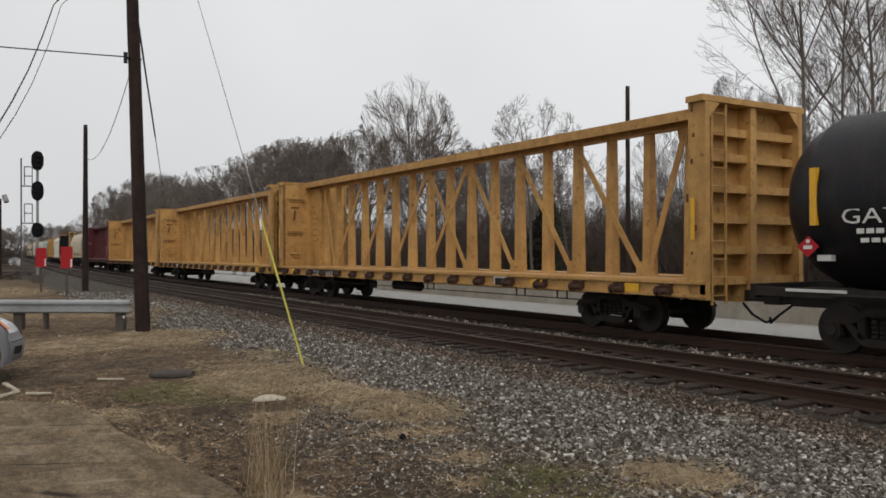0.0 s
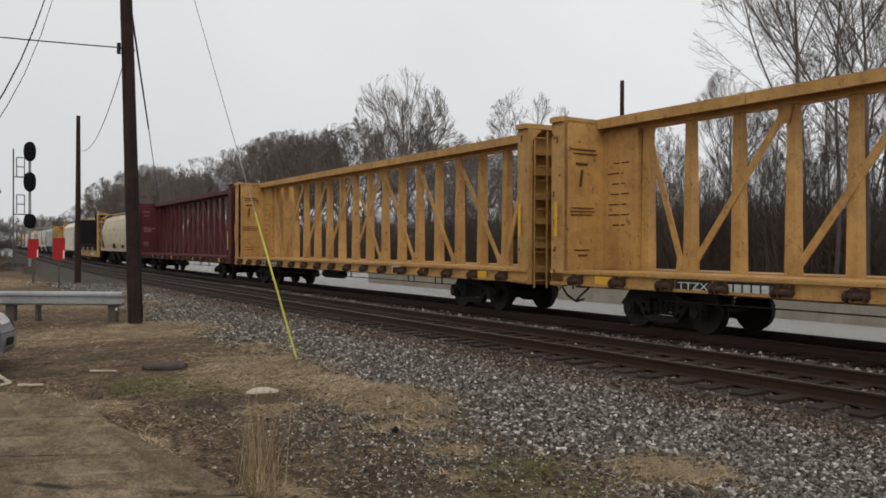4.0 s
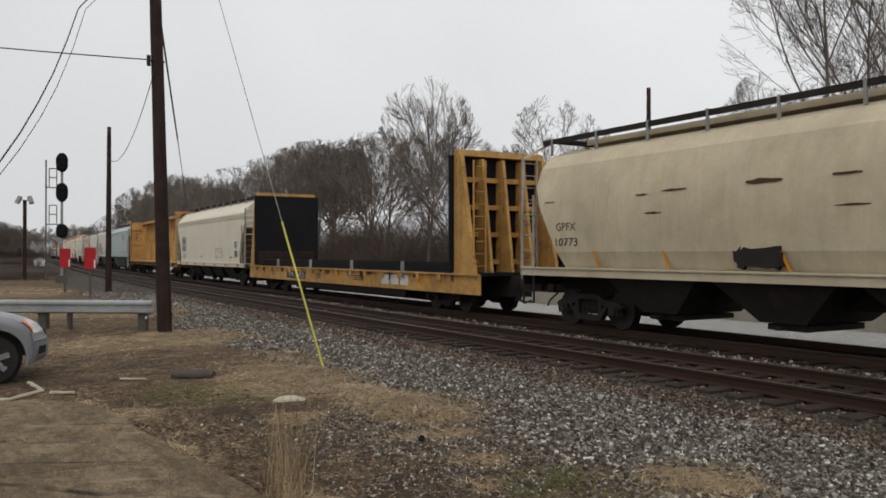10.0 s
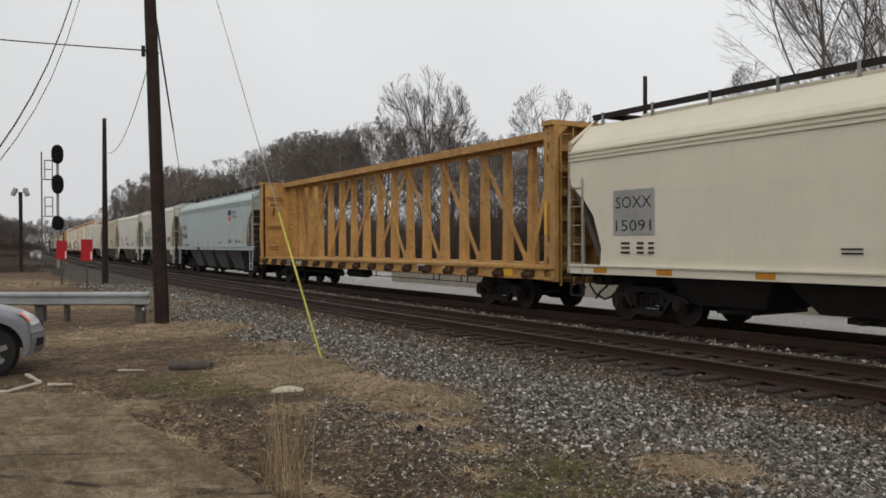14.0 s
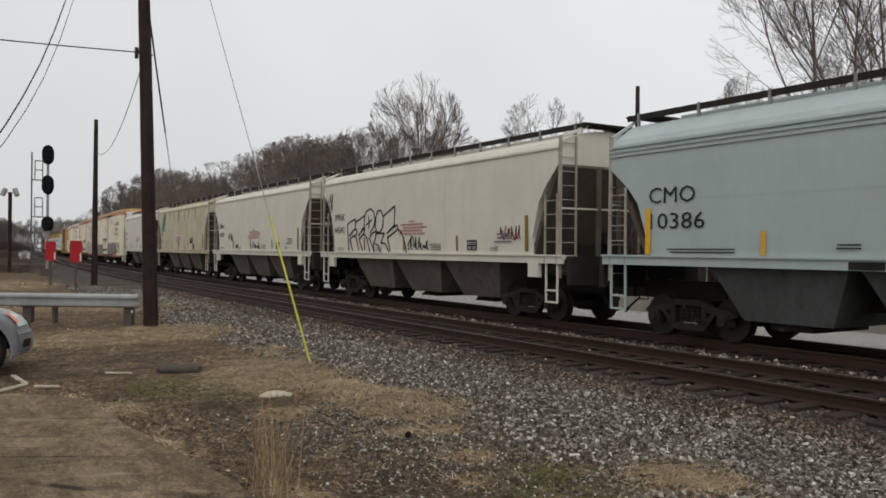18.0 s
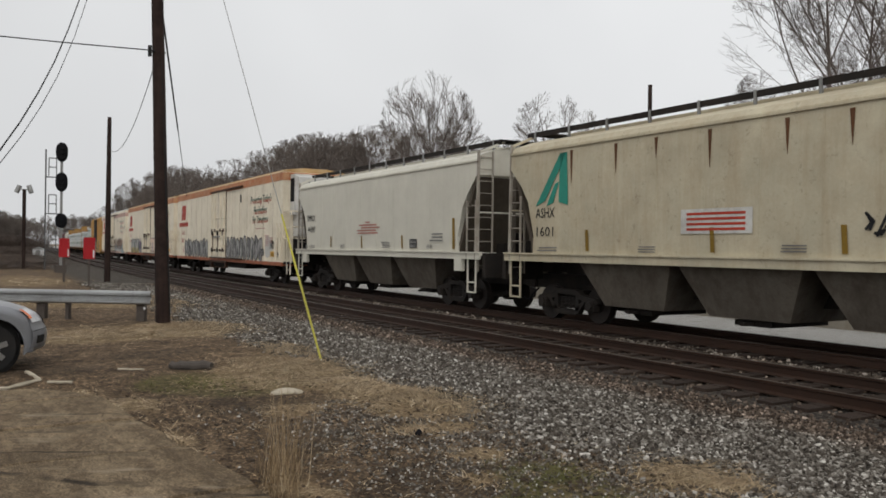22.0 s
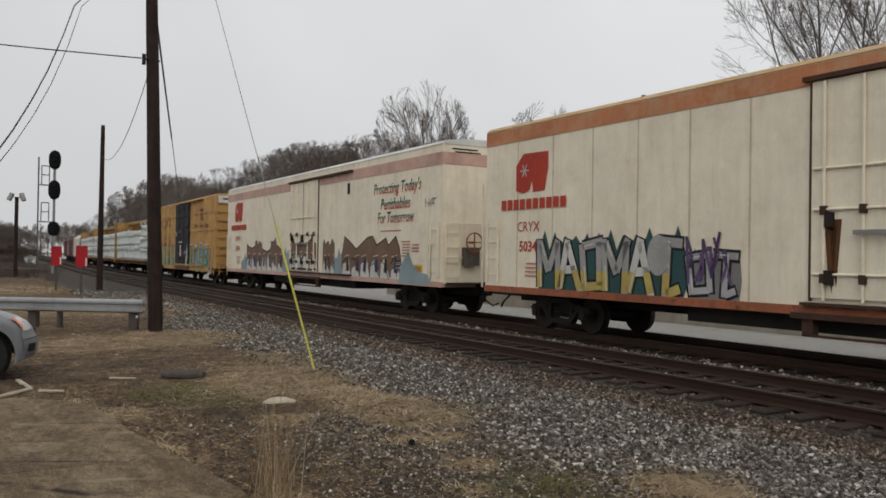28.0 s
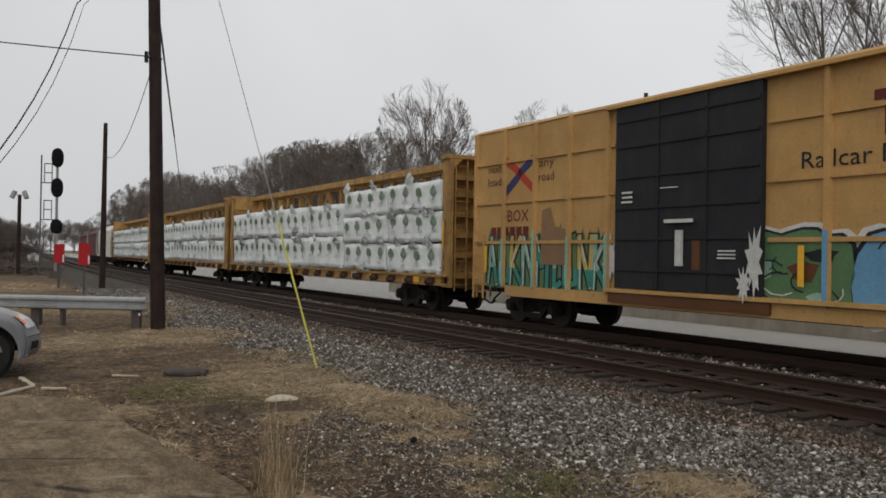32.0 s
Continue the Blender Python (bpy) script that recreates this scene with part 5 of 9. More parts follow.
def data_box(car, x, y0, y1, z0, z1):
    """Black stencil panel with white lines."""
    p = plate(car, x, y0, y1, z0, z1, "letter", "data_panel", "black stencil panel")
    bm = bmesh.new()
    a, b = min(y0, y1), max(y0, y1)
    h, w = z1 - z0, b - a
    for (u0, u1, v0, v1) in ((0.08, 0.46, 0.52, 0.9), (0.54, 0.92, 0.52, 0.9), (0.08, 0.46, 0.1, 0.42), (0.54, 0.92, 0.1, 0.42)):
        for k in range(2):
            box(bm, x - 0.007, x - 0.004, a + w * u0, a + w * u1, z0 + h * (v0 + (v1 - v0) * (0.15 + 0.45 * k)), z0 + h * (v0 + (v1 - v0) * (0.3 + 0.45 * k)))
    part("small_print", bm, "letterwhite", p)


def small_print(car, x, spots, mat="letter"):
    for i, (y0, y1, z0, z1, n) in enumerate(spots):
        stripe_rows(car, x, min(y0, y1), max(y0, y1), z0, z1, n, mat, fill=0.42, seed=i + 3)


def blob(rng, n=18, square=0.6, jag=0.0):
    """Outline of a swollen letter in a unit box."""
    pts = []
    ph = rng.uniform(0, 6)
    for i in range(n):
        a = 2 * math.pi * i / n
        c, s = math.cos(a), math.sin(a)
        k = 0.5 * (abs(c) ** 4 + abs(s) ** 4) ** (-0.25 * square) * (1 + 0.09 * math.sin(3 * a + ph))
        if jag:
            k *= 1 + jag * (0.5 if i % 2 else -0.5) * rng.uniform(0.3, 1.0)
        pts.append((0.5 + c * k, 0.5 + s * k))
    return pts


def piece(car, x, y0, y1, z0, z1, n, fills, line="letter", seed=1, jag=0.0, glow=None, inner="g_white"):
    """A row of sprayed letters that cannot be read: a rim, an outline, a fill and inner lines to each."""
    rng = random.Random(seed)
    w = (y0 - y1) / n
    if glow:
        for i in range(n):
            add_patch(car, blob(rng, 16, 0.7, jag * 0.3), x, y0 - w * (i - 0.06), z0 - 0.04, w * 1.12, (z1 - z0) * 1.06, glow, "graffiti_rim", 0.002)
    for i in range(n):
        o = blob(rng, 18, rng.uniform(0.4, 0.9), jag)
        yy, hh = y0 - w * (i - 0.03), (z1 - z0) * rng.uniform(0.86, 1.0)
        add_patch(car, o, x - 0.003, yy, z0, w * 1.06, hh, line, "graffiti_outline", 0.002)
        f = [(0.5 + (u - 0.5) * 0.86, 0.5 + (v - 0.5) * 0.88) for u, v in o]
        add_patch(car, f, x - 0.006, yy, z0, w * 1.06, hh, fills[i % len(fills)], "graffiti_letter", 0.002)
        k2 = [(0.5 + (u - 0.5) * 0.6, 0.32 + (v - 0.5) * 0.42) for u, v in o]
        add_patch(car, k2, x - 0.009, yy, z0, w * 1.06, hh, fills[(i + 1) % len(fills)], "graffiti_shade", 0.002)
        st = []
        for _ in range(3):
            a = (rng.uniform(0.2, 0.8), rng.uniform(0.1, 0.3))
            b = (a[0] + rng.uniform(-0.15, 0.15), rng.uniform(0.4, 0.6))
            c = (b[0] + rng.uniform(-0.25, 0.25), rng.uniform(0.6, 0.85))
            st.append([a, b, c])
        add_strokes(car, st[:2], x - 0.014, yy, z0, w, hh, line, 0.05)
        add_strokes(car, st[2:], x - 0.014, yy, z0, w, hh, inner, 0.035, "graffiti_highlight")


def scribble(car, x, y0, y1, z0, z1, n, seed, mat="letter", thick=0.03):
    """A quick tag in thin lines."""
    rng = random.Random(seed)
    st = []
    for i in range(n):
        u0, u1 = i / n, (i + 1.2) / n
        pts = [(rng.uniform(u0, u1), rng.uniform(0.0, 0.35))]
        for k in range(4):
            pts.append((rng.uniform(u0, u1), rng.random()))
        st.append(pts)
    add_strokes(car, st, x, y0, z0, y0 - y1, z1 - z0, mat, thick, "tag")


# tank car
tank = CARS[0][0]
add_text(tank, "GATX", -1.505, 6.42, 2.16, 0.36, "letterwhite", width=1.3)
word_bars(tank, -1.462, 6.85, 5.9, 2.0, 2.08, 6, "letterwhite", "small_print")
word_bars(tank, -1.432, 6.8, 6.1, 1.86, 1.93, 4, "letterwhite", "small_print")
bm = bmesh.new()
prism(bm, [(7.7, 1.62), (7.9, 1.8), (7.7, 1.98), (7.5, 1.8)], "x", -1.43, -1.42)
holder = part("placard", bm, "signred", tank, "red diamond hazard placard")
part("placard_holder", boxes((-1.42, -1.2, 7.66, 7.74, 1.7, 1.9)), "underframe", holder)
part("placard_symbol", boxes((-1.436, -1.43, 7.62, 7.78, 1.76, 1.82), (-1.436, -1.43, 7.67, 7.73, 1.86, 1.92)), "letterwhite", holder)
part("data_plate", boxes((-1.33, -1.2, 7.35, 7.6, 1.56, 1.66)), "letterwhite", tank)
strips = boxes((-1.47, -1.45, 7.0, 8.1, 1.04, 1.09))
part("sill_stripe", strips, "letterwhite", tank)

# centerbeam marks
cb = [c for c, m in CARS if c["label"].startswith("yellow centerbeam")]


def sill_marks(car, number, seed):
    rng = random.Random(seed)
    plate(car, -1.512, 7.6, 6.75, 0.86, 1.08, "letter", "dark_patch")
    plate(car, -1.512, 6.6, 5.4, 0.86, 1.08, "letter", "dark_patch")
    add_text(car, "TTZX", -1.519, 7.18, 0.9, 0.2, "letterwhite", width=0.72)
    if number:
        add_text(car, number, -1.519, 6.0, 0.9, 0.2, "letterwhite", width=0.95)
    else:
        word_bars(car, -1.516, 6.45, 5.5, 0.9, 1.04, 5, "letterwhite", "car_number")
    strip_row(car, -1.513, (9.6, -9.4, -6.3), 0.9, 1.07, 0.5, "yellowmark", "yellow_patch")
    plate(car, -1.513, -4.5, -5.1, 0.84, 1.1, "letterwhite", "stencil_frame")
    plate(car, -1.518, -4.55, -5.05, 0.88, 1.06, "underframe", "stencil")
    # stencils on the rear bulkhead's inner face and the panel beside it, as plain bars
    bm = bmesh.new()
    for z, x0, x1, h in ((3.95, -1.3, -0.5, 0.03), (3.86, -1.25, -0.45, 0.025), (2.6, -1.3, -0.55, 0.02), (2.52, -1.3, -0.5, 0.02), (2.44, -1.3, -0.6, 0.02), (1.62, -1.2, -0.7, 0.03), (1.5, -1.1, -0.75, 0.03)):
        box(bm, x0 + rng.uniform(0, 0.1), x1, 10.905, 10.928, z, z + h)
    prism(bm, [(-1.0, 3.1), (-0.93, 3.12), (-0.88, 3.5), (-0.95, 3.5)], "y", 10.905, 10.928)
    box(bm, -1.1, -0.75, 10.905, 10.928, 3.6, 3.66)
    for k in range(7):
        z = 2.2 + k * 0.24
        box(bm, -0.228, -0.222, 10.1 + rng.uniform(0, 0.2), 10.35, z, z + 0.03)
        box(bm, -0.228, -0.222, 10.42, 10.6 + rng.uniform(0, 0.2), z, z + 0.03)
    part("stencil", bm, "rustbrown", car)
    strip_row(car, -1.552, (-11.1, 11.1), 1.95, 2.75, 0.1, "yellowmark")
    bm = bmesh.new()
    for k in range(14):
        y, z = rng.choice((-11.15, -11.05, 11.05, 11.15)) + rng.uniform(-0.08, 0.08), rng.uniform(1.0, 4.5)
        box(bm, -1.553, -1.55, y - 0.03, y + 0.03, z, z + rng.uniform(0.03, 0.18))
    part("chipped_paint", bm, "rustbrown", car)


for i, c in enumerate(cb):
    sill_marks(c, {0: "86516", 2: "86491"}.get(i, ""), i)

# red centerbeam
word_bars(car_red, -1.513, 6.9, 6.2, 0.92, 1.08, 4, "letterwhite")
word_bars(car_red, -1.513, 5.75, 5.1, 0.92, 1.08, 4, "letterwhite")
strip_row(car_red, -1.513, (7.9, 4.3, 0.9, -2.6, -6.1, -9.4), 0.9, 1.06, 0.5, "orangesq", "yellow_patch")
data_box(car_red, -1.513, -7.58, -8.04, 0.84, 1.12)
for k in range(8):
    plate(car_red, -1.552, 11.02, 11.16, 2.62 + k * 0.235, 2.78 + k * 0.235, "letterwhite", "letter_block")
strip_row(car_red, -1.552, (11.1, -11.1), 1.5, 2.4, 0.1, "yellowmark")
bm = bmesh.new()
rg = random.Random(8)
for z in (4.1, 3.8, 3.0, 2.9, 2.8, 2.7, 1.9, 1.8, 1.7):
    for x in (-1.2, 0.2):
        box(bm, x, x + rg.uniform(0.3, 0.8), 10.905, 10.928, z, z + 0.03)
part("stencil", bm, "greyred", car_red)
small_print(car_red, -1.513, ((3.6, 3.0, 0.9, 1.06, 3), (1.9, 1.4, 0.9, 1.06, 2), (-0.6, -1.1, 0.9, 1.06, 2), (-3.8, -4.3, 0.9, 1.06, 3)), "letterwhite")

# cream hopper
strip_row(car_h5, -1.49, (-5.0, -2.0, 0.95, 3.75, 5.85), 1.36, 1.8, 0.07, "orangesq", lean=0.22)
strip_row(car_h5, -1.545, (-8.35,), 1.7, 2.75, 0.13, "yellowmark")
for y, z, w, h in ((-2.9, 1.45, 0.6, 0.3), (1.05, 1.42, 1.15, 0.46)):
    bm = bmesh.new()
    rq = random.Random(int(y * 10))
    prism(bm, [(y + w * (0.5 + 0.5 * math.copysign(abs(math.cos(a * math.pi / 17)) ** 0.5, math.cos(a * math.pi / 17)) * rq.uniform(0.78, 1.08)), z + h * (0.5 + 0.5 * math.copysign(abs(math.sin(a * math.pi / 17)) ** 0.5, math.sin(a * math.pi / 17)) * rq.uniform(0.6, 1.1))) for a in range(34)], "x", -1.515, -1.43)
    part("patched_panel", bm, "underframe", car_h5, "dark patch on the side sheet")
rg = random.Random(44)
for y, z, w, h in ((7.6, 2.95, 0.45, 0.05), (4.5, 2.95, 0.4, 0.05), (3.6, 3.0, 0.75, 0.05), (4.2, 2.55, 0.6, 0.06), (1.5, 2.98, 0.9, 0.12), (-0.1, 3.02, 0.6, 0.06), (-0.2, 2.5, 0.8, 0.05), (-3.4, 2.9, 0.5, 0.06), (-5.2, 2.6, 0.6, 0.05)):
    o = [(0.5 + 0.5 * math.cos(a * math.pi / 7) * rg.uniform(0.75, 1.0), 0.5 + 0.5 * math.sin(a * math.pi / 7) * rg.uniform(0.4, 1.0)) for a in range(14)]
    add_patch(car_h5, o, -1.5 if z > 2.9 else -1.538, y + w / 2, z, w, h, "oldrust", "dent_line", 0.04 if z > 2.9 else 0.004)
add_text(car_h5, "GPFX", -1.54, 7.0, 2.28, 0.27, "letter", width=0.72)
add_text(car_h5, "10773", -1.533, 7.0, 1.92, 0.27, "letter", width=0.8)
plate(car_h5, -1.552, -8.1, -8.22, 1.5, 1.62, "signred", "red_mark")

# bulkhead flat
plate(car_flat, -1.473, 5.15, 2.82, 0.69, 1.0, "letter", "dark_patch")
add_text(car_flat, "TTPX", -1.479, 4.65, 0.74, 0.3, "letterwhite", width=0.8)
add_text(car_flat, "804525", -1.479, 3.45, 0.74, 0.3, "letterwhite", width=1.1)
word_bars(car_flat, -1.473, -4.5, -6.6, 0.72, 1.04, 3, "letterwhite")
small_print(car_flat, -1.473, ((-2.2, -2.8, 0.78, 1.0, 3), (1.6, 1.1, 0.78, 1.0, 4), (7.3, 6.9, 0.78, 1.0, 4)), "underframe")
rg = random.Random(3)
for y in (-9.3, -7.0, -5.2, -3.6, -2.9, -1.7, 0.3, 1.1, 2.2, 5.7, 6.2, 8.4, 9.5):
    w, h = rg.uniform(0.12, 0.42), rg.uniform(0.12, 0.4)
    top = [(y + w * (k / 5 - 0.5), 1.11 - 0.01 * rg.random()) for k in range(6)]
    low = [(y + w * (0.5 - k / 5) * rg.uniform(0.6, 1.0), 1.11 - h * rg.uniform(0.35, 1.0)) for k in range(6)]
    bm = bmesh.new()
    prism(bm, top + low, "x", -1.474, -1.468)
    part("rust_stain", bm, "oldrust", car_flat)
strip_row(car_flat, -1.473, (-7.4, -0.6, 7.9), 0.8, 0.95, 0.5, "orangesq", "yellow_patch")

# pale hopper
add_text(car_h7, "SOXX", -1.532, 6.2, 2.47, 0.36, "letter", width=1.05)
plate(car_h7, -1.526, 6.8, 5.6, 1.9, 2.86, "g_silver", "grey_patch")
add_text(car_h7, "15091", -1.532, 6.2, 1.98, 0.34, "letter", width=1.05)
small_print(car_h7, -1.53, ((6.6, 6.3, 1.5, 1.8, 3), (6.1, 5.9, 1.5, 1.8, 3), (5.8, 5.6, 1.5, 1.8, 3), (-6.25, -6.9, 2.08, 2.42, 4), (1.5, 1.1, 1.52, 1.66, 2), (-5.4, -5.9, 1.5, 1.62, 3)))
strip_row(car_h7, -1.552, (-4.6, -2.2, 0.4, 2.9, 5.3, 7.2), 1.06, 1.18, 0.42, "orangesq", "orange_square")
strip_row(car_h7, -1.552, (-7.1,), 1.05, 1.21, 0.45, "orangesq", "orange_square")
data_box(car_h7, -1.53, -6.42, -6.97, 1.58, 1.89)
add_strokes(car_h7, [[(0, 0.9), (0.12, 0.7), (0.3, 0.8), (0.55, 0.75), (0.8, 0.85), (0.95, 0.6), (0.9, 0.35), (1.0, 0.1), (0.9, 0.2)], [(0.0, 0.9), (0.05, 0.5), (0.1, 0.15), (0.2, 0.1)], [(0.3, 0.45), (0.45, 0.6), (0.6, 0.5), (0.75, 0.55)], [(0.0, 0.05), (0.3, 0.08), (0.25, 0.0)], [(0.55, 0.1), (0.7, 0.05)]], -1.53, -2.2, 1.48, 1.8, 0.7, "g_grey", 0.025, "chalk_drawing")

# blue-grey hopper
add_text(car_h9, "CMO", -1.535, 6.73, 2.72, 0.46, "letter", width=1.2)
add_text(car_h9, "10386", -1.535, 6.65, 2.2, 0.46, "letter", width=1.4)
shield = [(-4.39 - 0.36, 3.62), (-4.39 - 0.3, 3.0), (-4.39, 2.8), (-4.39 + 0.3, 3.0), (-4.39 + 0.36, 3.62), (-4.39, 3.70)]
bm = bmesh.new()
prism(bm, shield, "x", -1.534, -1.528)
sh = part("shield", bm, "letterwhite", car_h9, "white shield with red bars")
part("shield_band", boxes((-1.538, -1.534, -4.70, -4.08, 3.32, 3.6)), "navy", sh)
part("shield_stripe", boxes(*[(-1.538, -1.534, -4.39 + k * 0.11 - 0.03, -4.39 + k * 0.11 + 0.03, 2.98 + abs(k) * 0.03, 3.28) for k in (-2, -1, 0, 1, 2)]), "letterred", sh)
add_text(car_h9, "BUILDING", -1.535, -5.36, 3.38, 0.2, "navy", width=0.8)
add_text(car_h9, "AMERICA", -1.535, -5.36, 3.17, 0.2, "navy", width=0.76)
strip_row(car_h9, -1.535, (-7.0, 7.35), 1.69, 2.62, 0.14, "yellowmark")
strip_row(car_h9, -1.535, (-3.95, -0.9, 1.9, 4.6), 1.69, 2.12, 0.1, "yellowmark")
small_print(car_h9, -1.533, ((-4.1, -4.7, 1.86, 2.04, 3), (-1.9, -2.7, 1.86, 1.95, 1), (3.3, 2.8, 1.8, 1.92, 2), (0.6, 0.2, 1.8, 1.92, 3), (6.9, 5.2, 1.72, 1.84, 2), (-6.0, -6.4, 1.86, 2.0, 3)))
plate(car_h9, -1.533, -5.5, -5.75, 1.86, 2.02, "g_green", "green_mark")
plate(car_h9, -1.552, 3.0, 2.4, 1.47, 1.6, "underframe", "stencil")


# light grey hoppers
def smnx(car, number, ystrips=(-6.05,)):
    add_text(car, "SMNX", -1.53, 5.55, 2.78, 0.36, "letter", width=0.9)
    add_text(car, number, -1.53, 5.5, 2.33, 0.34, "letter", width=0.86)
    bm = bmesh.new()
    for k, (a, b) in enumerate(((0.9, -0.75), (0.95, -0.6), (0.6, -0.9), (0.8, -0.65), (0.25, -0.1))):
        box(bm, -1.532, -1.528, b, a, 2.22 + k * 0.095, 2.27 + k * 0.095)
    part("red_print", bm, "pinkprint", car, "faded red warning print")
    data_box(car, -1.53, -3.12, -3.6, 1.74, 2.02)
    strip_row(car, -1.53, (-5.85,), 1.72, 2.62, 0.13, "olive", "reflective_strip", 0.03)
    strip_row(car, -1.53, (-2.6, 0.55, 3.4), 1.72, 2.15, 0.09, "olive", "reflective_strip", 0.03)
    small_print(car, -1.53, ((6.2, 5.9, 1.7, 1.84, 2), (5.7, 5.1, 1.7, 1.84, 2), (2.6, 2.1, 1.7, 1.86, 3), (-1.0, -1.7, 1.74, 1.96, 4), (-4.2, -4.6, 1.74, 1.86, 3)), "g_grey")
    stripe_rows(car, -1.53, -5.2, -4.4, 1.95, 2.25, 3, "g_grey", fill=0.4)
    plate(car, -1.545, -4.05, -4.35, 1.47, 1.58, "underframe", "stencil")
    box_bm = boxes((-1.57, -1.45, -6.35, -5.95, 1.1, 1.44), (-1.57, -1.45, 5.95, 6.35, 1.1, 1.44))
    part_each("jacking_pad", box_bm, "white", car)


smnx(car_h10, "44341")
smnx(car_h11, "44579")
smnx(car_h13, "44307")
TAG = ([(322, 220), (430, 188), (428, 250), (350, 295)], [(322, 220), (348, 390)], [(350, 295), (400, 262), (445, 255), (455, 270), (440, 290), (400, 297), (360, 312), (395, 385)],
       [(400, 297), (440, 305), (462, 345), (475, 385)], [(430, 212), (550, 172), (545, 240), (470, 295)], [(470, 295), (520, 262), (555, 250), (540, 285), (480, 315), (525, 385)])
TAG2 = ([(550, 172), (570, 148), (620, 135), (660, 152), (678, 200), (665, 240), (620, 280)], [(600, 175), (605, 250)], [(570, 230), (640, 200)],
        [(540, 285), (580, 310), (620, 400)], [(605, 310), (640, 285), (690, 270), (690, 300), (660, 350), (672, 395)], [(605, 310), (640, 345), (672, 395)],
        [(690, 185), (715, 148), (750, 150), (775, 190), (772, 240), (745, 275), (705, 278), (680, 240), (690, 185)])
TAG3 = ([(690, 285), (790, 285), (750, 340), (800, 345), (845, 395)], [(680, 345), (720, 355), (742, 395)], [(772, 185), (905, 130), (900, 240), (820, 285)],
        [(820, 285), (880, 255), (935, 240), (942, 262), (915, 275), (825, 310), (855, 385)], [(942, 262), (985, 290), (1020, 350), (1035, 400)])
for rows in (TAG, TAG2, TAG3):
    add_strokes(car_h10, [[((x - 322) / 718, (405 - y) / 275) for x, y in st] for st in rows], -1.53, 4.85, 1.6, 4.5, 1.55, "letter", 0.05)
scribble(car_h10, -1.53, 0.3, -0.95, 1.72, 2.2, 7, 4, "letter", 0.035)
scribble(car_h10, -1.525, 6.85, 6.2, 3.0, 3.85, 5, 6, "letter", 0.025)
scribble(car_h10, -1.53, -4.7, -5.6, 2.0, 2.4, 6, 9, "maroon", 0.03)
scribble(car_h11, -1.53, 4.27, 3.5, 2.12, 2.55, 4, 12, "letter", 0.04)
scribble(car_h11, -1.53, 0.3, -0.9, 1.7, 2.1, 5, 14, "letter", 0.03)
scribble(car_h11, -1.53, 3.1, 2.6, 1.75, 1.95, 4, 15, "letter", 0.03)

# beige hopper
add_text(car_h12, "ASHX", -1.53, 5.57, 2.52, 0.34, "letter", width=0.74)
add_text(car_h12, "1601", -1.53, 5.57, 2.06, 0.34, "letter", width=0.66)
for o in ([(0.0, 0.0), (0.3, 0.1), (0.95, 1.0), (0.75, 1.0)], [(0.75, 1.0), (0.95, 1.0), (1.0, 0.0), (0.72, 0.06)], [(0.35, 0.0), (0.55, 0.05), (0.72, 0.45), (0.6, 0.42)]):
    add_patch(car_h12, o, -1.528, 5.95, 2.8, 1.25, 1.25, "greenmark", "angular_mark")
plate(car_h12, -1.528, 1.2, -0.5, 2.08, 2.56, "letterwhite", "white_panel")
bm = bmesh.new()
for k in range(4):
    box(bm, -1.536, -1.532, -0.35, 1.05, 2.14 + k * 0.1, 2.19 + k * 0.1)
part("red_print", bm, "letterred", car_h12)
scribble(car_h12, -1.53, -2.6, -3.5, 2.0, 2.48, 5, 21, "letter", 0.045)
data_box(car_h12, -1.53, -3.45, -3.87, 1.68, 1.99)
strip_row(car_h12, -1.53, (-2.3, 0.4, 4.0), 1.72, 2.2, 0.1, "olive", "reflective_strip", 0.03)
strip_row(car_h12, -1.53, (-5.9,), 1.72, 2.62, 0.13, "olive", "reflective_strip", 0.03)
rg = random.Random(33)
for y in (-2.4, -1.2, 0.5, 1.9, 3.1, 4.6, -4.0):
    bm = bmesh.new()
    h = rg.uniform(0.25, 0.8)
    prism(bm, [(y, 4.05 - h), (y + 0.025, 4.06 - h * 0.6), (y + 0.05, 4.08), (y - 0.035, 4.08), (y - 0.02, 4.06 - h * 0.5)], "x", -1.527, -1.515)
    part("rust_streak", bm, "rustbrown", car_h12)
small_print(car_h12, -1.53, ((5.9, 5.1, 1.7, 1.84, 2), (2.4, 1.9, 1.7, 1.86, 3), (-1.0, -1.6, 1.74, 1.9, 3)), "g_grey")


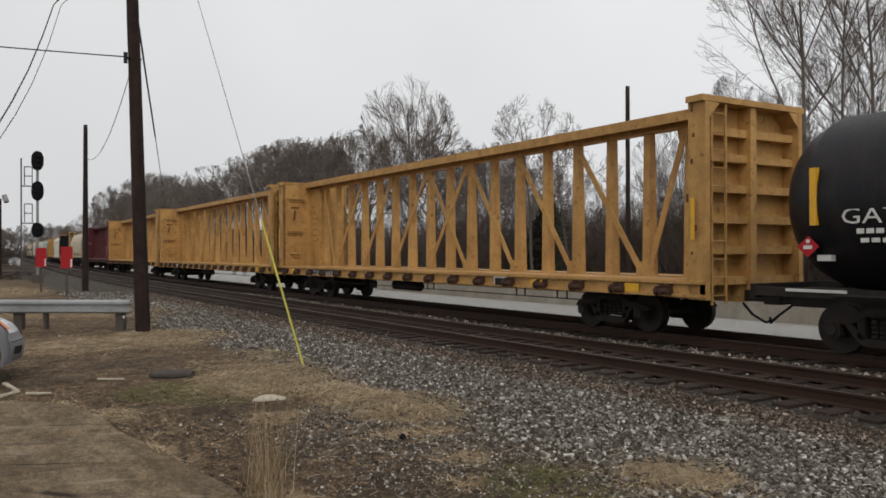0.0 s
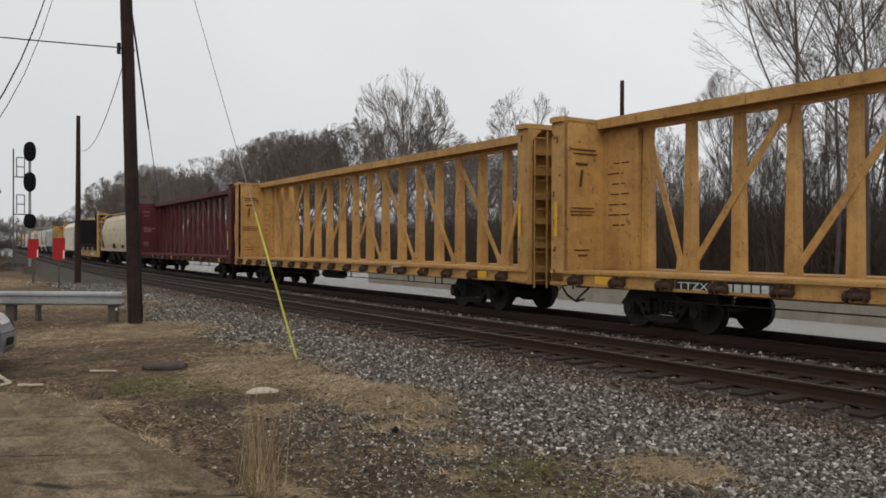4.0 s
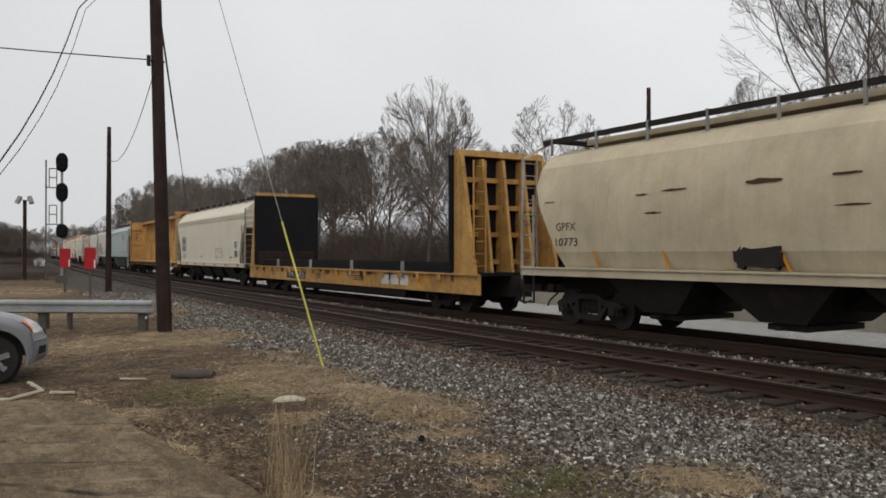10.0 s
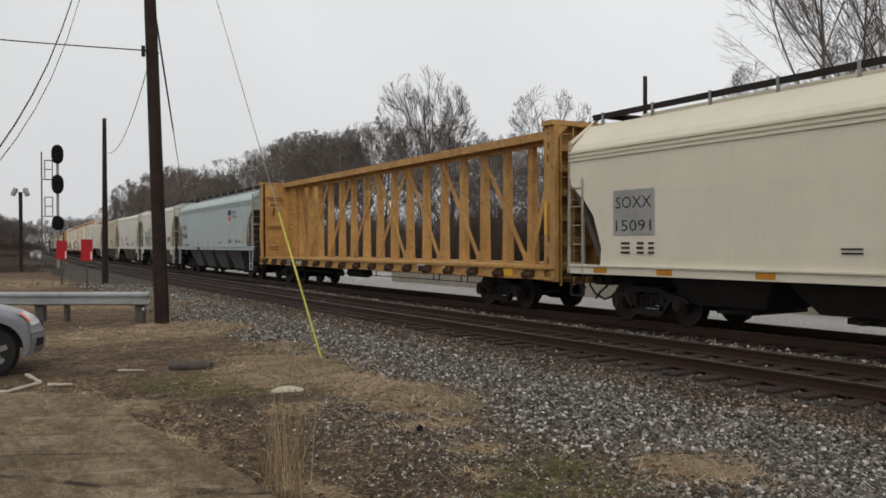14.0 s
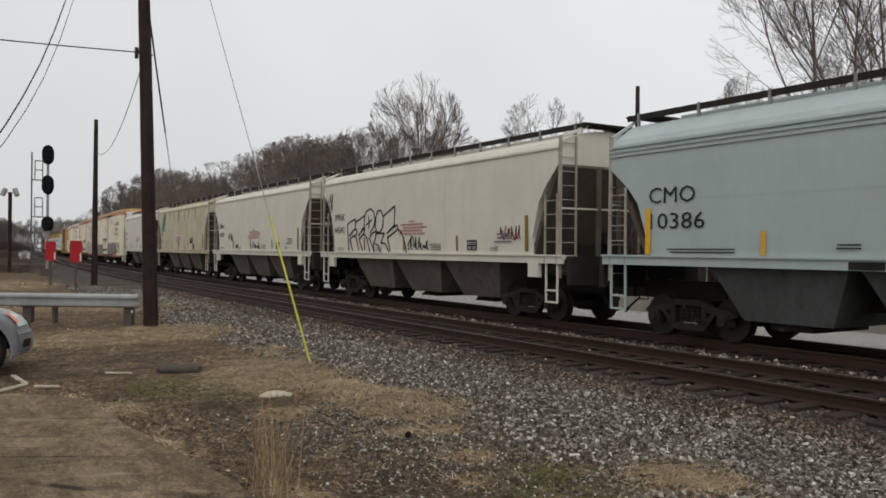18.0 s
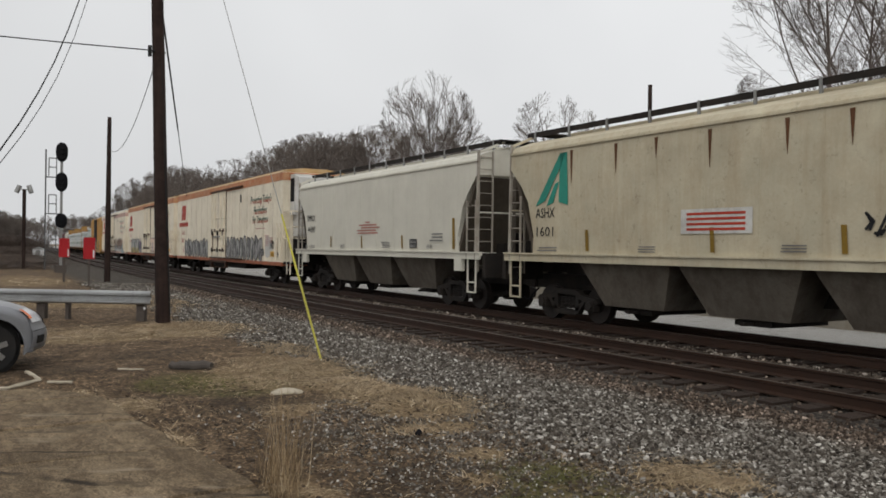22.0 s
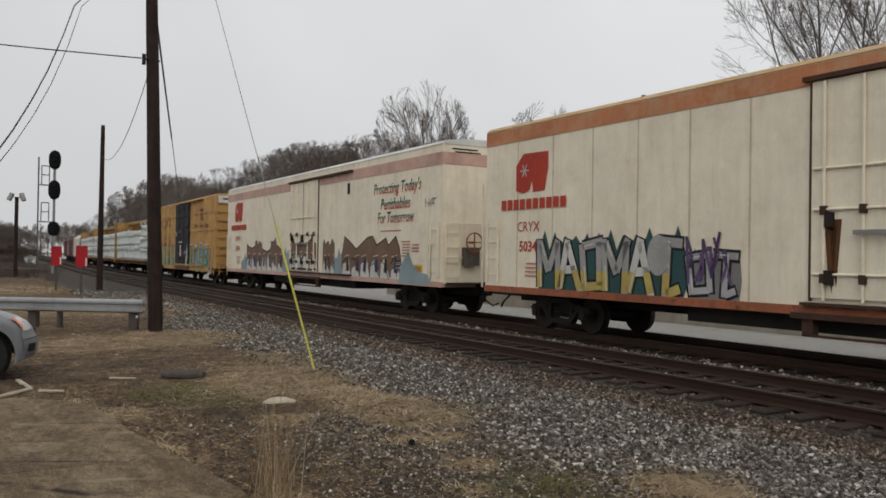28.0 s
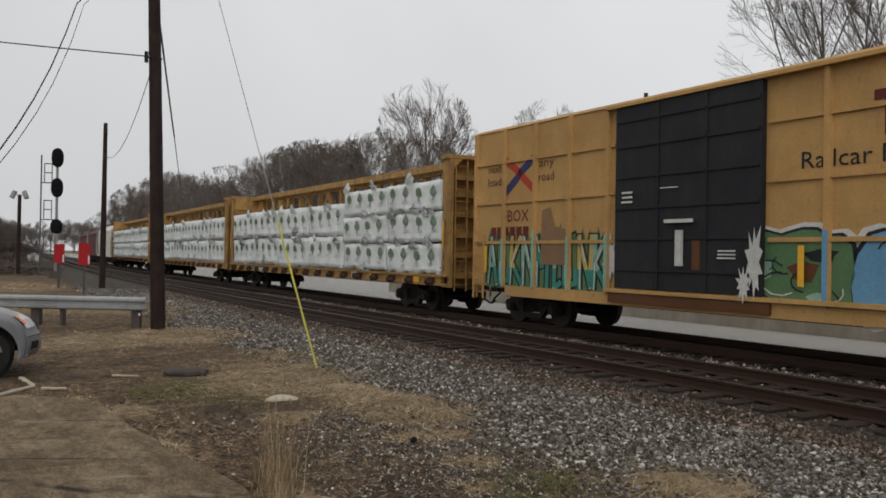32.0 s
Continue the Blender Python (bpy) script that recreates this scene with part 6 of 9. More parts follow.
# refrigerator cars
def reefer_print(car, number, tall=True):
    for words, y, z, w in (("Protecting Today's", -8.28, 3.84, 3.37), ("Perishables", -8.2, 3.31, 2.13), ("For Tomorrow", -8.21, 2.86, 2.6)):
        add_text(car, words, -1.516, y + (0.0 if number == "5743" else 0.33), z, 0.52, "slogan", width=w, shear=0.22, bold=0.006)
    plate(car, -1.513, -7.2, -8.7, 2.58, 2.61, "pinkprint", "red_line")
    bm = bmesh.new()
    prism(bm, [(9.9, 3.45), (9.9, 4.1), (9.6, 4.38), (8.62, 4.36), (8.62, 3.95), (8.75, 3.42), (9.2, 3.40), (9.25, 3.72), (9.35, 3.45), (9.6, 3.38)], "x", -1.516, -1.508)
    lg = part("emblem", bm, "letterred", car, "red block emblem")
    star = bmesh.new()
    for k in range(3):
        a = k * math.pi / 3
        p = Vector((-1.52, 9.55 + 0.17 * math.cos(a), 3.95 + 0.17 * math.sin(a)))
        q = Vector((-1.52, 9.55 - 0.17 * math.cos(a), 3.95 - 0.17 * math.sin(a)))
        bar(star, p, q, 0.004, 0.03)
    part("emblem_star", star, "letterwhite", lg)
    word_bars(car, -1.516, 10.55, 7.9, 2.98, 3.24, 10, "letterred")
    add_text(car, "CRYX", -1.516, 9.38, 2.42, 0.36, "letterred", width=0.9)
    add_text(car, number, -1.516, 9.38, 1.93, 0.36, "letterred", width=0.72, bold=0.008)
    plate(car, -1.516, -9.6, -10.12, 1.26, 1.50, "yellowmark", "yellow_label")
    small_print(car, -1.516, ((-9.66, -10.06, 1.3, 1.46, 3),), "letter")
    small_print(car, -1.514, ((-8.7, -9.3, 1.75, 2.3, 6), (-9.4, -9.9, 1.9, 2.2, 3), (9.6, 8.9, 1.3, 1.7, 4)), "pinkprint")
    plate(car, -1.518, -4.4, -4.6, 4.0, 4.4, "underframe", "vent")
    strip_row(car, -1.515, (-10.55,), 1.2, 2.1, 0.14, "rustbrown", "faded_strip")


for c, num in ((car_r14, "5017"), (car_r15, "5034"), (car_r16, "5743")):
    reefer_print(c, num)
# door gear and rust
for c in (car_r14, car_r15, car_r16):
    for y in (-1.2, 0.0, 1.2):
        for z in (2.45, 1.5):
            part("lock_keeper", boxes((-1.63, -1.55, y - 0.07, y + 0.07, z - 0.12, z + 0.12)), "underframe", c)
    part("door_lever", boxes((-1.66, -1.6, -0.75, -0.1, 2.2, 2.27), (-1.66, -1.6, 0.1, 0.75, 2.2, 2.27)), "steel", c)
    bm = bmesh.new()
    rg = random.Random(5)
    for y in (-1.2, -1.1, 0.0, 0.1, 1.2, 1.12):
        z = rg.uniform(1.9, 2.5)
        prism(bm, [(y - 0.12, z), (y + 0.1, z), (y + 0.05, z - 0.7), (y - 0.03, z - 1.1)], "x", -1.553, -1.551)
    part("rust_stain", bm, "rustbrown", c)
piece(car_r14, -1.512, -1.7, -8.3, 0.98, 2.3, 10, ("g_grey", "g_silver"), seed=3, inner="g_white")
piece(car_r14, -1.512, 8.8, 2.5, 1.0, 2.2, 9, ("g_silver", "g_grey"), seed=4)
add_patch(car_r14, blob(random.Random(7), 18, 0.4), -1.512, -8.7, 1.2, 1.1, 1.0, "g_white", "graffiti_bubble")
scribble(car_r14, -1.518, -9.5, -10.1, 1.6, 2.0, 5, 31)
scribble(car_r14, -1.518, -10.4, -10.8, 1.3, 1.85, 3, 32)
data_box(car_r14, -1.525, -8.12, -8.58, 1.28, 1.62)
# the second one: pale letters with dark outline over a lavender cloud
add_patch(car_r15, [(0, 0.1), (0.04, 0.75), (0.12, 1.0), (0.2, 0.85), (0.27, 1.02), (0.34, 0.86), (0.42, 1.0), (0.5, 1.05), (0.58, 0.95), (0.68, 1.0), (0.78, 0.9), (0.86, 0.7), (0.93, 0.6), (1.0, 0.32), (0.95, 0.12), (0.86, 0.0)], -1.511, -1.9, 1.05, 7.1, 1.4, "g_lavender", "graffiti_cloud", 0.002)


def fat_word(car, words, x, y, z, size, width, fill, line):
    for mat, off, dx in ((line, 0.13, 0.0), (fill, 0.095, 0.004)):
        cu = bpy.data.curves.new("text", "FONT")
        cu.body, cu.size, cu.align_x, cu.offset = words, size, "CENTER", off
        cu.resolution_u = 2
        tmp = bpy.data.objects.new("text", cu)
        scene.collection.objects.link(tmp)
        bpy.context.view_layer.update()
        me = bpy.data.meshes.new_from_object(tmp.evaluated_get(bpy.context.evaluated_depsgraph_get()))
        bpy.data.objects.remove(tmp)
        xs = [v.co.x for v in me.vertices]
        k = width / (max(xs) - min(xs))
        ob = part("graffiti_word", me, mat, car)
        ob.matrix_basis = pose(x - dx, y, z, 90, 0, -90) @ Matrix.Diagonal((k, 1, 1, 1))


fat_word(car_r15, "TRUTH", -1.516, -4.75, 1.12, 1.5, 6.3, "g_pink", "maroon")
add_strokes(car_r15, [[(0.02, 0.2), (0.98, 0.14)], [(0.1, 0.5), (0.2, 0.48)], [(0.7, 0.9), (0.98, 0.9)]], -1.526, -1.9, 1.0, 5.9, 1.1, "g_brown", 0.03)
plate(car_r15, -1.53, -6.2, -6.6, 1.3, 2.05, "g_grey", "grey_patch")
data_box(car_r15, -1.53, -7.6, -8.05, 1.28, 1.6)
GLYPHS = (((0, 0, 0.05, 1), (0.05, 1, 0.9, 0.05), (0.9, 0.05, 1, 1)), ((0, 0, 0.45, 1), (0.45, 1, 1, 0), (0.2, 0.4, 0.8, 0.42)), ((0, 0, 0.1, 1), (0.1, 0.5, 0.9, 1), (0.1, 0.5, 1, 0)),
          ((0, 0, 0, 1), (0, 1, 0.5, 0.4), (0.5, 0.4, 1, 1), (1, 1, 1, 0)), ((0.1, 0.05, 0, 0.9), (0, 0.9, 0.9, 1), (0.9, 1, 0.95, 0.1), (0.95, 0.1, 0.1, 0.05)), ((0, 1, 1, 0.95), (0.5, 1, 0.45, 0), (0.45, 0, 0.9, 0.1)))


def wild_letters(car, x, y0, y1, z0, z1, order, fills, low, back, seed, line="letter", stroke=0.24):
    """Sprayed letters of crossing thick strokes: a spiked cloud behind, black outlines, a fill and another colour at the feet."""
    rg = random.Random(seed)
    w, h = (y0 - y1) / len(order), z1 - z0
    spikes = []
    for k in range(len(order) * 4 + 1):
        spikes.append((k / (len(order) * 4.0), (1.12 if k % 2 else 0.86) + rg.uniform(-0.08, 0.08)))
    add_patch(car, spikes + [(1.03, 0.4), (0.99, -0.02), (0.5, -0.05), (0.0, -0.02), (-0.03, 0.4)], x, y0, z0, y0 - y1, h, back, "graffiti_cloud", 0.002)
    for i, g in enumerate(order):
        yy = y0 - w * (i + 0.02)
        rows = [((a + rg.uniform(-0.08, 0.08)) * 0.86, b, (c + rg.uniform(-0.08, 0.08)) * 0.86, d) for a, b, c, d in GLYPHS[g]]
        add_strokes(car, [[(a, b), (c, d)] for a, b, c, d in rows], x - 0.004, yy, z0 + 0.06, w, h * 0.9, line, stroke + 0.11, "graffiti_outline")
        add_strokes(car, [[(a, b), (c, d)] for a, b, c, d in rows], x - 0.008, yy, z0 + 0.06, w, h * 0.9, fills[i % len(fills)], stroke, "graffiti_letter")
        feet = []
        for a, b, c, d in rows:
            if b > d:
                a, b, c, d = c, d, a, b
            if b < 0.3:
                k = min(1.0, (0.34 - b) / max(0.05, d - b))
                feet.append([(a, b), (a + (c - a) * k, b + (d - b) * k)])
        if feet:
            add_strokes(car, feet, x - 0.012, yy, z0 + 0.06, w, h * 0.9, low, stroke, "graffiti_base")
        add_strokes(car, [[(a + 0.06, b), ((a + c) / 2 + 0.06, (b + d) / 2)] for a, b, c, d in rows[:2]], x - 0.016, yy, z0 + 0.06, w, h * 0.9, "g_white", 0.03, "graffiti_highlight")


wild_letters(car_r15, -1.512, 8.9, 4.3, 1.0, 2.2, (3, 1, 4, 3, 1, 5), ("g_silver", "g_white", "g_silver"), "g_yellow", "darkteal", 8, stroke=0.19)
wild_letters(car_r15, -1.512, 4.2, 3.0, 1.05, 1.9, (4, 5), ("g_silver",), "g_lavender", "g_grey", 9, stroke=0.13)
bm = bmesh.new()
prism(bm, [(5.0 + 0.3 * math.cos(a * math.pi / 9), 1.85 + 0.42 * math.sin(a * math.pi / 9)) for a in range(18)], "x", -1.533, -1.529)
part("painted_oval", bm, "g_silver", car_r15)
scribble(car_r15, -1.528, 4.3, 3.2, 1.2, 2.3, 5, 41, "g_purple", 0.06)
# the third one: brown spiky letters with white below
def spiky_word(car, x, y, z, w, h, tops, seed):
    """Brown letters run together: a peaked top edge, pale feet, dark blue gaps and thin black lines."""
    rg = random.Random(seed)
    under = [(1.0, 0.25), (0.99, 0.08), (0.5, 0.02), (0.02, 0.1), (0.0, 0.3)]
    add_patch(car, [(u, v + 0.02) for u, v in tops] + under, x, y, z, w, h, "letter", "graffiti_outline", 0.002)
    add_patch(car, [(0.5 + (u - 0.5) * 0.99, v - 0.015) for u, v in tops] + under, x - 0.003, y, z, w, h, "g_brown", "graffiti_word", 0.002)
    n = max(3, round(w * 1.3))
    for i in range(n):
        u = (i + 0.1) / n
        k = 0.9 / n
        q = [rg.uniform(0.2, 0.5) for _ in range(3)]
        add_patch(car, [(u, 0.0), (u + k * 0.1, q[0]), (u + k * 0.45, q[1]), (u + k * 0.6, 0.15), (u + k * 0.8, q[2]), (u + k * 1.05, 0.04)], x - 0.006, y, z, w, h, "g_white", "graffiti_base", 0.002)
        m = u + k * rg.uniform(0.3, 0.7)
        add_patch(car, [(m, 0.18), (m + k * 0.12, 0.5), (m + k * 0.3, 0.46), (m + k * 0.34, 0.16)], x - 0.009, y, z, w, h, rg.choice(("navy", "letter", "g_paleblue", "navy")), "graffiti_gap", 0.002)
        add_strokes(car, [[(u, rg.uniform(0.3, 0.6)), (u + k * 0.5, rg.uniform(0.35, 0.6)), (u + k * rg.uniform(0.6, 1.2), rg.uniform(0.0, 0.25))]], x - 0.014, y, z, w, h, "letter", 0.03)
        add_strokes(car, [[(m - k * 0.2, 0.52), (m + k * 0.35, 0.56)]], x - 0.014, y, z, w, h, "g_pink", 0.03, "graffiti_highlight")


for y, z, w, h, c in ((8.7, 0.9, 1.2, 0.9, "g_paleblue"), (2.75, 0.9, 1.1, 1.2, "g_paleblue"), (-3.2, 0.95, 0.95, 1.1, "g_paleblue")):
    add_patch(car_r16, [(0, 0), (0.02, 0.5), (0.2, 0.7), (0.3, 0.6), (0.5, 1.0), (0.65, 0.75), (0.85, 0.9), (1, 0.5), (1, 0)], -1.510, y, z, w, h, c, "graffiti_cloud", 0.002)
TOP1 = [(0, 0.84), (0.075, 0.75), (0.17, 0.71), (0.25, 0.78), (0.25, 0.88), (0.3, 0.95), (0.34, 0.78), (0.365, 0.92), (0.445, 0.84), (0.455, 0.69), (0.57, 0.61), (0.635, 0.63), (0.69, 0.74), (0.69, 0.9), (0.75, 0.88), (0.815, 1.0), (0.835, 0.8), (0.935, 0.69), (0.975, 0.74), (1.0, 0.53)]
TOP4 = [(0.0, 0.5), (0.05, 1.0), (0.17, 0.85), (0.27, 0.69), (0.47, 0.96), (0.56, 0.98), (0.62, 0.78), (0.77, 0.93), (0.81, 0.77), (0.92, 0.97), (0.98, 0.7), (1.0, 0.45)]
TOP2 = [(0.0, 0.8), (0.1, 0.95), (0.25, 0.8), (0.45, 0.9), (0.6, 0.75), (0.8, 0.95), (1.0, 0.8)]
spiky_word(car_r16, -1.514, 7.8, 0.95, 5.3, 1.55, TOP1, 12)
spiky_word(car_r16, -1.514, -3.95, 0.95, 4.75, 1.5, TOP4, 11)
spiky_word(car_r16, -1.514, -2.1, 0.95, 1.15, 1.5, TOP2, 13)
spiky_word(car_r16, -1.556, 1.5, 1.2, 3.0, 1.25, TOP2, 14)
add_patch(car_r16, [(0, 0), (0, 1), (1, 0.9), (1, 0)], -1.548, 1.5, 1.15, 3.0, 0.85, "underframe", "dark_smear", 0.003)
add_patch(car_r16, [(0, 0), (0.05, 0.5), (0.3, 0.95), (0.45, 0.6), (0.7, 0.35), (1, 0.3), (1, 0)], -1.536, -8.6, 0.9, 2.0, 1.05, "g_paleblue", "graffiti_cloud", 0.003)
data_box(car_r16, -1.53, -8.35, -8.75, 1.3, 1.62)
scribble(car_r16, -1.518, -10.2, -10.9, 3.2, 3.6, 3, 51, "g_grey", 0.02)
# white roof edge and pale band on the third, stencils on its front end
for c in (car_r14, car_r15, car_r16):
    bm = bmesh.new()
    for k, (x0, x1) in enumerate(((-1.1, -0.2), (-1.2, -0.3), (0.2, 0.9))):
        box(bm, x0, x1, -11.27, -11.263, 4.86 + (k % 2) * 0.09, 4.90 + (k % 2) * 0.09)
    part("end_stencil", bm, "letter", c)


# refrigeration unit on the leading end of the first one
def cooling_unit(car):
    y = -11.25
    bm = boxes((-1.15, 1.15, y - 0.72, y, 3.15, 4.98))
    bmesh.ops.bevel(bm, geom=[e for e in bm.edges if abs(e.verts[0].co.y - e.verts[1].co.y) < 0.01 and min(e.verts[0].co.y, e.verts[1].co.y) < y - 0.5], offset=0.14, segments=3, affect="EDGES")
    u = part("refrigeration_unit", bm, "roofwhite", car, "white refrigeration unit with black side grille")
    part("grille", boxes((-1.17, -1.15, y - 0.56, y - 0.08, 3.75, 4.8)), "black", u)
    part("badge", boxes((-0.55, 0.6, y - 0.732, y - 0.72, 4.55, 4.62), (-0.1, 0.15, y - 0.732, y - 0.72, 4.1, 4.35), (-0.55, 0.75, y - 0.732, y - 0.72, 3.9, 3.97)), "letter", u)
    part("unit_base", boxes((-1.0, 1.0, y - 0.7, y, 2.2, 3.15)), "roofwhite", u)
    part("engine_box", boxes((-1.0, 1.0, y - 0.65, y - 0.02, 1.05, 2.15)), "black", u)
    p = part("end_platform", boxes((-1.45, 1.45, y - 1.0, y, 0.95, 1.05)), "underframe", car)
    bm = bmesh.new()
    for x in (-1.42, -0.5, 0.5, 1.42):
        bar(bm, (x, y - 0.98, 1.0), (x, y - 0.98, 3.3), 0.05, 0.05)
    for z in (2.1, 2.6, 3.3):
        bar(bm, (-1.42, y - 0.98, z), (1.42, y - 0.98, z), 0.045, 0.045)
        bar(bm, (-1.42, y - 0.98, z), (-1.42, y, z), 0.045, 0.045)
    part("guard_frame", bm, "reefer", car)
    ladder(car, -1.44, y - 0.95, y - 0.5, 0.5, 2.1, 4, "reefer")


cooling_unit(car_r14)

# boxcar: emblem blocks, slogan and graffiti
for k, (a, b) in enumerate(((-3.4, -3.95), (-4.05, -4.55))):
    plate(car_b17, -1.512, a, b, 4.28, 4.44, "maroon", "emblem_block")
    plate(car_b17, -1.512, (a + b) / 2 + 0.1, (a + b) / 2 - 0.1, 3.72, 4.28, "maroon", "emblem_block")
for p, q in (((-4.65, 3.72), (-5.15, 4.42)), ((-4.65, 4.42), (-5.15, 3.72))):
    bm = bmesh.new()
    bar(bm, (-1.511, p[0], p[1]), (-1.511, q[0], q[1]), 0.006, 0.2)
    part("emblem_block", bm, "maroon", car_b17)
add_text(car_b17, "Railcar Pooling Experts", -1.512, -4.3, 3.3, 0.42, "letter", width=4.35)
for (y0, z0), (y1, z1), mt in (((6.55, 3.4), (5.9, 3.85), "navy"), ((6.55, 4.25), (5.9, 3.85), "letterred"), ((5.3, 3.4), (5.95, 3.85), "letterred"), ((5.3, 4.25), (5.95, 3.85), "navy")):
    bm = bmesh.new()
    bar(bm, (-1.511, y0, z0), (-1.511, y1, z1), 0.006, 0.2)
    part("cross_emblem", bm, mt, car_b17, "blue and red cross emblem")
for words, y, z in (("next", 7.05, 3.95), ("load", 7.05, 3.6), ("any", 4.85, 3.95), ("road", 4.85, 3.6)):
    add_text(car_b17, words, -1.512, y, z, 0.32, "rustbrown", width=0.6)
add_text(car_b17, "FBOX", -1.512, 6.1, 2.64, 0.42, "maroon", width=1.1)
word_bars(car_b17, -1.512, 7.2, 5.5, 2.2, 2.5, 6, "maroon", "car_number")
def cloud_word(car, x, y, z, w, h, fill, shade, seed, rim="g_white"):
    """A swollen sprayed letter: pale rim, black outline, fill, darker dents and looping lines."""
    rg = random.Random(seed)
    bumps = [(0.0, 0.1), (-0.04, 0.45), (0.03, 0.72), (0.1, 0.92), (0.22, 1.0), (0.34, 0.93), (0.42, 0.96), (0.55, 1.02), (0.68, 0.97), (0.77, 0.9), (0.88, 0.95), (0.98, 0.8), (1.03, 0.5), (0.97, 0.3), (1.0, 0.05), (0.7, -0.03), (0.45, 0.03), (0.2, -0.04)]
    bumps = [(u + rg.uniform(-0.02, 0.02), v + rg.uniform(-0.03, 0.03)) for u, v in bumps]
    for k, (s, mt, nm) in enumerate(((1.1, rim, "graffiti_rim"), (1.0, "letter", "graffiti_outline"), (0.93, fill, "graffiti_letter"))):
        add_patch(car, [(0.5 + (u - 0.5) * s, 0.5 + (v - 0.5) * s) for u, v in bumps], x - 0.003 * k, y, z, w, h, mt, nm, 0.002)
    for k in range(6):
        u, v, a, b = rg.uniform(0.02, 0.68), rg.uniform(0.05, 0.6), rg.uniform(0.16, 0.32), rg.uniform(0.12, 0.3)
        add_patch(car, [(u + p * a, v + q * b) for p, q in blob(rg, 11, 0.3, 0.35)], x - 0.010 - 0.0005 * k, y, z, w, h, shade[k % len(shade)], "graffiti_shade", 0.0015)
    st = []
    for k in range(7):
        u, v, r, a0 = rg.uniform(0.1, 0.9), rg.uniform(0.15, 0.85), rg.uniform(0.07, 0.2), rg.uniform(0, 6)
        st.append([(min(0.97, max(0.03, u + r * math.cos(a0 + q * 0.55))), min(0.95, max(0.04, v + r * math.sin(a0 + q * 0.55)))) for q in range(6)])
    add_strokes(car, st[:5], x - 0.016, y, z, w, h, "letter", 0.025)
    add_strokes(car, st[5:], x - 0.016, y, z, w, h, "g_white", 0.02, "graffiti_highlight")


cloud_word(car_b17, -1.506, -0.95, 0.82, 2.2, 1.5, "g_green", ("g_mint", "letter", "g_mint", "g_green", "rustbrown"), 3)
cloud_word(car_b17, -1.506, -3.05, 0.8, 2.3, 1.5, "g_blue", ("g_mint", "g_blue", "navy", "g_teal", "g_blue"), 4)
cloud_word(car_b17, -1.506, -5.2, 0.8, 1.6, 1.45, "g_teal", ("g_mint", "g_green", "g_blue"), 5)
wild_letters(car_b17, -1.506, 7.35, 2.55, 0.95, 2.3, (1, 4, 2, 0, 3, 5, 4, 0, 2), ("g_mint", "g_green", "g_yellow", "g_mint", "g_teal"), "g_teal", "g_green", 61, stroke=0.13)
add_patch(car_b17, [(0, 0.1), (0.02, 0.95), (0.3, 1.0), (0.45, 0.7), (1.0, 0.62), (0.98, 0.1)], -1.527, 5.0, 1.4, 1.1, 1.55, "rustybare", "scraped_panel", 0.002)
rg = random.Random(19)
for i in range(13):
    y = -7.95 + 0.06 + i * (15.9 - 0.12) / 12
    if -6.4 < y < -1.4 or 2.5 < y < 6.6:
        plate(car_b17, -1.593, y - 0.05, y + 0.05, 0.98, rg.uniform(2.1, 2.4), "g_mint" if y > 0 else ("g_teal" if y < -3.6 else "g_green" if y > -2.4 else "g_blue"), "sprayed_post", "")
for k, (y, z, w, h) in enumerate(((-1.15, 1.2, 0.3, 1.0), (2.75, 1.3, 0.45, 0.9), (-0.95, 1.05, 0.25, 0.5))):
    add_patch(car_b17, blob(random.Random(70 + k), 20, 0.2, 0.9), -1.655 if y < 2 else -1.53, y, z, w, h, "g_white", "paint_splash", 0.002)
data_box(car_b17, -1.512, -5.15, -5.6, 1.5, 1.85)
plate(car_b17, -1.512, 4.1, 3.5, 1.5, 2.0, "rustbrown", "rusty_panel")
strip_row(car_b17, -1.6, (-2.2, -4.2, 7.3), 1.3, 2.0, 0.12, "yellowmark")
plate(car_b17, -1.625, 0.15, -0.05, 1.5, 2.1, "rustbrown", "rust_mark")
small_print(car_b17, -1.655, ((2.1, 1.75, 2.9, 3.2, 3), (1.0, 0.5, 3.15, 3.2, 1), (-0.4, -0.9, 1.75, 1.95, 3)), "letterwhite")
part("door_handle", boxes((-1.72, -1.65, 0.35, 0.5, 1.6, 2.3), (-1.72, -1.65, 0.1, 0.8, 2.45, 2.52)), "letterwhite", car_b17)
part("door_sill", boxes((-1.62, -1.5, -1.6, 2.5, 0.78, 0.98)), "rustbrown", car_b17)
part("end_panel", boxes((-1.45, 1.45, -8.06, -8.03, 4.62, 5.03)), "roofwhite", car_b17)
part("end_stencil", boxes((-1.2, -0.3, -8.07, -8.06, 4.8, 4.88), (0.3, 1.2, -8.07, -8.06, 4.72, 4.84)), "letter", car_b17)


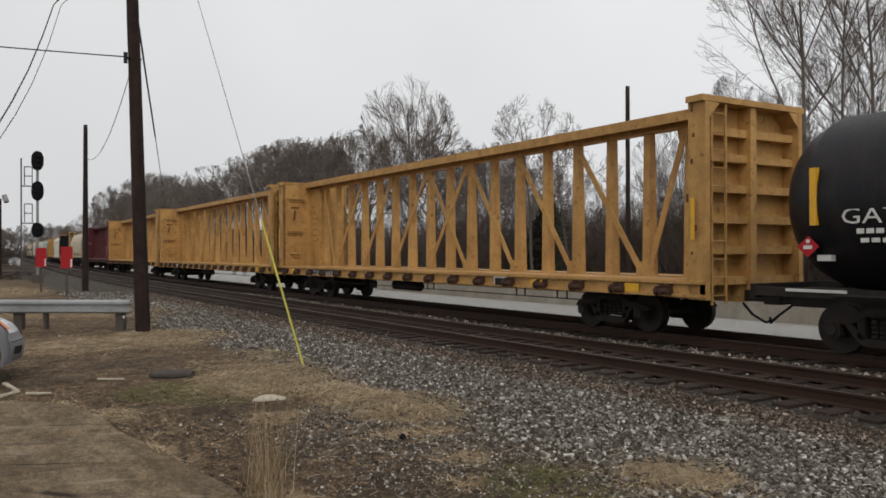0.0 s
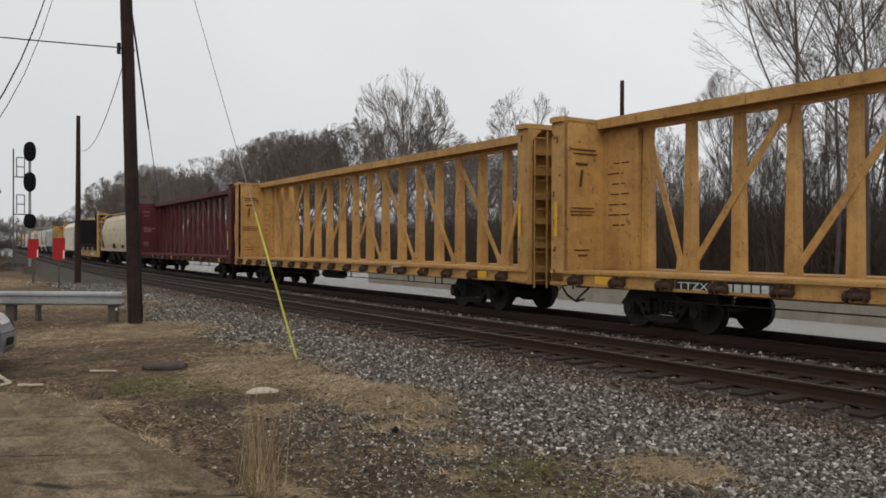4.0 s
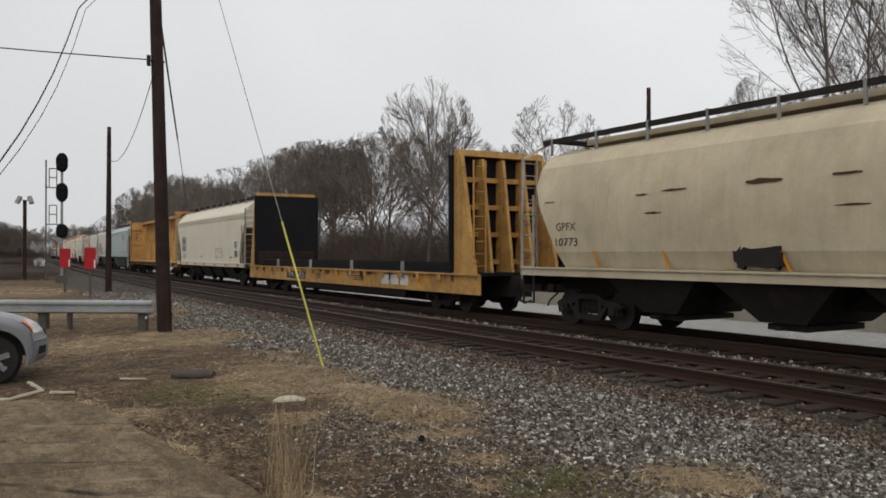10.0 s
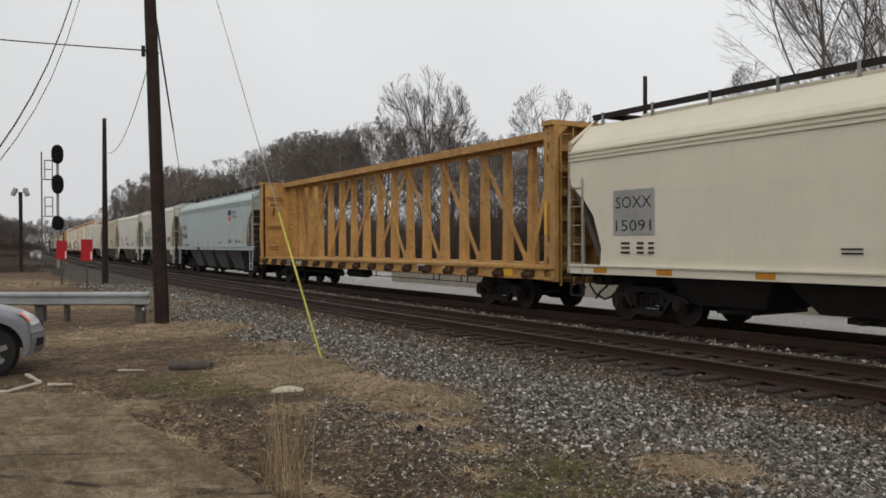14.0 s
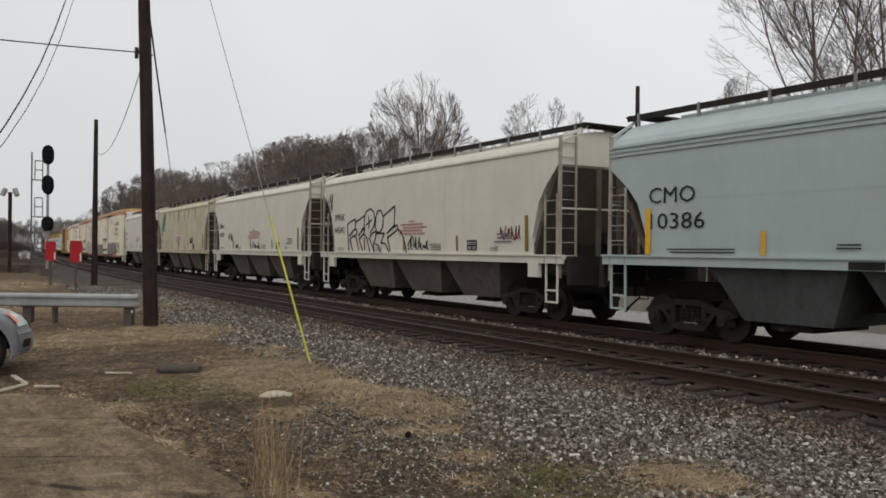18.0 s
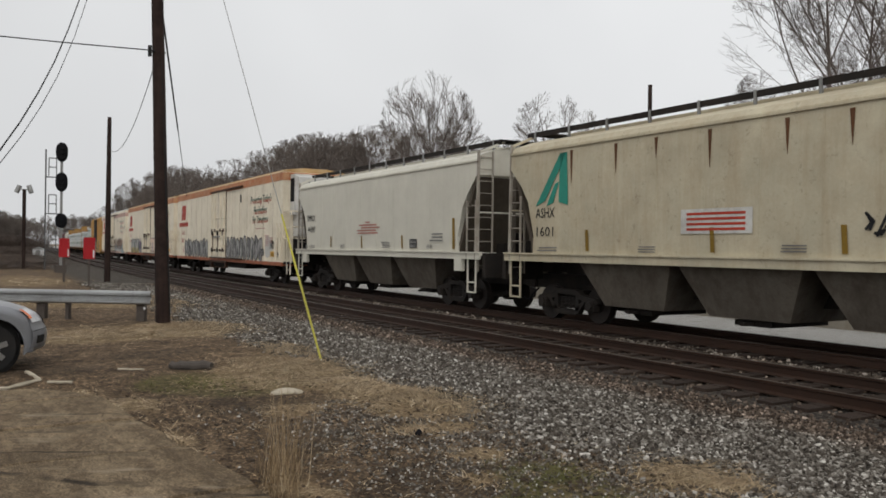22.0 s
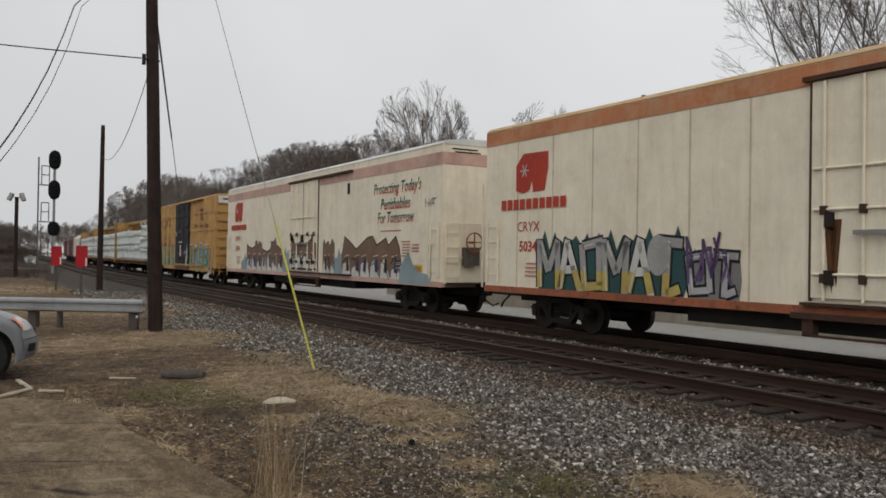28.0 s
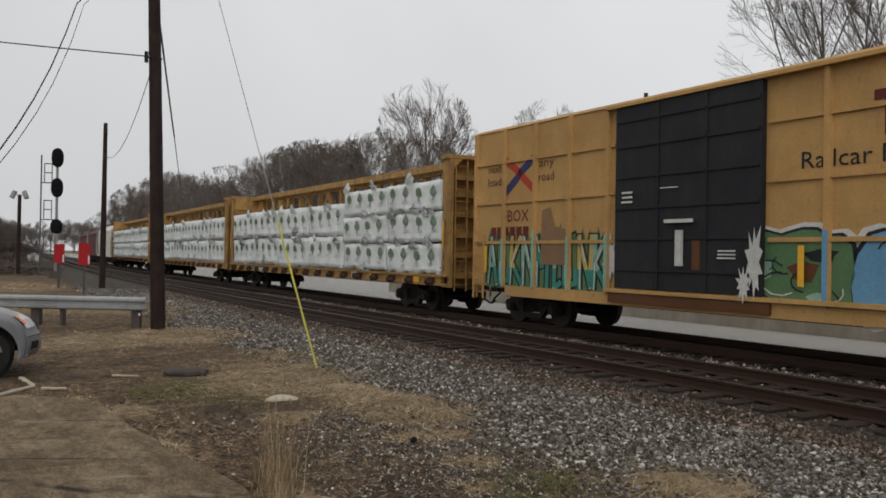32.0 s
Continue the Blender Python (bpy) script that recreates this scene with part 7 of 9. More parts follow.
# lumber in white wrap
def print_mesh():
    """The wrap's marks on one bundle: green tree shapes and grey bars."""
    bm = bmesh.new()
    for k in range(4):
        y, q = 1.35 - k * 0.9, (0.0, 0.05, -0.04, 0.03)[k]
        prism(bm, [(y - 0.12 + q, 0.04), (y - 0.2, 0.14 + q), (y - 0.13, 0.26), (y - 0.03, 0.34 + q), (y + 0.09, 0.31), (y + 0.19, 0.19 - q), (y + 0.1 - q, 0.04)], "x", -0.006, 0)
        prism(bm, [(y - 0.02, -0.09), (y + 0.02, -0.09), (y + 0.02, 0.05), (y - 0.02, 0.05)], "x", -0.006, 0)
    me = bpy.data.meshes.new("tree_print")
    bm.to_mesh(me)
    bm.free()
    me.materials.append(M["greymark"])
    bm = bmesh.new()
    for k in range(4):
        y = 1.35 - k * 0.9
        for z in (-0.14, -0.2):
            box(bm, -0.006, 0, y - 0.18, y + 0.15, z, z + 0.02)
    m2 = bpy.data.meshes.new("small_print")
    bm.to_mesh(m2)
    bm.free()
    m2.materials.append(M["g_lavender"])
    return me, m2


TREE_PRINT, BAR_PRINT = print_mesh()


def bundle_mesh(seed, ln, h):
    """A wrapped bundle: sheets of crinkled plastic with an uneven hem."""
    bm = bmesh.new()
    box(bm, -0.53, 0.53, -ln / 2, ln / 2, -h / 2, h / 2)
    bmesh.ops.subdivide_edges(bm, edges=[e for e in bm.edges if abs(e.verts[0].co.y - e.verts[1].co.y) > 1], cuts=26, use_grid_fill=True)
    bmesh.ops.subdivide_edges(bm, edges=[e for e in bm.edges if abs(e.verts[0].co.z - e.verts[1].co.z) > 0.5], cuts=5, use_grid_fill=True)
    for v in bm.verts:
        y, z = v.co.y, v.co.z
        fold = noise.noise(Vector((y * 3.4, z * 1.2, seed * 7.3))) + 0.6 * noise.noise(Vector((y * 9.0, z * 2.5, seed * 3.1)))
        if abs(v.co.x) > 0.5:
            v.co.x += math.copysign(0.055 * fold + (0.04 if z < -h * 0.4 else 0), v.co.x)
        if z < -h * 0.45:
            v.co.z -= 0.16 * noise.noise(Vector((y * 1.9, seed * 5.0, 1.0))) + 0.09 * noise.noise(Vector((y * 7, seed, 4.0)))
        elif z > h * 0.45:
            v.co.z += 0.03 * noise.noise(Vector((y * 3, seed * 5.0, v.co.x)))
    me = bpy.data.meshes.new("lumber_pack")
    bmesh.ops.recalc_face_normals(bm, faces=bm.faces)
    bm.to_mesh(me)
    bm.free()
    for p in me.polygons:
        p.use_smooth = True
    me.materials.append(M["wrap"])
    return me


def flap_mesh(seed):
    """A torn strip of wrap that hangs or stands off the bundle."""
    r = random.Random(seed)
    bm = bmesh.new()
    w = r.uniform(0.25, 0.6)
    rows = [[bm.verts.new((-0.02 - 0.05 * k * r.random(), w * u + r.uniform(-0.06, 0.06) * k, 0.1 * k * r.uniform(0.4, 1.4) - 0.05)) for u in (-0.5, -0.2, 0.15, 0.5)] for k in range(4)]
    for p, q in zip(rows, rows[1:]):
        for k in range(3):
            bm.faces.new((p[k], p[k + 1], q[k + 1], q[k]))
    me = bpy.data.meshes.new("torn_flap")
    bmesh.ops.solidify(bm, geom=bm.faces[:], thickness=0.006)
    bm.to_mesh(me)
    bm.free()
    me.materials.append(M["wrap"])
    return me


FLAPS = [flap_mesh(i) for i in range(4)]


def lumber_load(middle, front_full, seed):
    load = thing("lumber_load", "white plastic wrapped lumber bundles with green tree prints", "lumber", "lumber loads on the train")
    CARS.append((load, middle))
    rng = random.Random(seed)
    full = [bundle_mesh(seed + i, 3.5, 0.88) for i in range(3)]
    tall = [bundle_mesh(seed + 10 + i, 3.5, 1.18) for i in range(3)]
    for i in range(6):
        y = -9.05 + i * 3.62
        rows = [(1.18 + 0.465 + 0.96 * k, full) for k in range(3)] if (front_full and i < 2) else [(1.2 + 0.6 + 1.25 * k, tall) for k in range(2)]
        for z, meshes in rows:
            for sx in (-1, 1):
                b = part("lumber_pack", rng.choice(meshes), None, load)
                b.matrix_basis = pose(sx * (0.92 + rng.uniform(-0.02, 0.04)), y + rng.uniform(-0.05, 0.05), z + rng.uniform(-0.03, 0.03), rng.uniform(-0.8, 0.8), 0, 0)
                for k in range(3 if sx < 0 else 0):
                    part("torn_flap", FLAPS[rng.randrange(4)], None, b).matrix_basis = pose(-0.58, rng.uniform(-1.6, 1.6), rng.choice((0.36, 0.44, -0.5)), 0, rng.uniform(-15, 15), 0)
                if sx < 0:
                    for me in (TREE_PRINT, BAR_PRINT):
                        q = part(me.name, me, None, b)
                        q["kind"] = "stuff"
                        q.matrix_basis = pose(-0.575, rng.uniform(-0.12, 0.12), rng.uniform(-0.06, 0.04), rng.uniform(-2, 2))
    return load


lumber_load(360.0 + 11.35, True, 1)
lumber_load(383.6 + 11.35, False, 2)
lumber_load(407.2 + 11.35, False, 3)

# ---- trees: bare in winter ----
def tube_lists(segs):
    """Tapered tubes with few sides from segments (p, q, r0, r1, sides)."""
    verts, faces = [], []
    for p, q, r0, r1, n in segs:
        d = (q - p).normalized()
        a = d.orthogonal().normalized()
        b = d.cross(a)
        base = len(verts)
        for c, r in ((p, r0), (q, r1)):
            if n == 2:
                verts += [c - a * r, c + a * r]
                continue
            for k in range(n):
                w = 2 * math.pi * k / n
                verts.append(c + a * (math.cos(w) * r) + b * (math.sin(w) * r))
        if n == 2:
            faces.append((base, base + 1, base + 3, base + 2))
            continue
        for k in range(n):
            j = (k + 1) % n
            faces.append((base + k, base + j, base + n + j, base + n + k))
    return verts, faces


def tube_mesh(name, segs, mat):
    v, f = tube_lists(segs)
    me = bpy.data.meshes.new(name)
    me.from_pydata([tuple(x) for x in v], [], f)
    me.materials.append(M[mat])
    return me


def rod_mesh(name, pts, radii, sides, mat):
    """One unbroken round rod through points."""
    verts, faces = [], []
    for i, c in enumerate(pts):
        d = (pts[min(i + 1, len(pts) - 1)] - pts[max(i - 1, 0)]).normalized()
        a = d.cross(Vector((0.13, 0.21, 0.97))).normalized()
        b = d.cross(a)
        verts += [tuple(c + a * (math.cos(k * 2 * math.pi / sides) * radii[i]) + b * (math.sin(k * 2 * math.pi / sides) * radii[i])) for k in range(sides)]
    for i in range(len(pts) - 1):
        for k in range(sides):
            j = (k + 1) % sides
            faces.append((i * sides + k, i * sides + j, (i + 1) * sides + j, (i + 1) * sides + k))
    faces += [tuple(range(sides))[::-1], tuple(range((len(pts) - 1) * sides, len(pts) * sides))]
    me = bpy.data.meshes.new(name)
    me.from_pydata(verts, [], faces)
    me.materials.append(M[mat])
    return me


def grown(seed, height, width, bole, limbs, counts, least, girth=1.0, fork=(18, 50), rise=0.05, low=0.35, forms=(), trunk_top=0.72):
    """Trunk and crown of a bare tree. Limbs leave the trunk between bole and trunk_top; branches of each order spring along
    the one before, arch up and end inside a domed outline. forms: limbs given as (height share, azimuth, angle, length share)."""
    rng = random.Random(seed)
    trunk, crown = [], []
    mid, half = height * (0.5 + bole * 0.3), height * (0.5 - bole * 0.3)

    def inside(p):
        return (p.x ** 2 + p.y ** 2) / (width / 2) ** 2 + ((p.z - mid) / half) ** 2 < 1.0 + 0.35 * noise.noise(p * (2.6 / width) + Vector((seed, 0, 0)))

    def turned(d, deg, up=0.0):
        a = d.orthogonal().normalized()
        a.rotate(Matrix.Rotation(rng.uniform(0, 6.283), 3, d))
        return (d * math.cos(radians(deg)) + a * math.sin(radians(deg)) + Vector((0, 0, up))).normalized()

    def branch(p, d, ln, r, order):
        n = (6, 5, 4, 3, 2)[min(order, 4)]
        pts = [p]
        for i in range(n):
            d = turned(d, rng.uniform(0, 9 + 3 * order), rise)
            q = p + d * (ln / n)
            if not inside(q) and (order or i > 2):
                break
            r2 = max(least * 0.55, r * (1 - 0.62 / n))
            crown.append((p, q, r, r2, 7 if r > 0.09 else 5 if r > 0.04 else 3))
            pts.append(q)
            p, r = q, r2
        if order >= len(counts) or len(pts) < 2:
            return
        k = counts[order]
        for j in range(k):
            f = low + (1 - low) * (j + rng.random()) / k
            g = f * (len(pts) - 1)
            i = min(len(pts) - 2, int(g))
            c = pts[i].lerp(pts[i + 1], g - i)
            base = (pts[i + 1] - pts[i]).normalized()
            branch(c, turned(base, rng.uniform(fork[0], fork[1]), rise), ln * rng.uniform(0.38, 0.66) * (1.15 - 0.5 * f), max(least, r * rng.uniform(0.5, 0.75) * (1.5 - 0.6 * f)), order + 1)

    p, d, r = Vector((0, 0, -0.4)), Vector((0, 0, 1)), 0.0105 * height * girth
    n, axis = 12, [Vector((0, 0, -0.4))]
    for i in range(n):
        d = turned(d, rng.uniform(0, 4.5), 0.04)
        q = p + d * (height * trunk_top / n)
        r2 = r * (0.96 if i < n * 0.5 else 0.86)
        (trunk if i < n * bole / trunk_top else crown).append((p, q, r, r2, 9 if i < 6 else 7))
        axis.append(q)
        p, r = q, r2
    branch(p, d, height * (1 - trunk_top) * 0.95, r, 1)
    spin = rng.uniform(0, 360)
    rows = list(forms) or [(bole + (trunk_top - bole) * ((i + 0.5) / limbs) ** 1.3, spin + i * 137.5, rng.uniform(26, 58), rng.uniform(0.8, 1.1)) for i in range(limbs)]
    for h, az, out, k in rows:
        g = min(n - 0.01, h / trunk_top * n)
        c = axis[int(g)].lerp(axis[int(g) + 1], g - int(g))
        a, o = radians(az), radians(out)
        dd = Vector((math.cos(a) * math.sin(o), math.sin(a) * math.sin(o), math.cos(o)))
        branch(c, dd, min(height * (1.02 - h) / max(0.5, math.cos(o)), width * 0.62 / max(0.3, math.sin(o))) * k, 0.0105 * height * girth * (1.05 - h) * 0.62, 0)
    return tube_mesh("trunk", trunk, "bark"), tube_mesh("crown", crown, "twig")


def tree(meshes, x, y, turn, k, label, group="", name="tree"):
    t = thing(name, label, "tree", group)
    t.matrix_basis = pose(x, y, -0.3, 0, 0, turn) @ Matrix.Diagonal((k, k, k, 1))
    part("trunk", meshes[0], None, t)
    part("crown", meshes[1], None, t)
    return t


FAN = grown(11, 18.6, 10.2, 0.34, 12, (6, 6, 5), 0.016, 0.9, (14, 38), 0.05, 0.2, trunk_top=0.6)
SMALL = grown(15, 12.9, 6.4, 0.5, 8, (6, 6, 4), 0.013, 0.85, (20, 55), 0.03, trunk_top=0.75)
ROUND = [grown(i, 15, 12.5, 0.2, 12, (6, 6, 5), 0.019, 1.0, (20, 52), 0.04, 0.2, trunk_top=0.66) for i in (12, 13, 14, 16)]
FAR = [grown(i, 15, 14.0, 0.12, 12, (6, 5, 3), 0.045, 1.2, (20, 52), 0.03, 0.2, trunk_top=0.62) for i in (17, 18)]
SLIM = [grown(i, 15, 5.6, 0.22, 10, (6, 5, 3), 0.009, 0.5, (16, 44), 0.07, trunk_top=0.8) for i in (21, 22, 23, 24, 25)]
# three tall trees at the wood's edge, their main limbs given by height, azimuth, angle and length
TALL = [grown(31, 22, 10.8, 0.36, 0, (8, 7, 6), 0.0095, 0.66, (18, 46), 0.055, 0.22, ((0.37, 128, 31, 0.72), (0.42, -40, 30, 0.9), (0.46, 30, 40, 0.8), (0.52, 110, 30, 0.9), (0.56, -60, 24, 1.0), (0.57, 200, 40, 0.8), (0.64, 140, 26, 1.0), (0.68, -20, 32, 1.0)), 0.78),
        grown(34, 22, 11.5, 0.36, 0, (8, 7, 6), 0.0095, 0.55, (18, 46), 0.055, 0.22, ((0.36, -50, 46, 0.9), (0.44, 150, 34, 1.0), (0.5, -70, 26, 1.0), (0.55, 20, 40, 0.9), (0.6, 120, 24, 1.0), (0.66, -40, 30, 1.0), (0.7, 220, 40, 0.8)), 0.8),
        grown(37, 22, 12.0, 0.36, 0, (8, 7, 6), 0.0095, 0.68, (18, 46), 0.055, 0.22, ((0.38, 100, 50, 0.8), (0.46, 130, 26, 1.1), (0.5, -50, 34, 1.0), (0.53, 60, 40, 0.8), (0.6, 150, 36, 1.0), (0.66, -60, 26, 1.0)), 0.76)]
rng = random.Random(5)
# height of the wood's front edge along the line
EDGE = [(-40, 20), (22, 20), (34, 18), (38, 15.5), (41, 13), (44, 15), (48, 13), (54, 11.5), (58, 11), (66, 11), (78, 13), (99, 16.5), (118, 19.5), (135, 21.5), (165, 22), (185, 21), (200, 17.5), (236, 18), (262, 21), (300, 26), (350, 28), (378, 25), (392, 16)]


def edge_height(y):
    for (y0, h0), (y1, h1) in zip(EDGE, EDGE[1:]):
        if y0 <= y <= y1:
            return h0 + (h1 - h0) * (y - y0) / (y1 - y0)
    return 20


WOOD = "bare winter trees of a wood behind the tracks"
for i, (x, y, k) in enumerate(((39.3, 26.4, 1.0), (42.2, 25.75, 0.95), (42.6, 24.2, 1.0), (47.8, 37.0, 0.66), (50.0, 29.0, 0.8), (38.0, 16.0, 1.0))):
    tree(TALL[i % 3], x, y, 0 if i < 3 else 70 * i + 20, k, "tall bare tree with thin grey upright limbs", WOOD)
tree(FAN, 41.0, 71.0, 40, 1.06, "bare tree with a broad round crown above the wood", WOOD)
tree(SMALL, 35.0, 43.7, 10, 1.0, "small bare tree with a narrow bushy crown", WOOD)
tree(SMALL, 37.2, 42.4, 130, 0.84, "small bare tree with a narrow bushy crown", WOOD)
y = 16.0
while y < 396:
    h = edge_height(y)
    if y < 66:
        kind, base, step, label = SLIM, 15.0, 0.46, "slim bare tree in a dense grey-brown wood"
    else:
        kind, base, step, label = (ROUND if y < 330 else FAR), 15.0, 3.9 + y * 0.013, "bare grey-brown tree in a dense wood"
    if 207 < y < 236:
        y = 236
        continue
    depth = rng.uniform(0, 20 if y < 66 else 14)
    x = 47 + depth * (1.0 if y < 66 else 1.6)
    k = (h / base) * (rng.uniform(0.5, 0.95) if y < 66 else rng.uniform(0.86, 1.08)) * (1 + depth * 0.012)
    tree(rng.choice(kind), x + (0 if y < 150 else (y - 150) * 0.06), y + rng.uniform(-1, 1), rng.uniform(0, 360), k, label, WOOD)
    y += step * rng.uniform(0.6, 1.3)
# trees far beyond the left end of the line
for i in range(62):
    x = -40 + i * 3.2 + rng.uniform(-2, 2)
    y = 640 + rng.uniform(0, 60) if i % 2 else 340 + rng.uniform(0, 70)
    px, _, _ = on_line(y)
    if y < 600 and (abs(x - px) < 10 or x > 75):
        continue
    tree(rng.choice(FAR), x, y, rng.uniform(0, 360), rng.uniform(0.75, 1.05) * (1.55 if y > 600 else 0.8), "bare tree far down the line", "far trees down the line")


for i in range(46):
    y = 285 + rng.uniform(0, 70)
    x = on_line(y)[0] - 10 - 24 * rng.random()
    tree(rng.choice(ROUND), x, y, rng.uniform(0, 360), rng.uniform(0.66, 0.92), "bare grey-brown tree beside the far road", "far trees down the line")


def brush_mesh(seed, n, w, h):
    r = random.Random(seed)
    segs = []
    for i in range(n):
        p = Vector((r.uniform(-w, w), r.uniform(-w, w) * 0.6, -0.2))
        d = Vector((r.gauss(0, 0.32), r.gauss(0, 0.32), 1)).normalized()
        ln = h * r.uniform(0.35, 1.0)
        q = p + d * ln
        segs.append((p, q, 0.022, 0.006, 3))
        for k in range(4):
            a = p.lerp(q, r.uniform(0.2, 0.9))
            b = a + (d + Vector((r.gauss(0, 0.7), r.gauss(0, 0.7), 0.2))).normalized() * ln * r.uniform(0.15, 0.4)
            segs.append((a, b, 0.014, 0.004, 2))
    return tube_mesh("brush", segs, "bush")


BRUSH = [brush_mesh(i, 150, 2.6, 5.6) for i in (1, 2, 3)]
for i in range(300):
    y = 14 + i * 0.55 if i < 110 else 75 + (i - 110) * 6.0 if i < 150 else 12 + (i - 150) * 0.8 if i < 230 else 58 + (i - 230) * 1.7
    b = part("undergrowth", rng.choice(BRUSH), None)
    b.matrix_basis = pose((44.5 + rng.uniform(0, 7) if i < 150 else 56 + rng.uniform(0, 12) if i < 230 else 46 + rng.uniform(0, 12)) + max(0, y - 150) * 0.06, y, -0.3, 0, 0, rng.uniform(0, 360)) @ Matrix.Diagonal((1.1, 1.1, rng.uniform(0.5, 1.3) * (1.0 if i < 150 else 1.25 if y < 70 else 1.4), 1))
    tagged(b, "dense tangle of bare brown brush at the wood's edge", "undergrowth", "brush along the wood", "stuff")


for i in range(90):
    y = 62 + 130 * rng.random()
    b = part("undergrowth", rng.choice(BRUSH), None)
    b.matrix_basis = pose(on_line(y)[0] - 9.5 - 26 * rng.random() ** 1.5, y, -0.2, 0, 0, rng.uniform(0, 360)) @ Matrix.Diagonal((1.3, 1.3, rng.uniform(0.06, 0.14) + max(0, y - 120) * 0.003, 1))
    tagged(b, "low brown weeds and brush beside the far track", "undergrowth", "brush along the far road", "stuff")


for i in range(44):
    y = 265 + 80 * rng.random()
    b = part("undergrowth", rng.choice(BRUSH), None)
    b.matrix_basis = pose(on_line(y)[0] - 9 - 26 * rng.random(), y, -0.2, 0, 0, rng.uniform(0, 360)) @ Matrix.Diagonal((2.6, 2.6, rng.uniform(0.7, 1.25), 1))
    tagged(b, "tall bare brush below the far trees", "undergrowth", "brush along the far road", "stuff")


def evergreen(x, y, h):
    """A dark cedar: trunk and tiers of drooping needle sprays."""
    t = thing("cedar_tree", "dark green cedar among bare trees", "tree")
    t.matrix_basis = pose(x, y, -0.3)
    r = random.Random(9)
    part("trunk", tube_mesh("trunk", [(Vector((0, 0, 0)), Vector((0, 0, h)), 0.16, 0.03, 7)], "bark"), None, t)
    verts, faces = [], []
    for i in range(1700):
        z = h * (0.02 + 0.96 * r.random() ** 1.3)
        a = r.uniform(0, 6.283)
        rad = ((1 - (z / h) ** 2) ** 0.8 * h * 0.3 + 0.1) * (1 + 0.25 * math.sin(3 * a + z * 2.2)) * r.uniform(0.3, 1.08)
        c = Vector((math.cos(a) * rad, math.sin(a) * rad, z))
        d = Vector((math.cos(a), math.sin(a), r.uniform(-0.5, 0.5))) * 0.28
        u = Vector((-math.sin(a), math.cos(a), r.uniform(-0.6, 0.6))) * 0.11
        k = len(verts)
        verts += [tuple(c - u), tuple(c + d), tuple(c + u), tuple(c + Vector((0, 0, 0.16)))]
        faces += [(k, k + 1, k + 2), (k, k + 1, k + 3)]
    me = bpy.data.meshes.new("crown")
    me.from_pydata(verts, [], faces)
    part("crown", me, "evergreen", t)


evergreen(39.4, 47.3, 5.8)


# ---- posts, wires and signals beside the line ----
def wire(name, pts, d, label, sag=0.0, mat="cable", sides=6):
    """A hanging wire through points."""
    p = [Vector(q) for q in pts]
    if sag and len(p) == 2:
        a, b = p
        p = [a.lerp(b, i / 16) - Vector((0, 0, sag * 4 * (i / 16) * (1 - i / 16))) for i in range(17)]
    ob = part(name, rod_mesh(name, p, [d / 2] * len(p), sides, mat), None)
    return tagged(ob, label, "wire")


def pole(x, y, h, r0, r1, lean=(0.0, 0.0), label="", name="utility_pole"):
    t = thing(name, label, "pole")
    t.matrix_basis = pose(x, y, -0.12)
    n, k = 14, 22
    r = random.Random(int(h * 10))
    bm = bmesh.new()
    rings = []
    for i in range(n + 1):
        f = i / n
        z = h * f - (0.3 if i == 0 else 0)
        rad = r0 + (r1 - r0) * f
        rings.append([bm.verts.new((lean[0] * z + math.cos(a) * rad * r.uniform(0.97, 1.03), lean[1] * z + math.sin(a) * rad * r.uniform(0.97, 1.03), z)) for a in (j * 2 * math.pi / k for j in range(k))])
    for a, b in zip(rings, rings[1:]):
        for j in range(k):
            q = (j + 1) % k
            bm.faces.new((a[j], a[q], b[q], b[j]))
    bm.faces.new(rings[-1])
    part("shaft", bm, "pole", t, "dark creosoted timber shaft", smooth=True)
    return t


PL = (-0.027, 0.0075)
p1 = pole(4.31, 19.89, 14.2, 0.168, 0.105, PL, "tall dark leaning timber utility pole in dry grass")
part("pole_clamp", bars([((-0.36, -0.05, 6.38), (-0.02, 0.0, 6.38))], 0.05, 6), "cable", p1)
part("bolt", bars([((-0.38, -0.02, 6.25), (-0.38, -0.02, 6.5))], 0.09, 8), "cable", p1)
part("conduit", bars([((0.13, -0.13, 0.2), (-0.28, -0.04, 9.5))], 0.035, 6), "cable", p1)


def on_pole(z):
    return (4.31 + PL[0] * z, 19.89 + PL[1] * z, z - 0.12)


p2 = pole(6.55, 42.53, 8.05, 0.15, 0.09, (0.002, -0.003), "old dark cut-off timber pole beside the track")
wire("telephone_wire", [on_pole(6.4), (6.5, 42.5, 6.45)], 0.02, "thin grey wire from pole to pole", 1.0)
wire("span_wire", [on_pole(6.42), (-9.0, 27.5, 7.9)], 0.028, "black span wire from the pole across the road", 0.15)
wire("guy_wire", [on_pole(13.7), (5.15, 12.31, -0.1)], 0.014, "thin steel guy wire held to the ground", 0.0, "steel")
wire("service_cable", [on_pole(9.9), (3.1, 18.6, 7.95), (2.09, 17.17, 6.49), (1.78, 16.1, 5.61), (1.42, 14.73, 4.7), (1.07, 13.26, 3.93), (0.75, 11.78, 3.29), (0.40, 10.2, 2.66), (-0.2, 7.6, 1.75)], 0.022, "thick black service cable hanging from the pole")
wire("service_wire", [on_pole(9.6), (3.2, 18.5, 7.8), (2.22, 17.16, 6.5), (1.85, 15.89, 5.42), (1.43, 14.33, 4.4), (1.08, 12.96, 3.68), (0.73, 11.48, 3.05), (0.36, 9.95, 2.46), (-0.25, 7.4, 1.55)], 0.012, "thin wire beside the service cable")
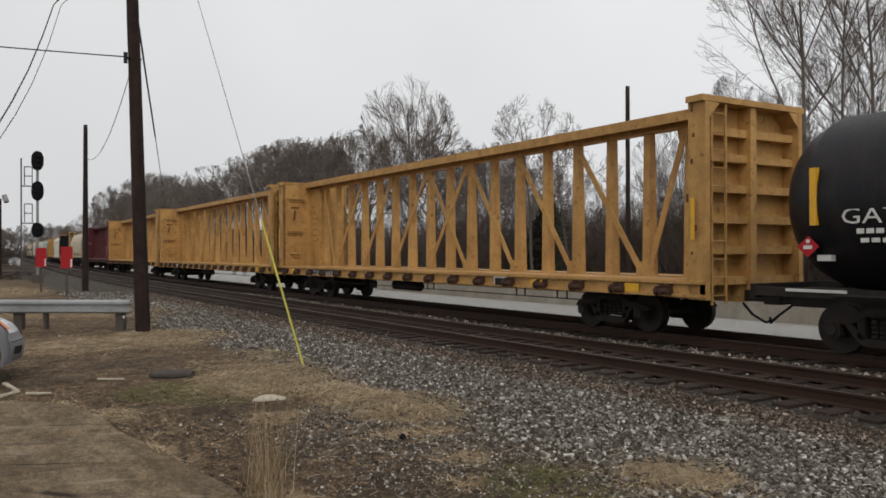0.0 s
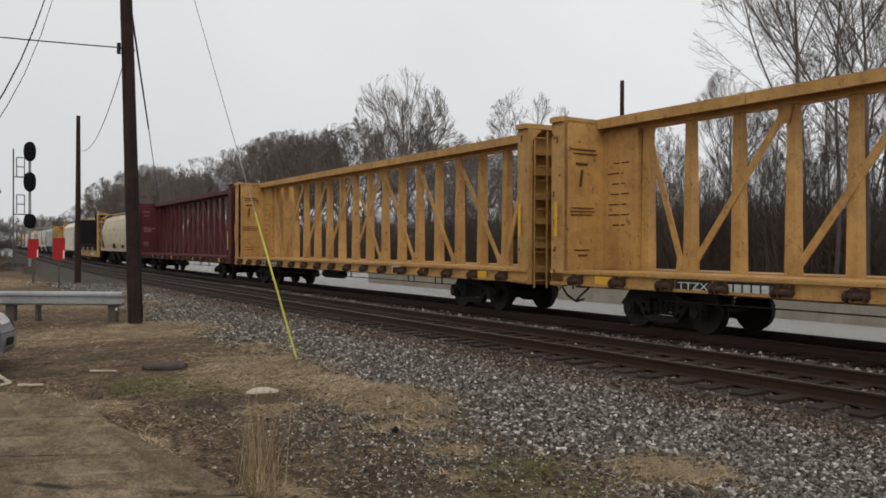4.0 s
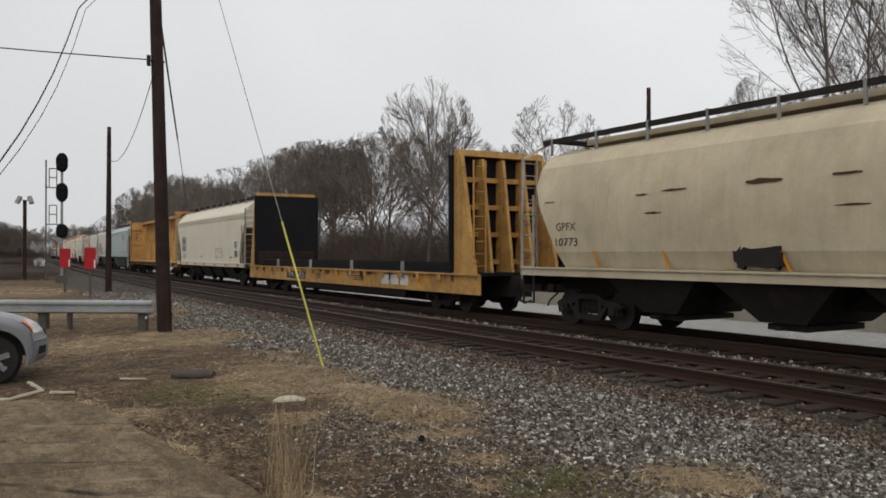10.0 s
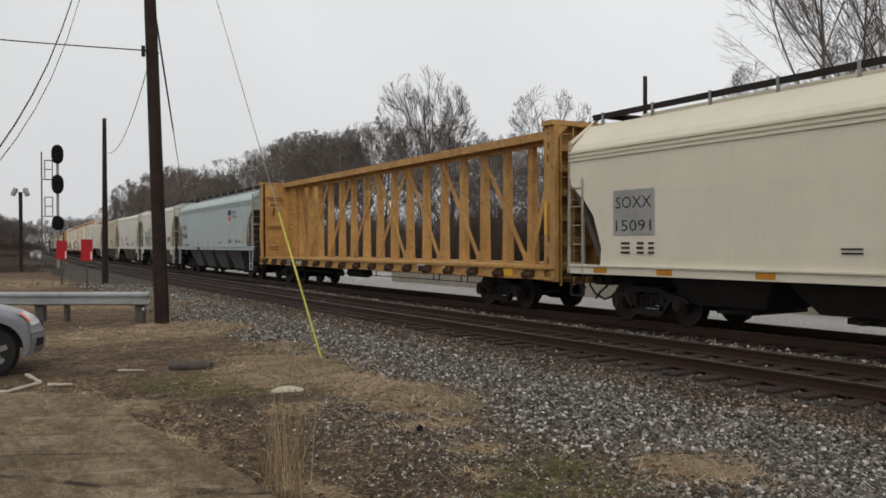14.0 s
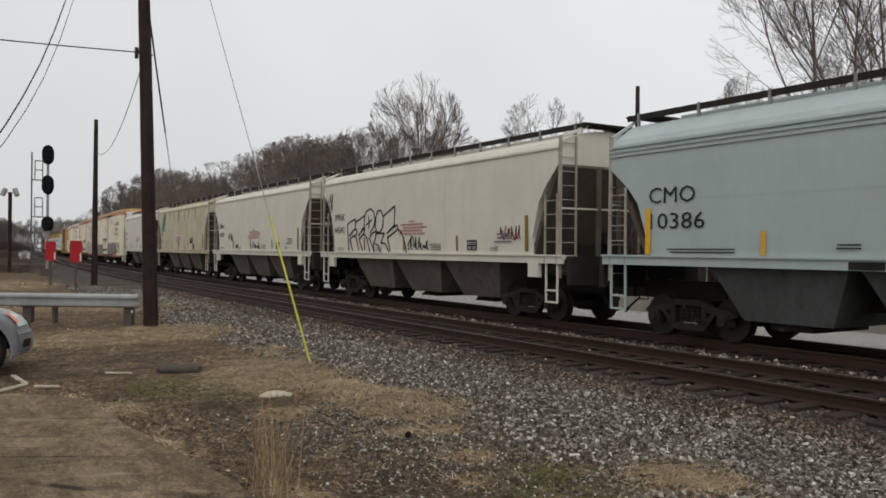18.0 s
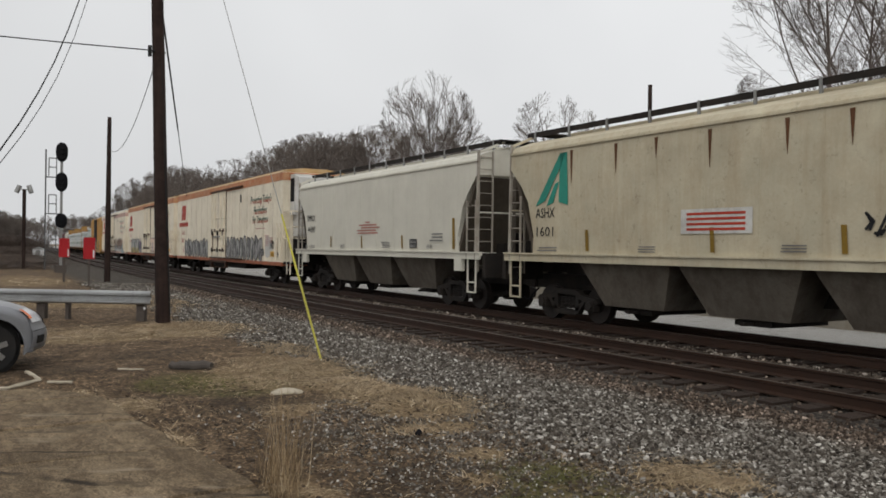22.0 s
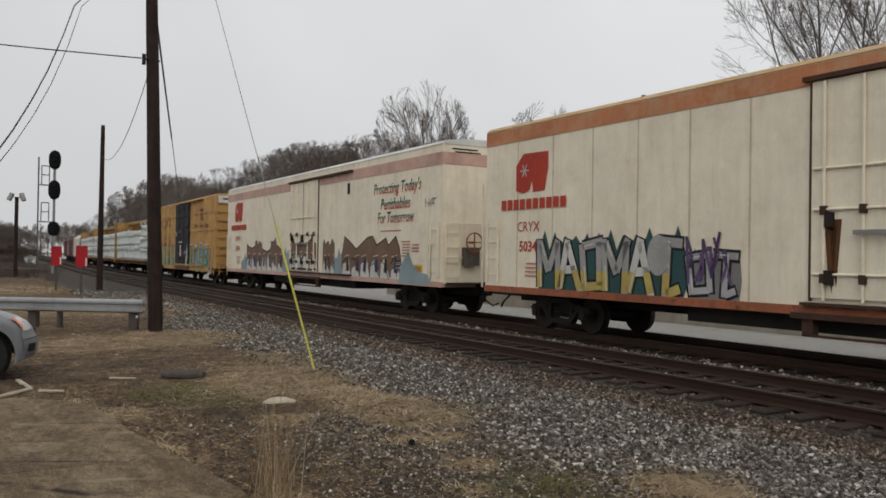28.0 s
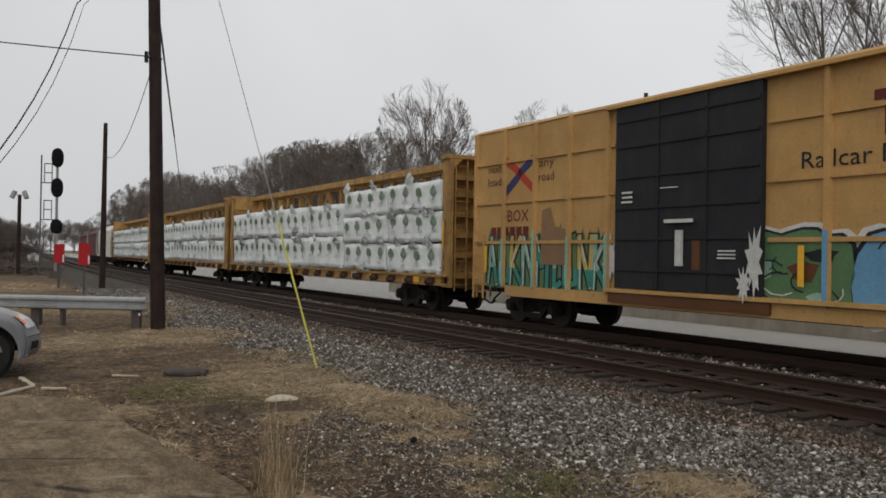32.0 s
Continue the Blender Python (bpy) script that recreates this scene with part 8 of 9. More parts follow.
wire("covered_line", [on_pole(8.3), (6.76, 29.23, 5.74)], 0.05, "thick covered line leaving the pole over the tracks", 0.05)
wire("line_wire", [(6.76, 29.23, 5.74), (14.18, 58.3, 4.85), (30.0, 118.0, 7.0)], 0.03, "thin line wire running on to the far side")
guard = bmesh.new()
ga, gb = Vector((5.15, 12.31, -0.1)), Vector(on_pole(13.7))
gd = (gb - ga).normalized()
bar(guard, ga, ga + gd * 2.75, 0.036, n=8)
g = part("guy_guard", guard, "neonyellow")
tagged(g, "bright yellow plastic guard tube round the guy wire", "guy guard")
pf = pole(29.34, 29.12, 10.02, 0.125, 0.10, (0, 0), "thin dark pole before the wood")


def signal_mast(x, y):
    t = thing("railway_signal", "tall railway signal mast with three dark oval heads", "railway signal")
    t.matrix_basis = pose(x, y, -0.15, 0, 0, -6)
    part("mast", bars([((0, 0, 0), (0, 0, 7.9))], 0.16, 12), "steel", t)
    part("base", boxes((-0.35, 0.35, -0.35, 0.35, -0.1, 0.5)), "post", t)
    for z in (7.76, 5.84, 3.36):
        bm = bmesh.new()
        hh = 0.62 if z > 4 else 0.47
        ring = [(0.36 * math.cos(a), z + hh * (math.copysign(abs(math.sin(a)) ** 0.75, math.sin(a)))) for a in (i * math.pi / 14 for i in range(28))]
        prism(bm, ring, "y", -0.16, -0.11)
        h = part("signal_head", bm, "black", t, "dark oval signal backboard")
        for dz in ((-0.3, 0.0, 0.3) if z > 4 else (-0.15, 0.15)):
            hood = bmesh.new()
            bar(hood, (0, -0.16, z + dz), (0, -0.42, z + dz), 0.24, n=12)
            part("lamp_hood", hood, "black", h)
        part("housing", boxes((-0.2, 0.2, -0.11, 0.12, z - hh * 0.75, z + hh * 0.75)), "black", h)
    for z in (1.55, 3.85, 6.2):
        bm = bmesh.new()
        bar(bm, (-0.95, 0, z - 0.06), (0.05, 0, z - 0.06), 0.09, 0.07)
        for x in (-0.74, -0.3):
            bar(bm, (x, 0, z), (x, 0, z + 1.16), 0.06, 0.06)
        for dz in (0.58, 1.16):
            bar(bm, (-0.74, 0, z + dz), (-0.3, 0, z + dz), 0.06, 0.06)
        part("maintenance_platform", bm, "darksteel", t, "dark steel platform frame")
    part("high_rail", bars([((-0.92, 0, 0.2), (-0.92, 0, 7.9))], 0.09, 6), "darksteel", t)


signal_mast(6.06, 57.6)


def red_sign(x, y, turn, z0=0.98, z1=1.98):
    t = thing("red_sign", "red trackside board with worn white edge on a post", "sign", "pair of red boards by the track")
    t.matrix_basis = pose(x, y, -0.12, 0, 0, turn)
    part("post", boxes((-0.05, 0.05, 0.0, 0.1, -0.1, z1 - 0.1)), "post", t)
    part("board", boxes((-0.22, 0.22, -0.04, -0.0, z0, z1)), "signred", t, "red painted board")
    part_each("flange", boxes((0.222, 0.24, -0.05, 0.06, z0 + 0.02, z1 - 0.02), (-0.24, -0.222, -0.05, 0.06, z0 + 0.02, z1 - 0.02)), "signred", t)
    part("white_mark", boxes((0.15, 0.21, -0.046, -0.042, z0 + 0.05, z0 + 0.4)), "signwhite", t, "white painted mark")


red_sign(4.71, 43.34, -6, 1.2, 2.12)
red_sign(5.19, 38.55, -8, 1.2, 2.14)


def street_lamp(x, y, h):
    t = thing("flood_lamp_pole", "dark pole with two flood lamps on top", "lamp post")
    t.matrix_basis = pose(x, y, -0.12, 0, 0, -20)
    part("pole", bars([((0, 0, 0), (0, 0, h))], 0.26, 10), "pole", t)
    for sx in (-1, 1):
        bm = bmesh.new()
        bar(bm, (0, 0, h - 0.1), (sx * 0.38, 0, h + 0.1), 0.07, n=6)
        bar(bm, (sx * 0.3, 0, h + 0.25), (sx * 0.5, -0.1, h - 0.25), 0.34, n=12)
        part("flood_lamp", bm, "steel", t)


street_lamp(4.5, 65.9, 5.75)


# a low shed and a white van-sized box far beside the road
def far_shed(x, y, w, d, h, label):
    t = thing("shed", label, "building")
    t.matrix_basis = pose(x, y, -0.2, 0, 0, -10)
    part("wall", boxes((-w / 2, w / 2, -d / 2, d / 2, 0, h)), "signwhite", t)
    bm = bmesh.new()
    prism(bm, [(-w / 2 - 0.2, h), (w / 2 + 0.2, h), (0, h + w * 0.22)], "y", -d / 2 - 0.2, d / 2 + 0.2)
    part("roof", bm, "steel", t)
    part("door", boxes((-0.3, 0.3, -d / 2 - 0.03, -d / 2, 0.05, h - 0.15)), "steel", t)


far_shed(11.6, 140.0, 1.5, 1.3, 1.05, "small white equipment hut beside the far road")


# ---- guard rail ----
def guard_rail():
    t = thing("guard_rail", "galvanised steel guard rail on timber posts at the lot's end", "guard rail")
    a, d = Vector((4.2, 20.7, 0)), Vector((-0.844, 0.537, 0)).normalized()
    nrm = Vector((-d.y, d.x, 0))
    if nrm.y > 0:
        nrm = -nrm
    prof = [(0.0, 0.72), (0.05, 0.71), (0.085, 0.67), (0.085, 0.62), (0.02, 0.58), (0.02, 0.52), (0.085, 0.48), (0.085, 0.43), (0.05, 0.40), (0.0, 0.39)]
    bm = bmesh.new()
    rings = []
    for u in (0, 3.6, 7.2, 11.0):
        c = a + d * u
        rings.append([bm.verts.new(c + nrm * (o + th) + Vector((0, 0, z - 0.12 + u * 0.004))) for th, o_list in ((0.0, prof), (-0.01, prof[::-1])) for o, z in o_list])
    for r0, r1 in zip(rings, rings[1:]):
        n = len(r0)
        for j in range(n):
            k = (j + 1) % n
            bm.faces.new((r0[j], r0[k], r1[k], r1[j]))
    bm.faces.new(rings[0])
    bm.faces.new(rings[-1])
    part("beam", bm, "galv", t, "corrugated galvanised beam")
    for u, w in ((0.28, 0.2), (2.1, 0.07), (2.75, 0.2), (5.2, 0.2), (7.6, 0.2)):
        m = Matrix.Translation(a + d * u - nrm * 0.12) @ Matrix.Rotation(math.atan2(d.y, d.x), 4, "Z")
        bm = bmesh.new()
        box(bm, -w / 2, w / 2, -0.09, 0.09, -0.3, 0.46, m)
        part("post", bm, "post", t, "weathered timber post")
    part("reflector", boxes((4.02, 4.06, 20.66, 20.7, 0.16, 0.22)), "signwhite", t)


guard_rail()


# ---- concrete pavement slabs under the camera ----
PAVE_EDGE = [(-6.0, 2.9), (2.0, 2.25), (4.4, 2.1), (5.9, 1.98), (7.4, 1.82), (8.8, 1.66), (10.3, 1.5), (11.2, 0.95)]


def slabs():
    t = thing("pavement", "stained cracked concrete slabs with worn edges", "pavement", kind="structure")
    r = random.Random(3)
    # cross joints run across the pavement; its track side edge bends
    edge = PAVE_EDGE
    for i, ((y0, x0), (y1, x1)) in enumerate(zip(edge, edge[1:])):
        for j, (u0, u1) in enumerate(((-7.5, -3.6), (-3.6, -0.2), (-0.2, 9))):
            bm = bmesh.new()
            xa0, xa1 = u0 + 0.01, min(u1, x0) - 0.01
            xb0, xb1 = u0 + 0.01, min(u1, x1) - 0.01
            near = [(xa0, y0 + 0.022), (xa1, y0 + 0.022)]
            if u1 > 5:
                k = 7
                side = [(xa1 + (xb1 - xa1) * q / k + r.uniform(-0.05, 0.03), y0 + (y1 - y0) * q / k) for q in range(1, k)]
            else:
                side = []
            pts = near + side + [(xb1, y1 - 0.022), (xb0, y1 - 0.022)]
            z = -0.055 + r.uniform(-0.012, 0.006)
            prism(bm, pts, "z", -0.24, z)
            bmesh.ops.bevel(bm, geom=[e for e in bm.edges if all(v.co.z > -0.1 for v in e.verts)], offset=0.015, segments=1, affect="EDGES")
            part("slab", bm, "concrete", t)


slabs()


# ---- low concrete wall behind the tracks ----
def back_wall():
    t = thing("wall_low", "low pale concrete wall behind a white gravel strip", "wall", kind="structure")
    for i in range(16):
        y = -8 + i * 3.0
        bm = boxes((-0.12, 0.12, 0.01, 2.99, -0.35, 0.42), (-0.16, 0.16, 0.01, 2.99, 0.42, 0.5))
        b = part("panel", bm, "wallconc", t)
        x, yy, th = on_line(y, 6.6)
        b.matrix_basis = pose(x, yy, 0, 0, 0, -math.degrees(th))


back_wall()


# ---- minivan ----
def minivan():
    t = thing("minivan", "silver grey minivan parked at the end of the lot", "car")
    # local: +x is forward, y to its left, wheels stand on z = 0
    fwd = Vector((0.965, 0.26, 0)).normalized()
    m = Matrix(((fwd.x, -fwd.y, 0, 0), (fwd.y, fwd.x, 0, 0), (0, 0, 1, 0), (0, 0, 0, 1)))
    # its front wheel on the near side
    wheel_l = Vector((1.52, -0.80, 0))
    t.matrix_basis = Matrix.Translation(Vector((0.47, 13.25, -0.1)) - (m @ wheel_l)) @ m
    paint = material("silver_grey_car_paint", (0.22, 0.225, 0.24), 0.35, metal=0.15, dirty=0.06, bump=0.0, grain=0.03)
    glass = material("dark_tinted_glass", (0.01, 0.011, 0.012), 0.06, dirty=0.0, bump=0.0)
    tyre = material("black_rubber", (0.02, 0.02, 0.02), 0.85, dirty=0.3)
    alloy = material("silver_alloy", (0.45, 0.45, 0.46), 0.3, metal=0.8, dirty=0.2)
    lamp = material("clear_headlamp", (0.6, 0.6, 0.6), 0.12, dirty=0.0, bump=0.0)
    amber = material("amber_turn_lamp", (0.75, 0.17, 0.03), 0.2, dirty=0.0, bump=0.0)
    # cabin: stations along x with half width and section heights
    st = [(-2.55, 0.80, 0.55, 1.05, 1.62), (-2.4, 0.93, 0.35, 1.05, 1.72), (-1.6, 0.97, 0.28, 1.05, 1.76), (0.0, 0.97, 0.28, 1.04, 1.74), (0.7, 0.97, 0.28, 1.03, 1.5), (1.0, 0.965, 0.28, 1.0, 1.12)]
    bm = bmesh.new()
    rings = []
    for x, w, z0, zb, zt in st:
        tw = w * 0.84
        sec = [(w * 0.9, z0), (w * 0.985, z0 + 0.12), (w, (z0 + zb) / 2), (w * 0.985, zb - 0.06), (w * 0.95, zb), (tw, zb + (zt - zb) * 0.72), (tw * 0.85, zt - 0.02), (0, zt)]
        ring = [(-a, z) for a, z in sec] + [(a, z) for a, z in reversed(sec[:-1])]
        rings.append([bm.verts.new((x, a, z)) for a, z in ring])
    for a, b in zip(rings, rings[1:]):
        for j in range(len(a) - 1):
            bm.faces.new((a[j], a[j + 1], b[j + 1], b[j]))
        bm.faces.new((a[-1], a[0], b[0], b[-1]))
    bm.faces.new(rings[0])
    bm.faces.new(rings[-1])
    part("cabin", bm, paint, t, "silver grey cabin shell", smooth=True)
    # nose: a line from the windscreen over the bonnet down to the lip, swept across with rounded corners
    line = [(0.95, 1.10, 0.86, 0.02), (1.3, 1.065, 0.87, 0.05), (1.65, 1.01, 0.88, 0.10), (1.95, 0.95, 0.89, 0.17), (2.18, 0.87, 0.90, 0.26), (2.33, 0.79, 0.92, 0.34), (2.42, 0.70, 0.94, 0.40), (2.46, 0.61, 0.95, 0.42),
            (2.50, 0.55, 0.955, 0.44), (2.52, 0.45, 0.955, 0.45), (2.50, 0.34, 0.95, 0.45), (2.46, 0.27, 0.94, 0.45), (2.36, 0.22, 0.92, 0.42)]

    def nose(p, u, lift=0.0):
        i = min(len(line) - 2, int(p))
        f = p - i
        x, z, w, bow = [line[i][k] + (line[i + 1][k] - line[i][k]) * f for k in range(4)]
        k = abs(u) ** 2.6
        return Vector((x - bow * k + lift * (0.3 + 0.7 * min(1, p / 6)), (w + lift) * u, z - 0.07 * abs(u) ** 4 * max(0.0, 1 - p / 9) + lift * max(0.0, 1 - p / 8)))

    def sheet(p0, p1, u0, u1, lift, m, n):
        bm = bmesh.new()
        g = [[bm.verts.new(nose(p0 + (p1 - p0) * i / m, u0 + (u1 - u0) * j / n, lift)) for j in range(n + 1)] for i in range(m + 1)]
        for r0, r1 in zip(g, g[1:]):
            for j in range(n):
                bm.faces.new((r0[j], r0[j + 1], r1[j + 1], r1[j]))
        return bm
    part("front_end", sheet(0, 12, -1, 1, 0.0, 36, 28), paint, t, "silver grey bonnet and bumper", smooth=True)
    # wings with round wheel openings
    for y in (-1, 1):
        bm = bmesh.new()
        cols = []
        n = 40
        for i in range(n + 1):
            x = 0.9 + 1.19 * i / n
            p = min(range(121), key=lambda k: abs(nose(k * 0.06, 1.0).x - x)) * 0.06
            zt = nose(p, 1.0).z
            d = 0.43 ** 2 - (x - 1.52) ** 2
            zb = 0.33 + math.sqrt(d) if d > 0 else 0.25
            zb = max(0.25, min(zb, zt - 0.02))
            w = 0.955 + 0.03 * math.sin(min(1.0, (x - 0.9) / 1.19) * 2.4) - (0.06 * max(0, x - 1.8) / 0.29)
            cols.append([bm.verts.new((x, y * (min(nose(p, 1.0).y, w) + (w - min(nose(p, 1.0).y, w)) * math.sin(min(1.0, v * 2.2) * 1.57)), zt + (zb - zt) * v)) for v in (0, 0.12, 0.25, 0.4, 0.6, 0.8, 1.0)])
        for a, b in zip(cols, cols[1:]):
            for j in range(6):
                bm.faces.new((a[j], a[j + 1], b[j + 1], b[j]))
        part("wing", bm, paint, t, smooth=True)
        bm = bmesh.new()
        arc = [(1.52 + 0.44 * math.cos(a), 0.33 + 0.44 * math.sin(a)) for a in (k * math.pi / 12 for k in range(-1, 14))]
        for p, q in zip(arc, arc[1:]):
            bar(bm, (p[0], y * 0.965, p[1]), (q[0], y * 0.965, q[1]), 0.03, 0.025)
        part("arch_lip", bm, paint, t)
        bm = bmesh.new()
        prism(bm, [(-2.1, 1.08), (0.9, 1.05), (0.4, 1.5), (-1.9, 1.62)], "y", y * 0.9 - 0.015, y * 0.9 + 0.015)
        part("side_window", bm, glass, t)
    bm = bmesh.new()
    prism(bm, [(1.2, 1.09), (0.62, 1.60), (0.60, 1.58), (1.17, 1.07)], "y", -0.7, 0.7)
    part("windscreen", bm, glass, t)
    for x in (-1.55, 1.52):
        for y in (-0.80, 0.80):
            q = math.copysign(1, y)
            bm = bmesh.new()
            bar(bm, (x, y - q * 0.2, 0.33), (x, y + q * 0.02, 0.33), 0.86, n=28)
            part("wheel_arch", bm, tyre, t, "dark wheel arch")
            bm = bmesh.new()
            bar(bm, (x, y - q * 0.1, 0.33), (x, y + q * 0.12, 0.33), 0.67, n=32)
            w = part("wheel", bm, tyre, t, "black tyre with alloy rim")
            bm = bmesh.new()
            bar(bm, (x, y + q * 0.1, 0.33), (x, y + q * 0.124, 0.33), 0.45, n=24)
            part("rim", bm, tyre, w)
            bm = bmesh.new()
            for k in range(6):
                a = k * 2 * math.pi / 6 + 0.3
                bar(bm, (x, y + q * 0.128, 0.33), (x + math.cos(a) * 0.22, y + q * 0.128, 0.33 + math.sin(a) * 0.22), 0.02, 0.075)
            bar(bm, (x, y + q * 0.12, 0.33), (x, y + q * 0.14, 0.33), 0.14, n=12)
            part("spokes", bm, alloy, w)
    for y in (-1, 1):
        h = part("headlight", sheet(3.9, 6.1, y * 0.70, y * 0.97, 0.012, 6, 6), lamp, t, "clear headlight", smooth=True)
        part("turn_lamp", sheet(3.7, 5.4, y * 0.93, y * 1.0, 0.018, 5, 3), amber, h, smooth=True)
        part("lamp_shade", sheet(4.6, 5.8, y * 0.76, y * 0.84, 0.016, 3, 3), alloy, h, smooth=True)
        part("fog_lamp_recess", sheet(8.7, 9.8, y * 0.74, y * 0.93, 0.006, 3, 4), tyre, t, smooth=True)
        bm = bmesh.new()
        box(bm, 0.75, 0.95, min(y * 0.98, y * 1.14), max(y * 0.98, y * 1.14), 1.02, 1.18)
        part("mirror", bm, paint, t)
    part("bumper_groove", sheet(7.75, 7.95, -0.99, 0.99, 0.004, 2, 24), tyre, t, smooth=True)
    part("bumper_lip", sheet(10.6, 11.2, -0.99, 0.99, 0.015, 2, 24), alloy, t, "bright lower bumper lip", smooth=True)
    part("grille", sheet(5.6, 7.3, -0.5, 0.5, 0.012, 4, 10), tyre, t, smooth=True)
    part("sill_trim", boxes((-1.1, 1.1, -1.0, 1.0, 0.22, 0.3)), tyre, t)


minivan()


# ---- small things on the ground ----
def rough_rock(name, x, y, a, b, h, turn, mat, label, category, seed, z=-0.13):
    r = random.Random(seed)
    bm = bmesh.new()
    bmesh.ops.create_icosphere(bm, subdivisions=3, radius=1)
    for v in bm.verts:
        k = 1 + 0.16 * noise.noise(v.co * 1.7 + Vector((seed, 0, 0))) + 0.05 * noise.noise(v.co * 5 + Vector((seed, 2, 0)))
        v.co = Vector((v.co.x * a * k, v.co.y * b * k, max(-0.3, v.co.z) * h * k))
    ob = part(name, bm, mat)
    ob.matrix_basis = pose(x, y, z + h * 0.25, 0, 0, turn)
    return tagged(ob, label, category)


M["palerock"] = material("pale_limestone", (0.50, 0.44, 0.34), 0.9, dirty=0.3, dirt=(0.2, 0.17, 0.13), scale=3, bump=0.6)
rough_rock("rock", 3.63, 9.74, 0.21, 0.10, 0.07, -30, "palerock", "flat pale limestone rock among grass and gravel", "rock", 4)
rough_rock("stone", 3.97, 7.0, 0.04, 0.035, 0.06, 20, "black", "small dark upright stone in gravelly dirt", "rock", 6)


def log_piece(x, y, ln, r0, turn, mat, label, seed):
    rg = random.Random(seed)
    pts = [Vector((-ln / 2 + ln * i / 9, rg.uniform(-0.02, 0.02), rg.uniform(-0.012, 0.012))) for i in range(10)]
    ob = part("log", rod_mesh("log", pts, [r0 * rg.uniform(0.72, 1.12) for _ in pts], 11, mat), None)
    ob.matrix_basis = pose(x, y, -0.1 + r0 * 0.5, 0, 0, turn)
    return tagged(ob, label, "log")


log_piece(3.08, 12.3, 0.6, 0.08, -30, "bark", "dark rotting log lying on mossy dirt", 2)


def stick(pts, r, mat, label, name="stick"):
    rg = random.Random(len(pts))
    v = [Vector((x, y, -0.085)) for x, y in pts]
    line = [v[0]]
    for a, b in zip(v, v[1:]):
        line += [a.lerp(b, i / 4) + Vector((rg.uniform(-0.015, 0.015), rg.uniform(-0.015, 0.015), 0)) for i in range(1, 5)]
    return tagged(part(name, rod_mesh(name, line, [r * rg.uniform(0.75, 1.1) for _ in line], 6, mat), None), label, "stick")


stick([(0.93, 12.85), (1.0, 12.45), (1.03, 12.02), (0.62, 11.52), (0.1, 11.6), (-0.7, 11.9)], 0.03, "palerock", "bent white peeled branch lying on dirt", "branch")
stick([(1.1, 11.8), (1.38, 11.66)], 0.022, "palerock", "short pale stick lying on dirt")
stick([(2.1, 12.6), (2.42, 12.4)], 0.016, "palerock", "short pale stick lying on dirt")


# ---- gravel, grass and weeds ----
def stone_field():
    """Crushed stone on the shoulder of the near track and between the tracks."""
    r = np.random.RandomState(4)
    verts, faces, rust_of = [], [], []
    base = [Vector(v) for v in ((-1, -1, -0.6), (1, -0.8, -0.7), (0.9, 1, -0.5), (-0.8, 0.9, -0.7), (-0.7, -0.8, 0.7), (0.8, -0.6, 0.6), (0.6, 0.8, 0.8), (-0.9, 0.6, 0.5))]
    quad = ((0, 3, 2, 1), (4, 5, 6, 7), (0, 1, 5, 4), (1, 2, 6, 5), (2, 3, 7, 6), (3, 0, 4, 7))

    def put(s, lat, size):
        x, y, th = on_line(s, lat)
        if lat < -7.4 and r.random() < 1.5 * cover(GRASS, x, y) + 0.5 * cover(MOSS, x, y):
            return
        z = ground_z(lat)
        if lat < -5.4:
            z += 0.05 * noise.noise((x * 0.6, y * 0.6, 0)) + 0.02 * noise.noise((x * 2.3, y * 2.3, 3))
        a = Euler((r.uniform(0, 6), r.uniform(0, 6), r.uniform(0, 6))).to_matrix()
        k = Vector((r.uniform(0.7, 1.3), r.uniform(0.7, 1.3), r.uniform(0.5, 1.0))) * (size / 2)
        n = len(verts)
        o = Vector((x, y, z + size * 0.12))
        for v in base:
            w = Vector((v.x * k.x * r.uniform(0.8, 1.2), v.y * k.y * r.uniform(0.8, 1.2), v.z * k.z))
            verts.append(tuple(o + a @ w))
            rust_of.append(max(0.0, 1.0 - max(0.0, -5.2 - lat) / 1.5) if lat < -2.6 else 0.35)
        faces.extend(tuple(n + i for i in q) for q in quad)

    for i in range(82000):
        s = 2.0 + 40 * r.random() ** 1.8
        lat = -5.2 - 3.9 * r.random() ** 0.8 + r.normal() * 0.15
        put(s, lat, (0.02 + 0.026 * r.random() ** 1.4) * (1 + s * 0.012))
    for i in range(6500):
        s = 2.0 + 36 * r.random() ** 1.4
        put(s, -1.85 + r.normal() * 0.36, r.uniform(0.035, 0.065) * (1 + s * 0.012))
    for i in range(15000):
        put(2.0 + 6.9 * r.random() ** 0.9, -9.2 - abs(r.normal()) * 1.0, 0.010 + 0.02 * r.random() ** 2.0)
    for i in range(3500):
        s = 2.0 + 30 * r.random() ** 1.4
        put(s, NEAR + r.uniform(-1.2, 1.2), r.uniform(0.03, 0.055))
    me = bpy.data.meshes.new("ballast")
    me.from_pydata(verts, [], faces)
    me.attributes.new("rust", "FLOAT", "POINT").data.foreach_set("value", rust_of)
    ob = part("ballast", me, "stone")
    tagged(ob, "loose grey and white crushed stone ballast beside the rails", "ballast", kind="stuff")


stone_field()


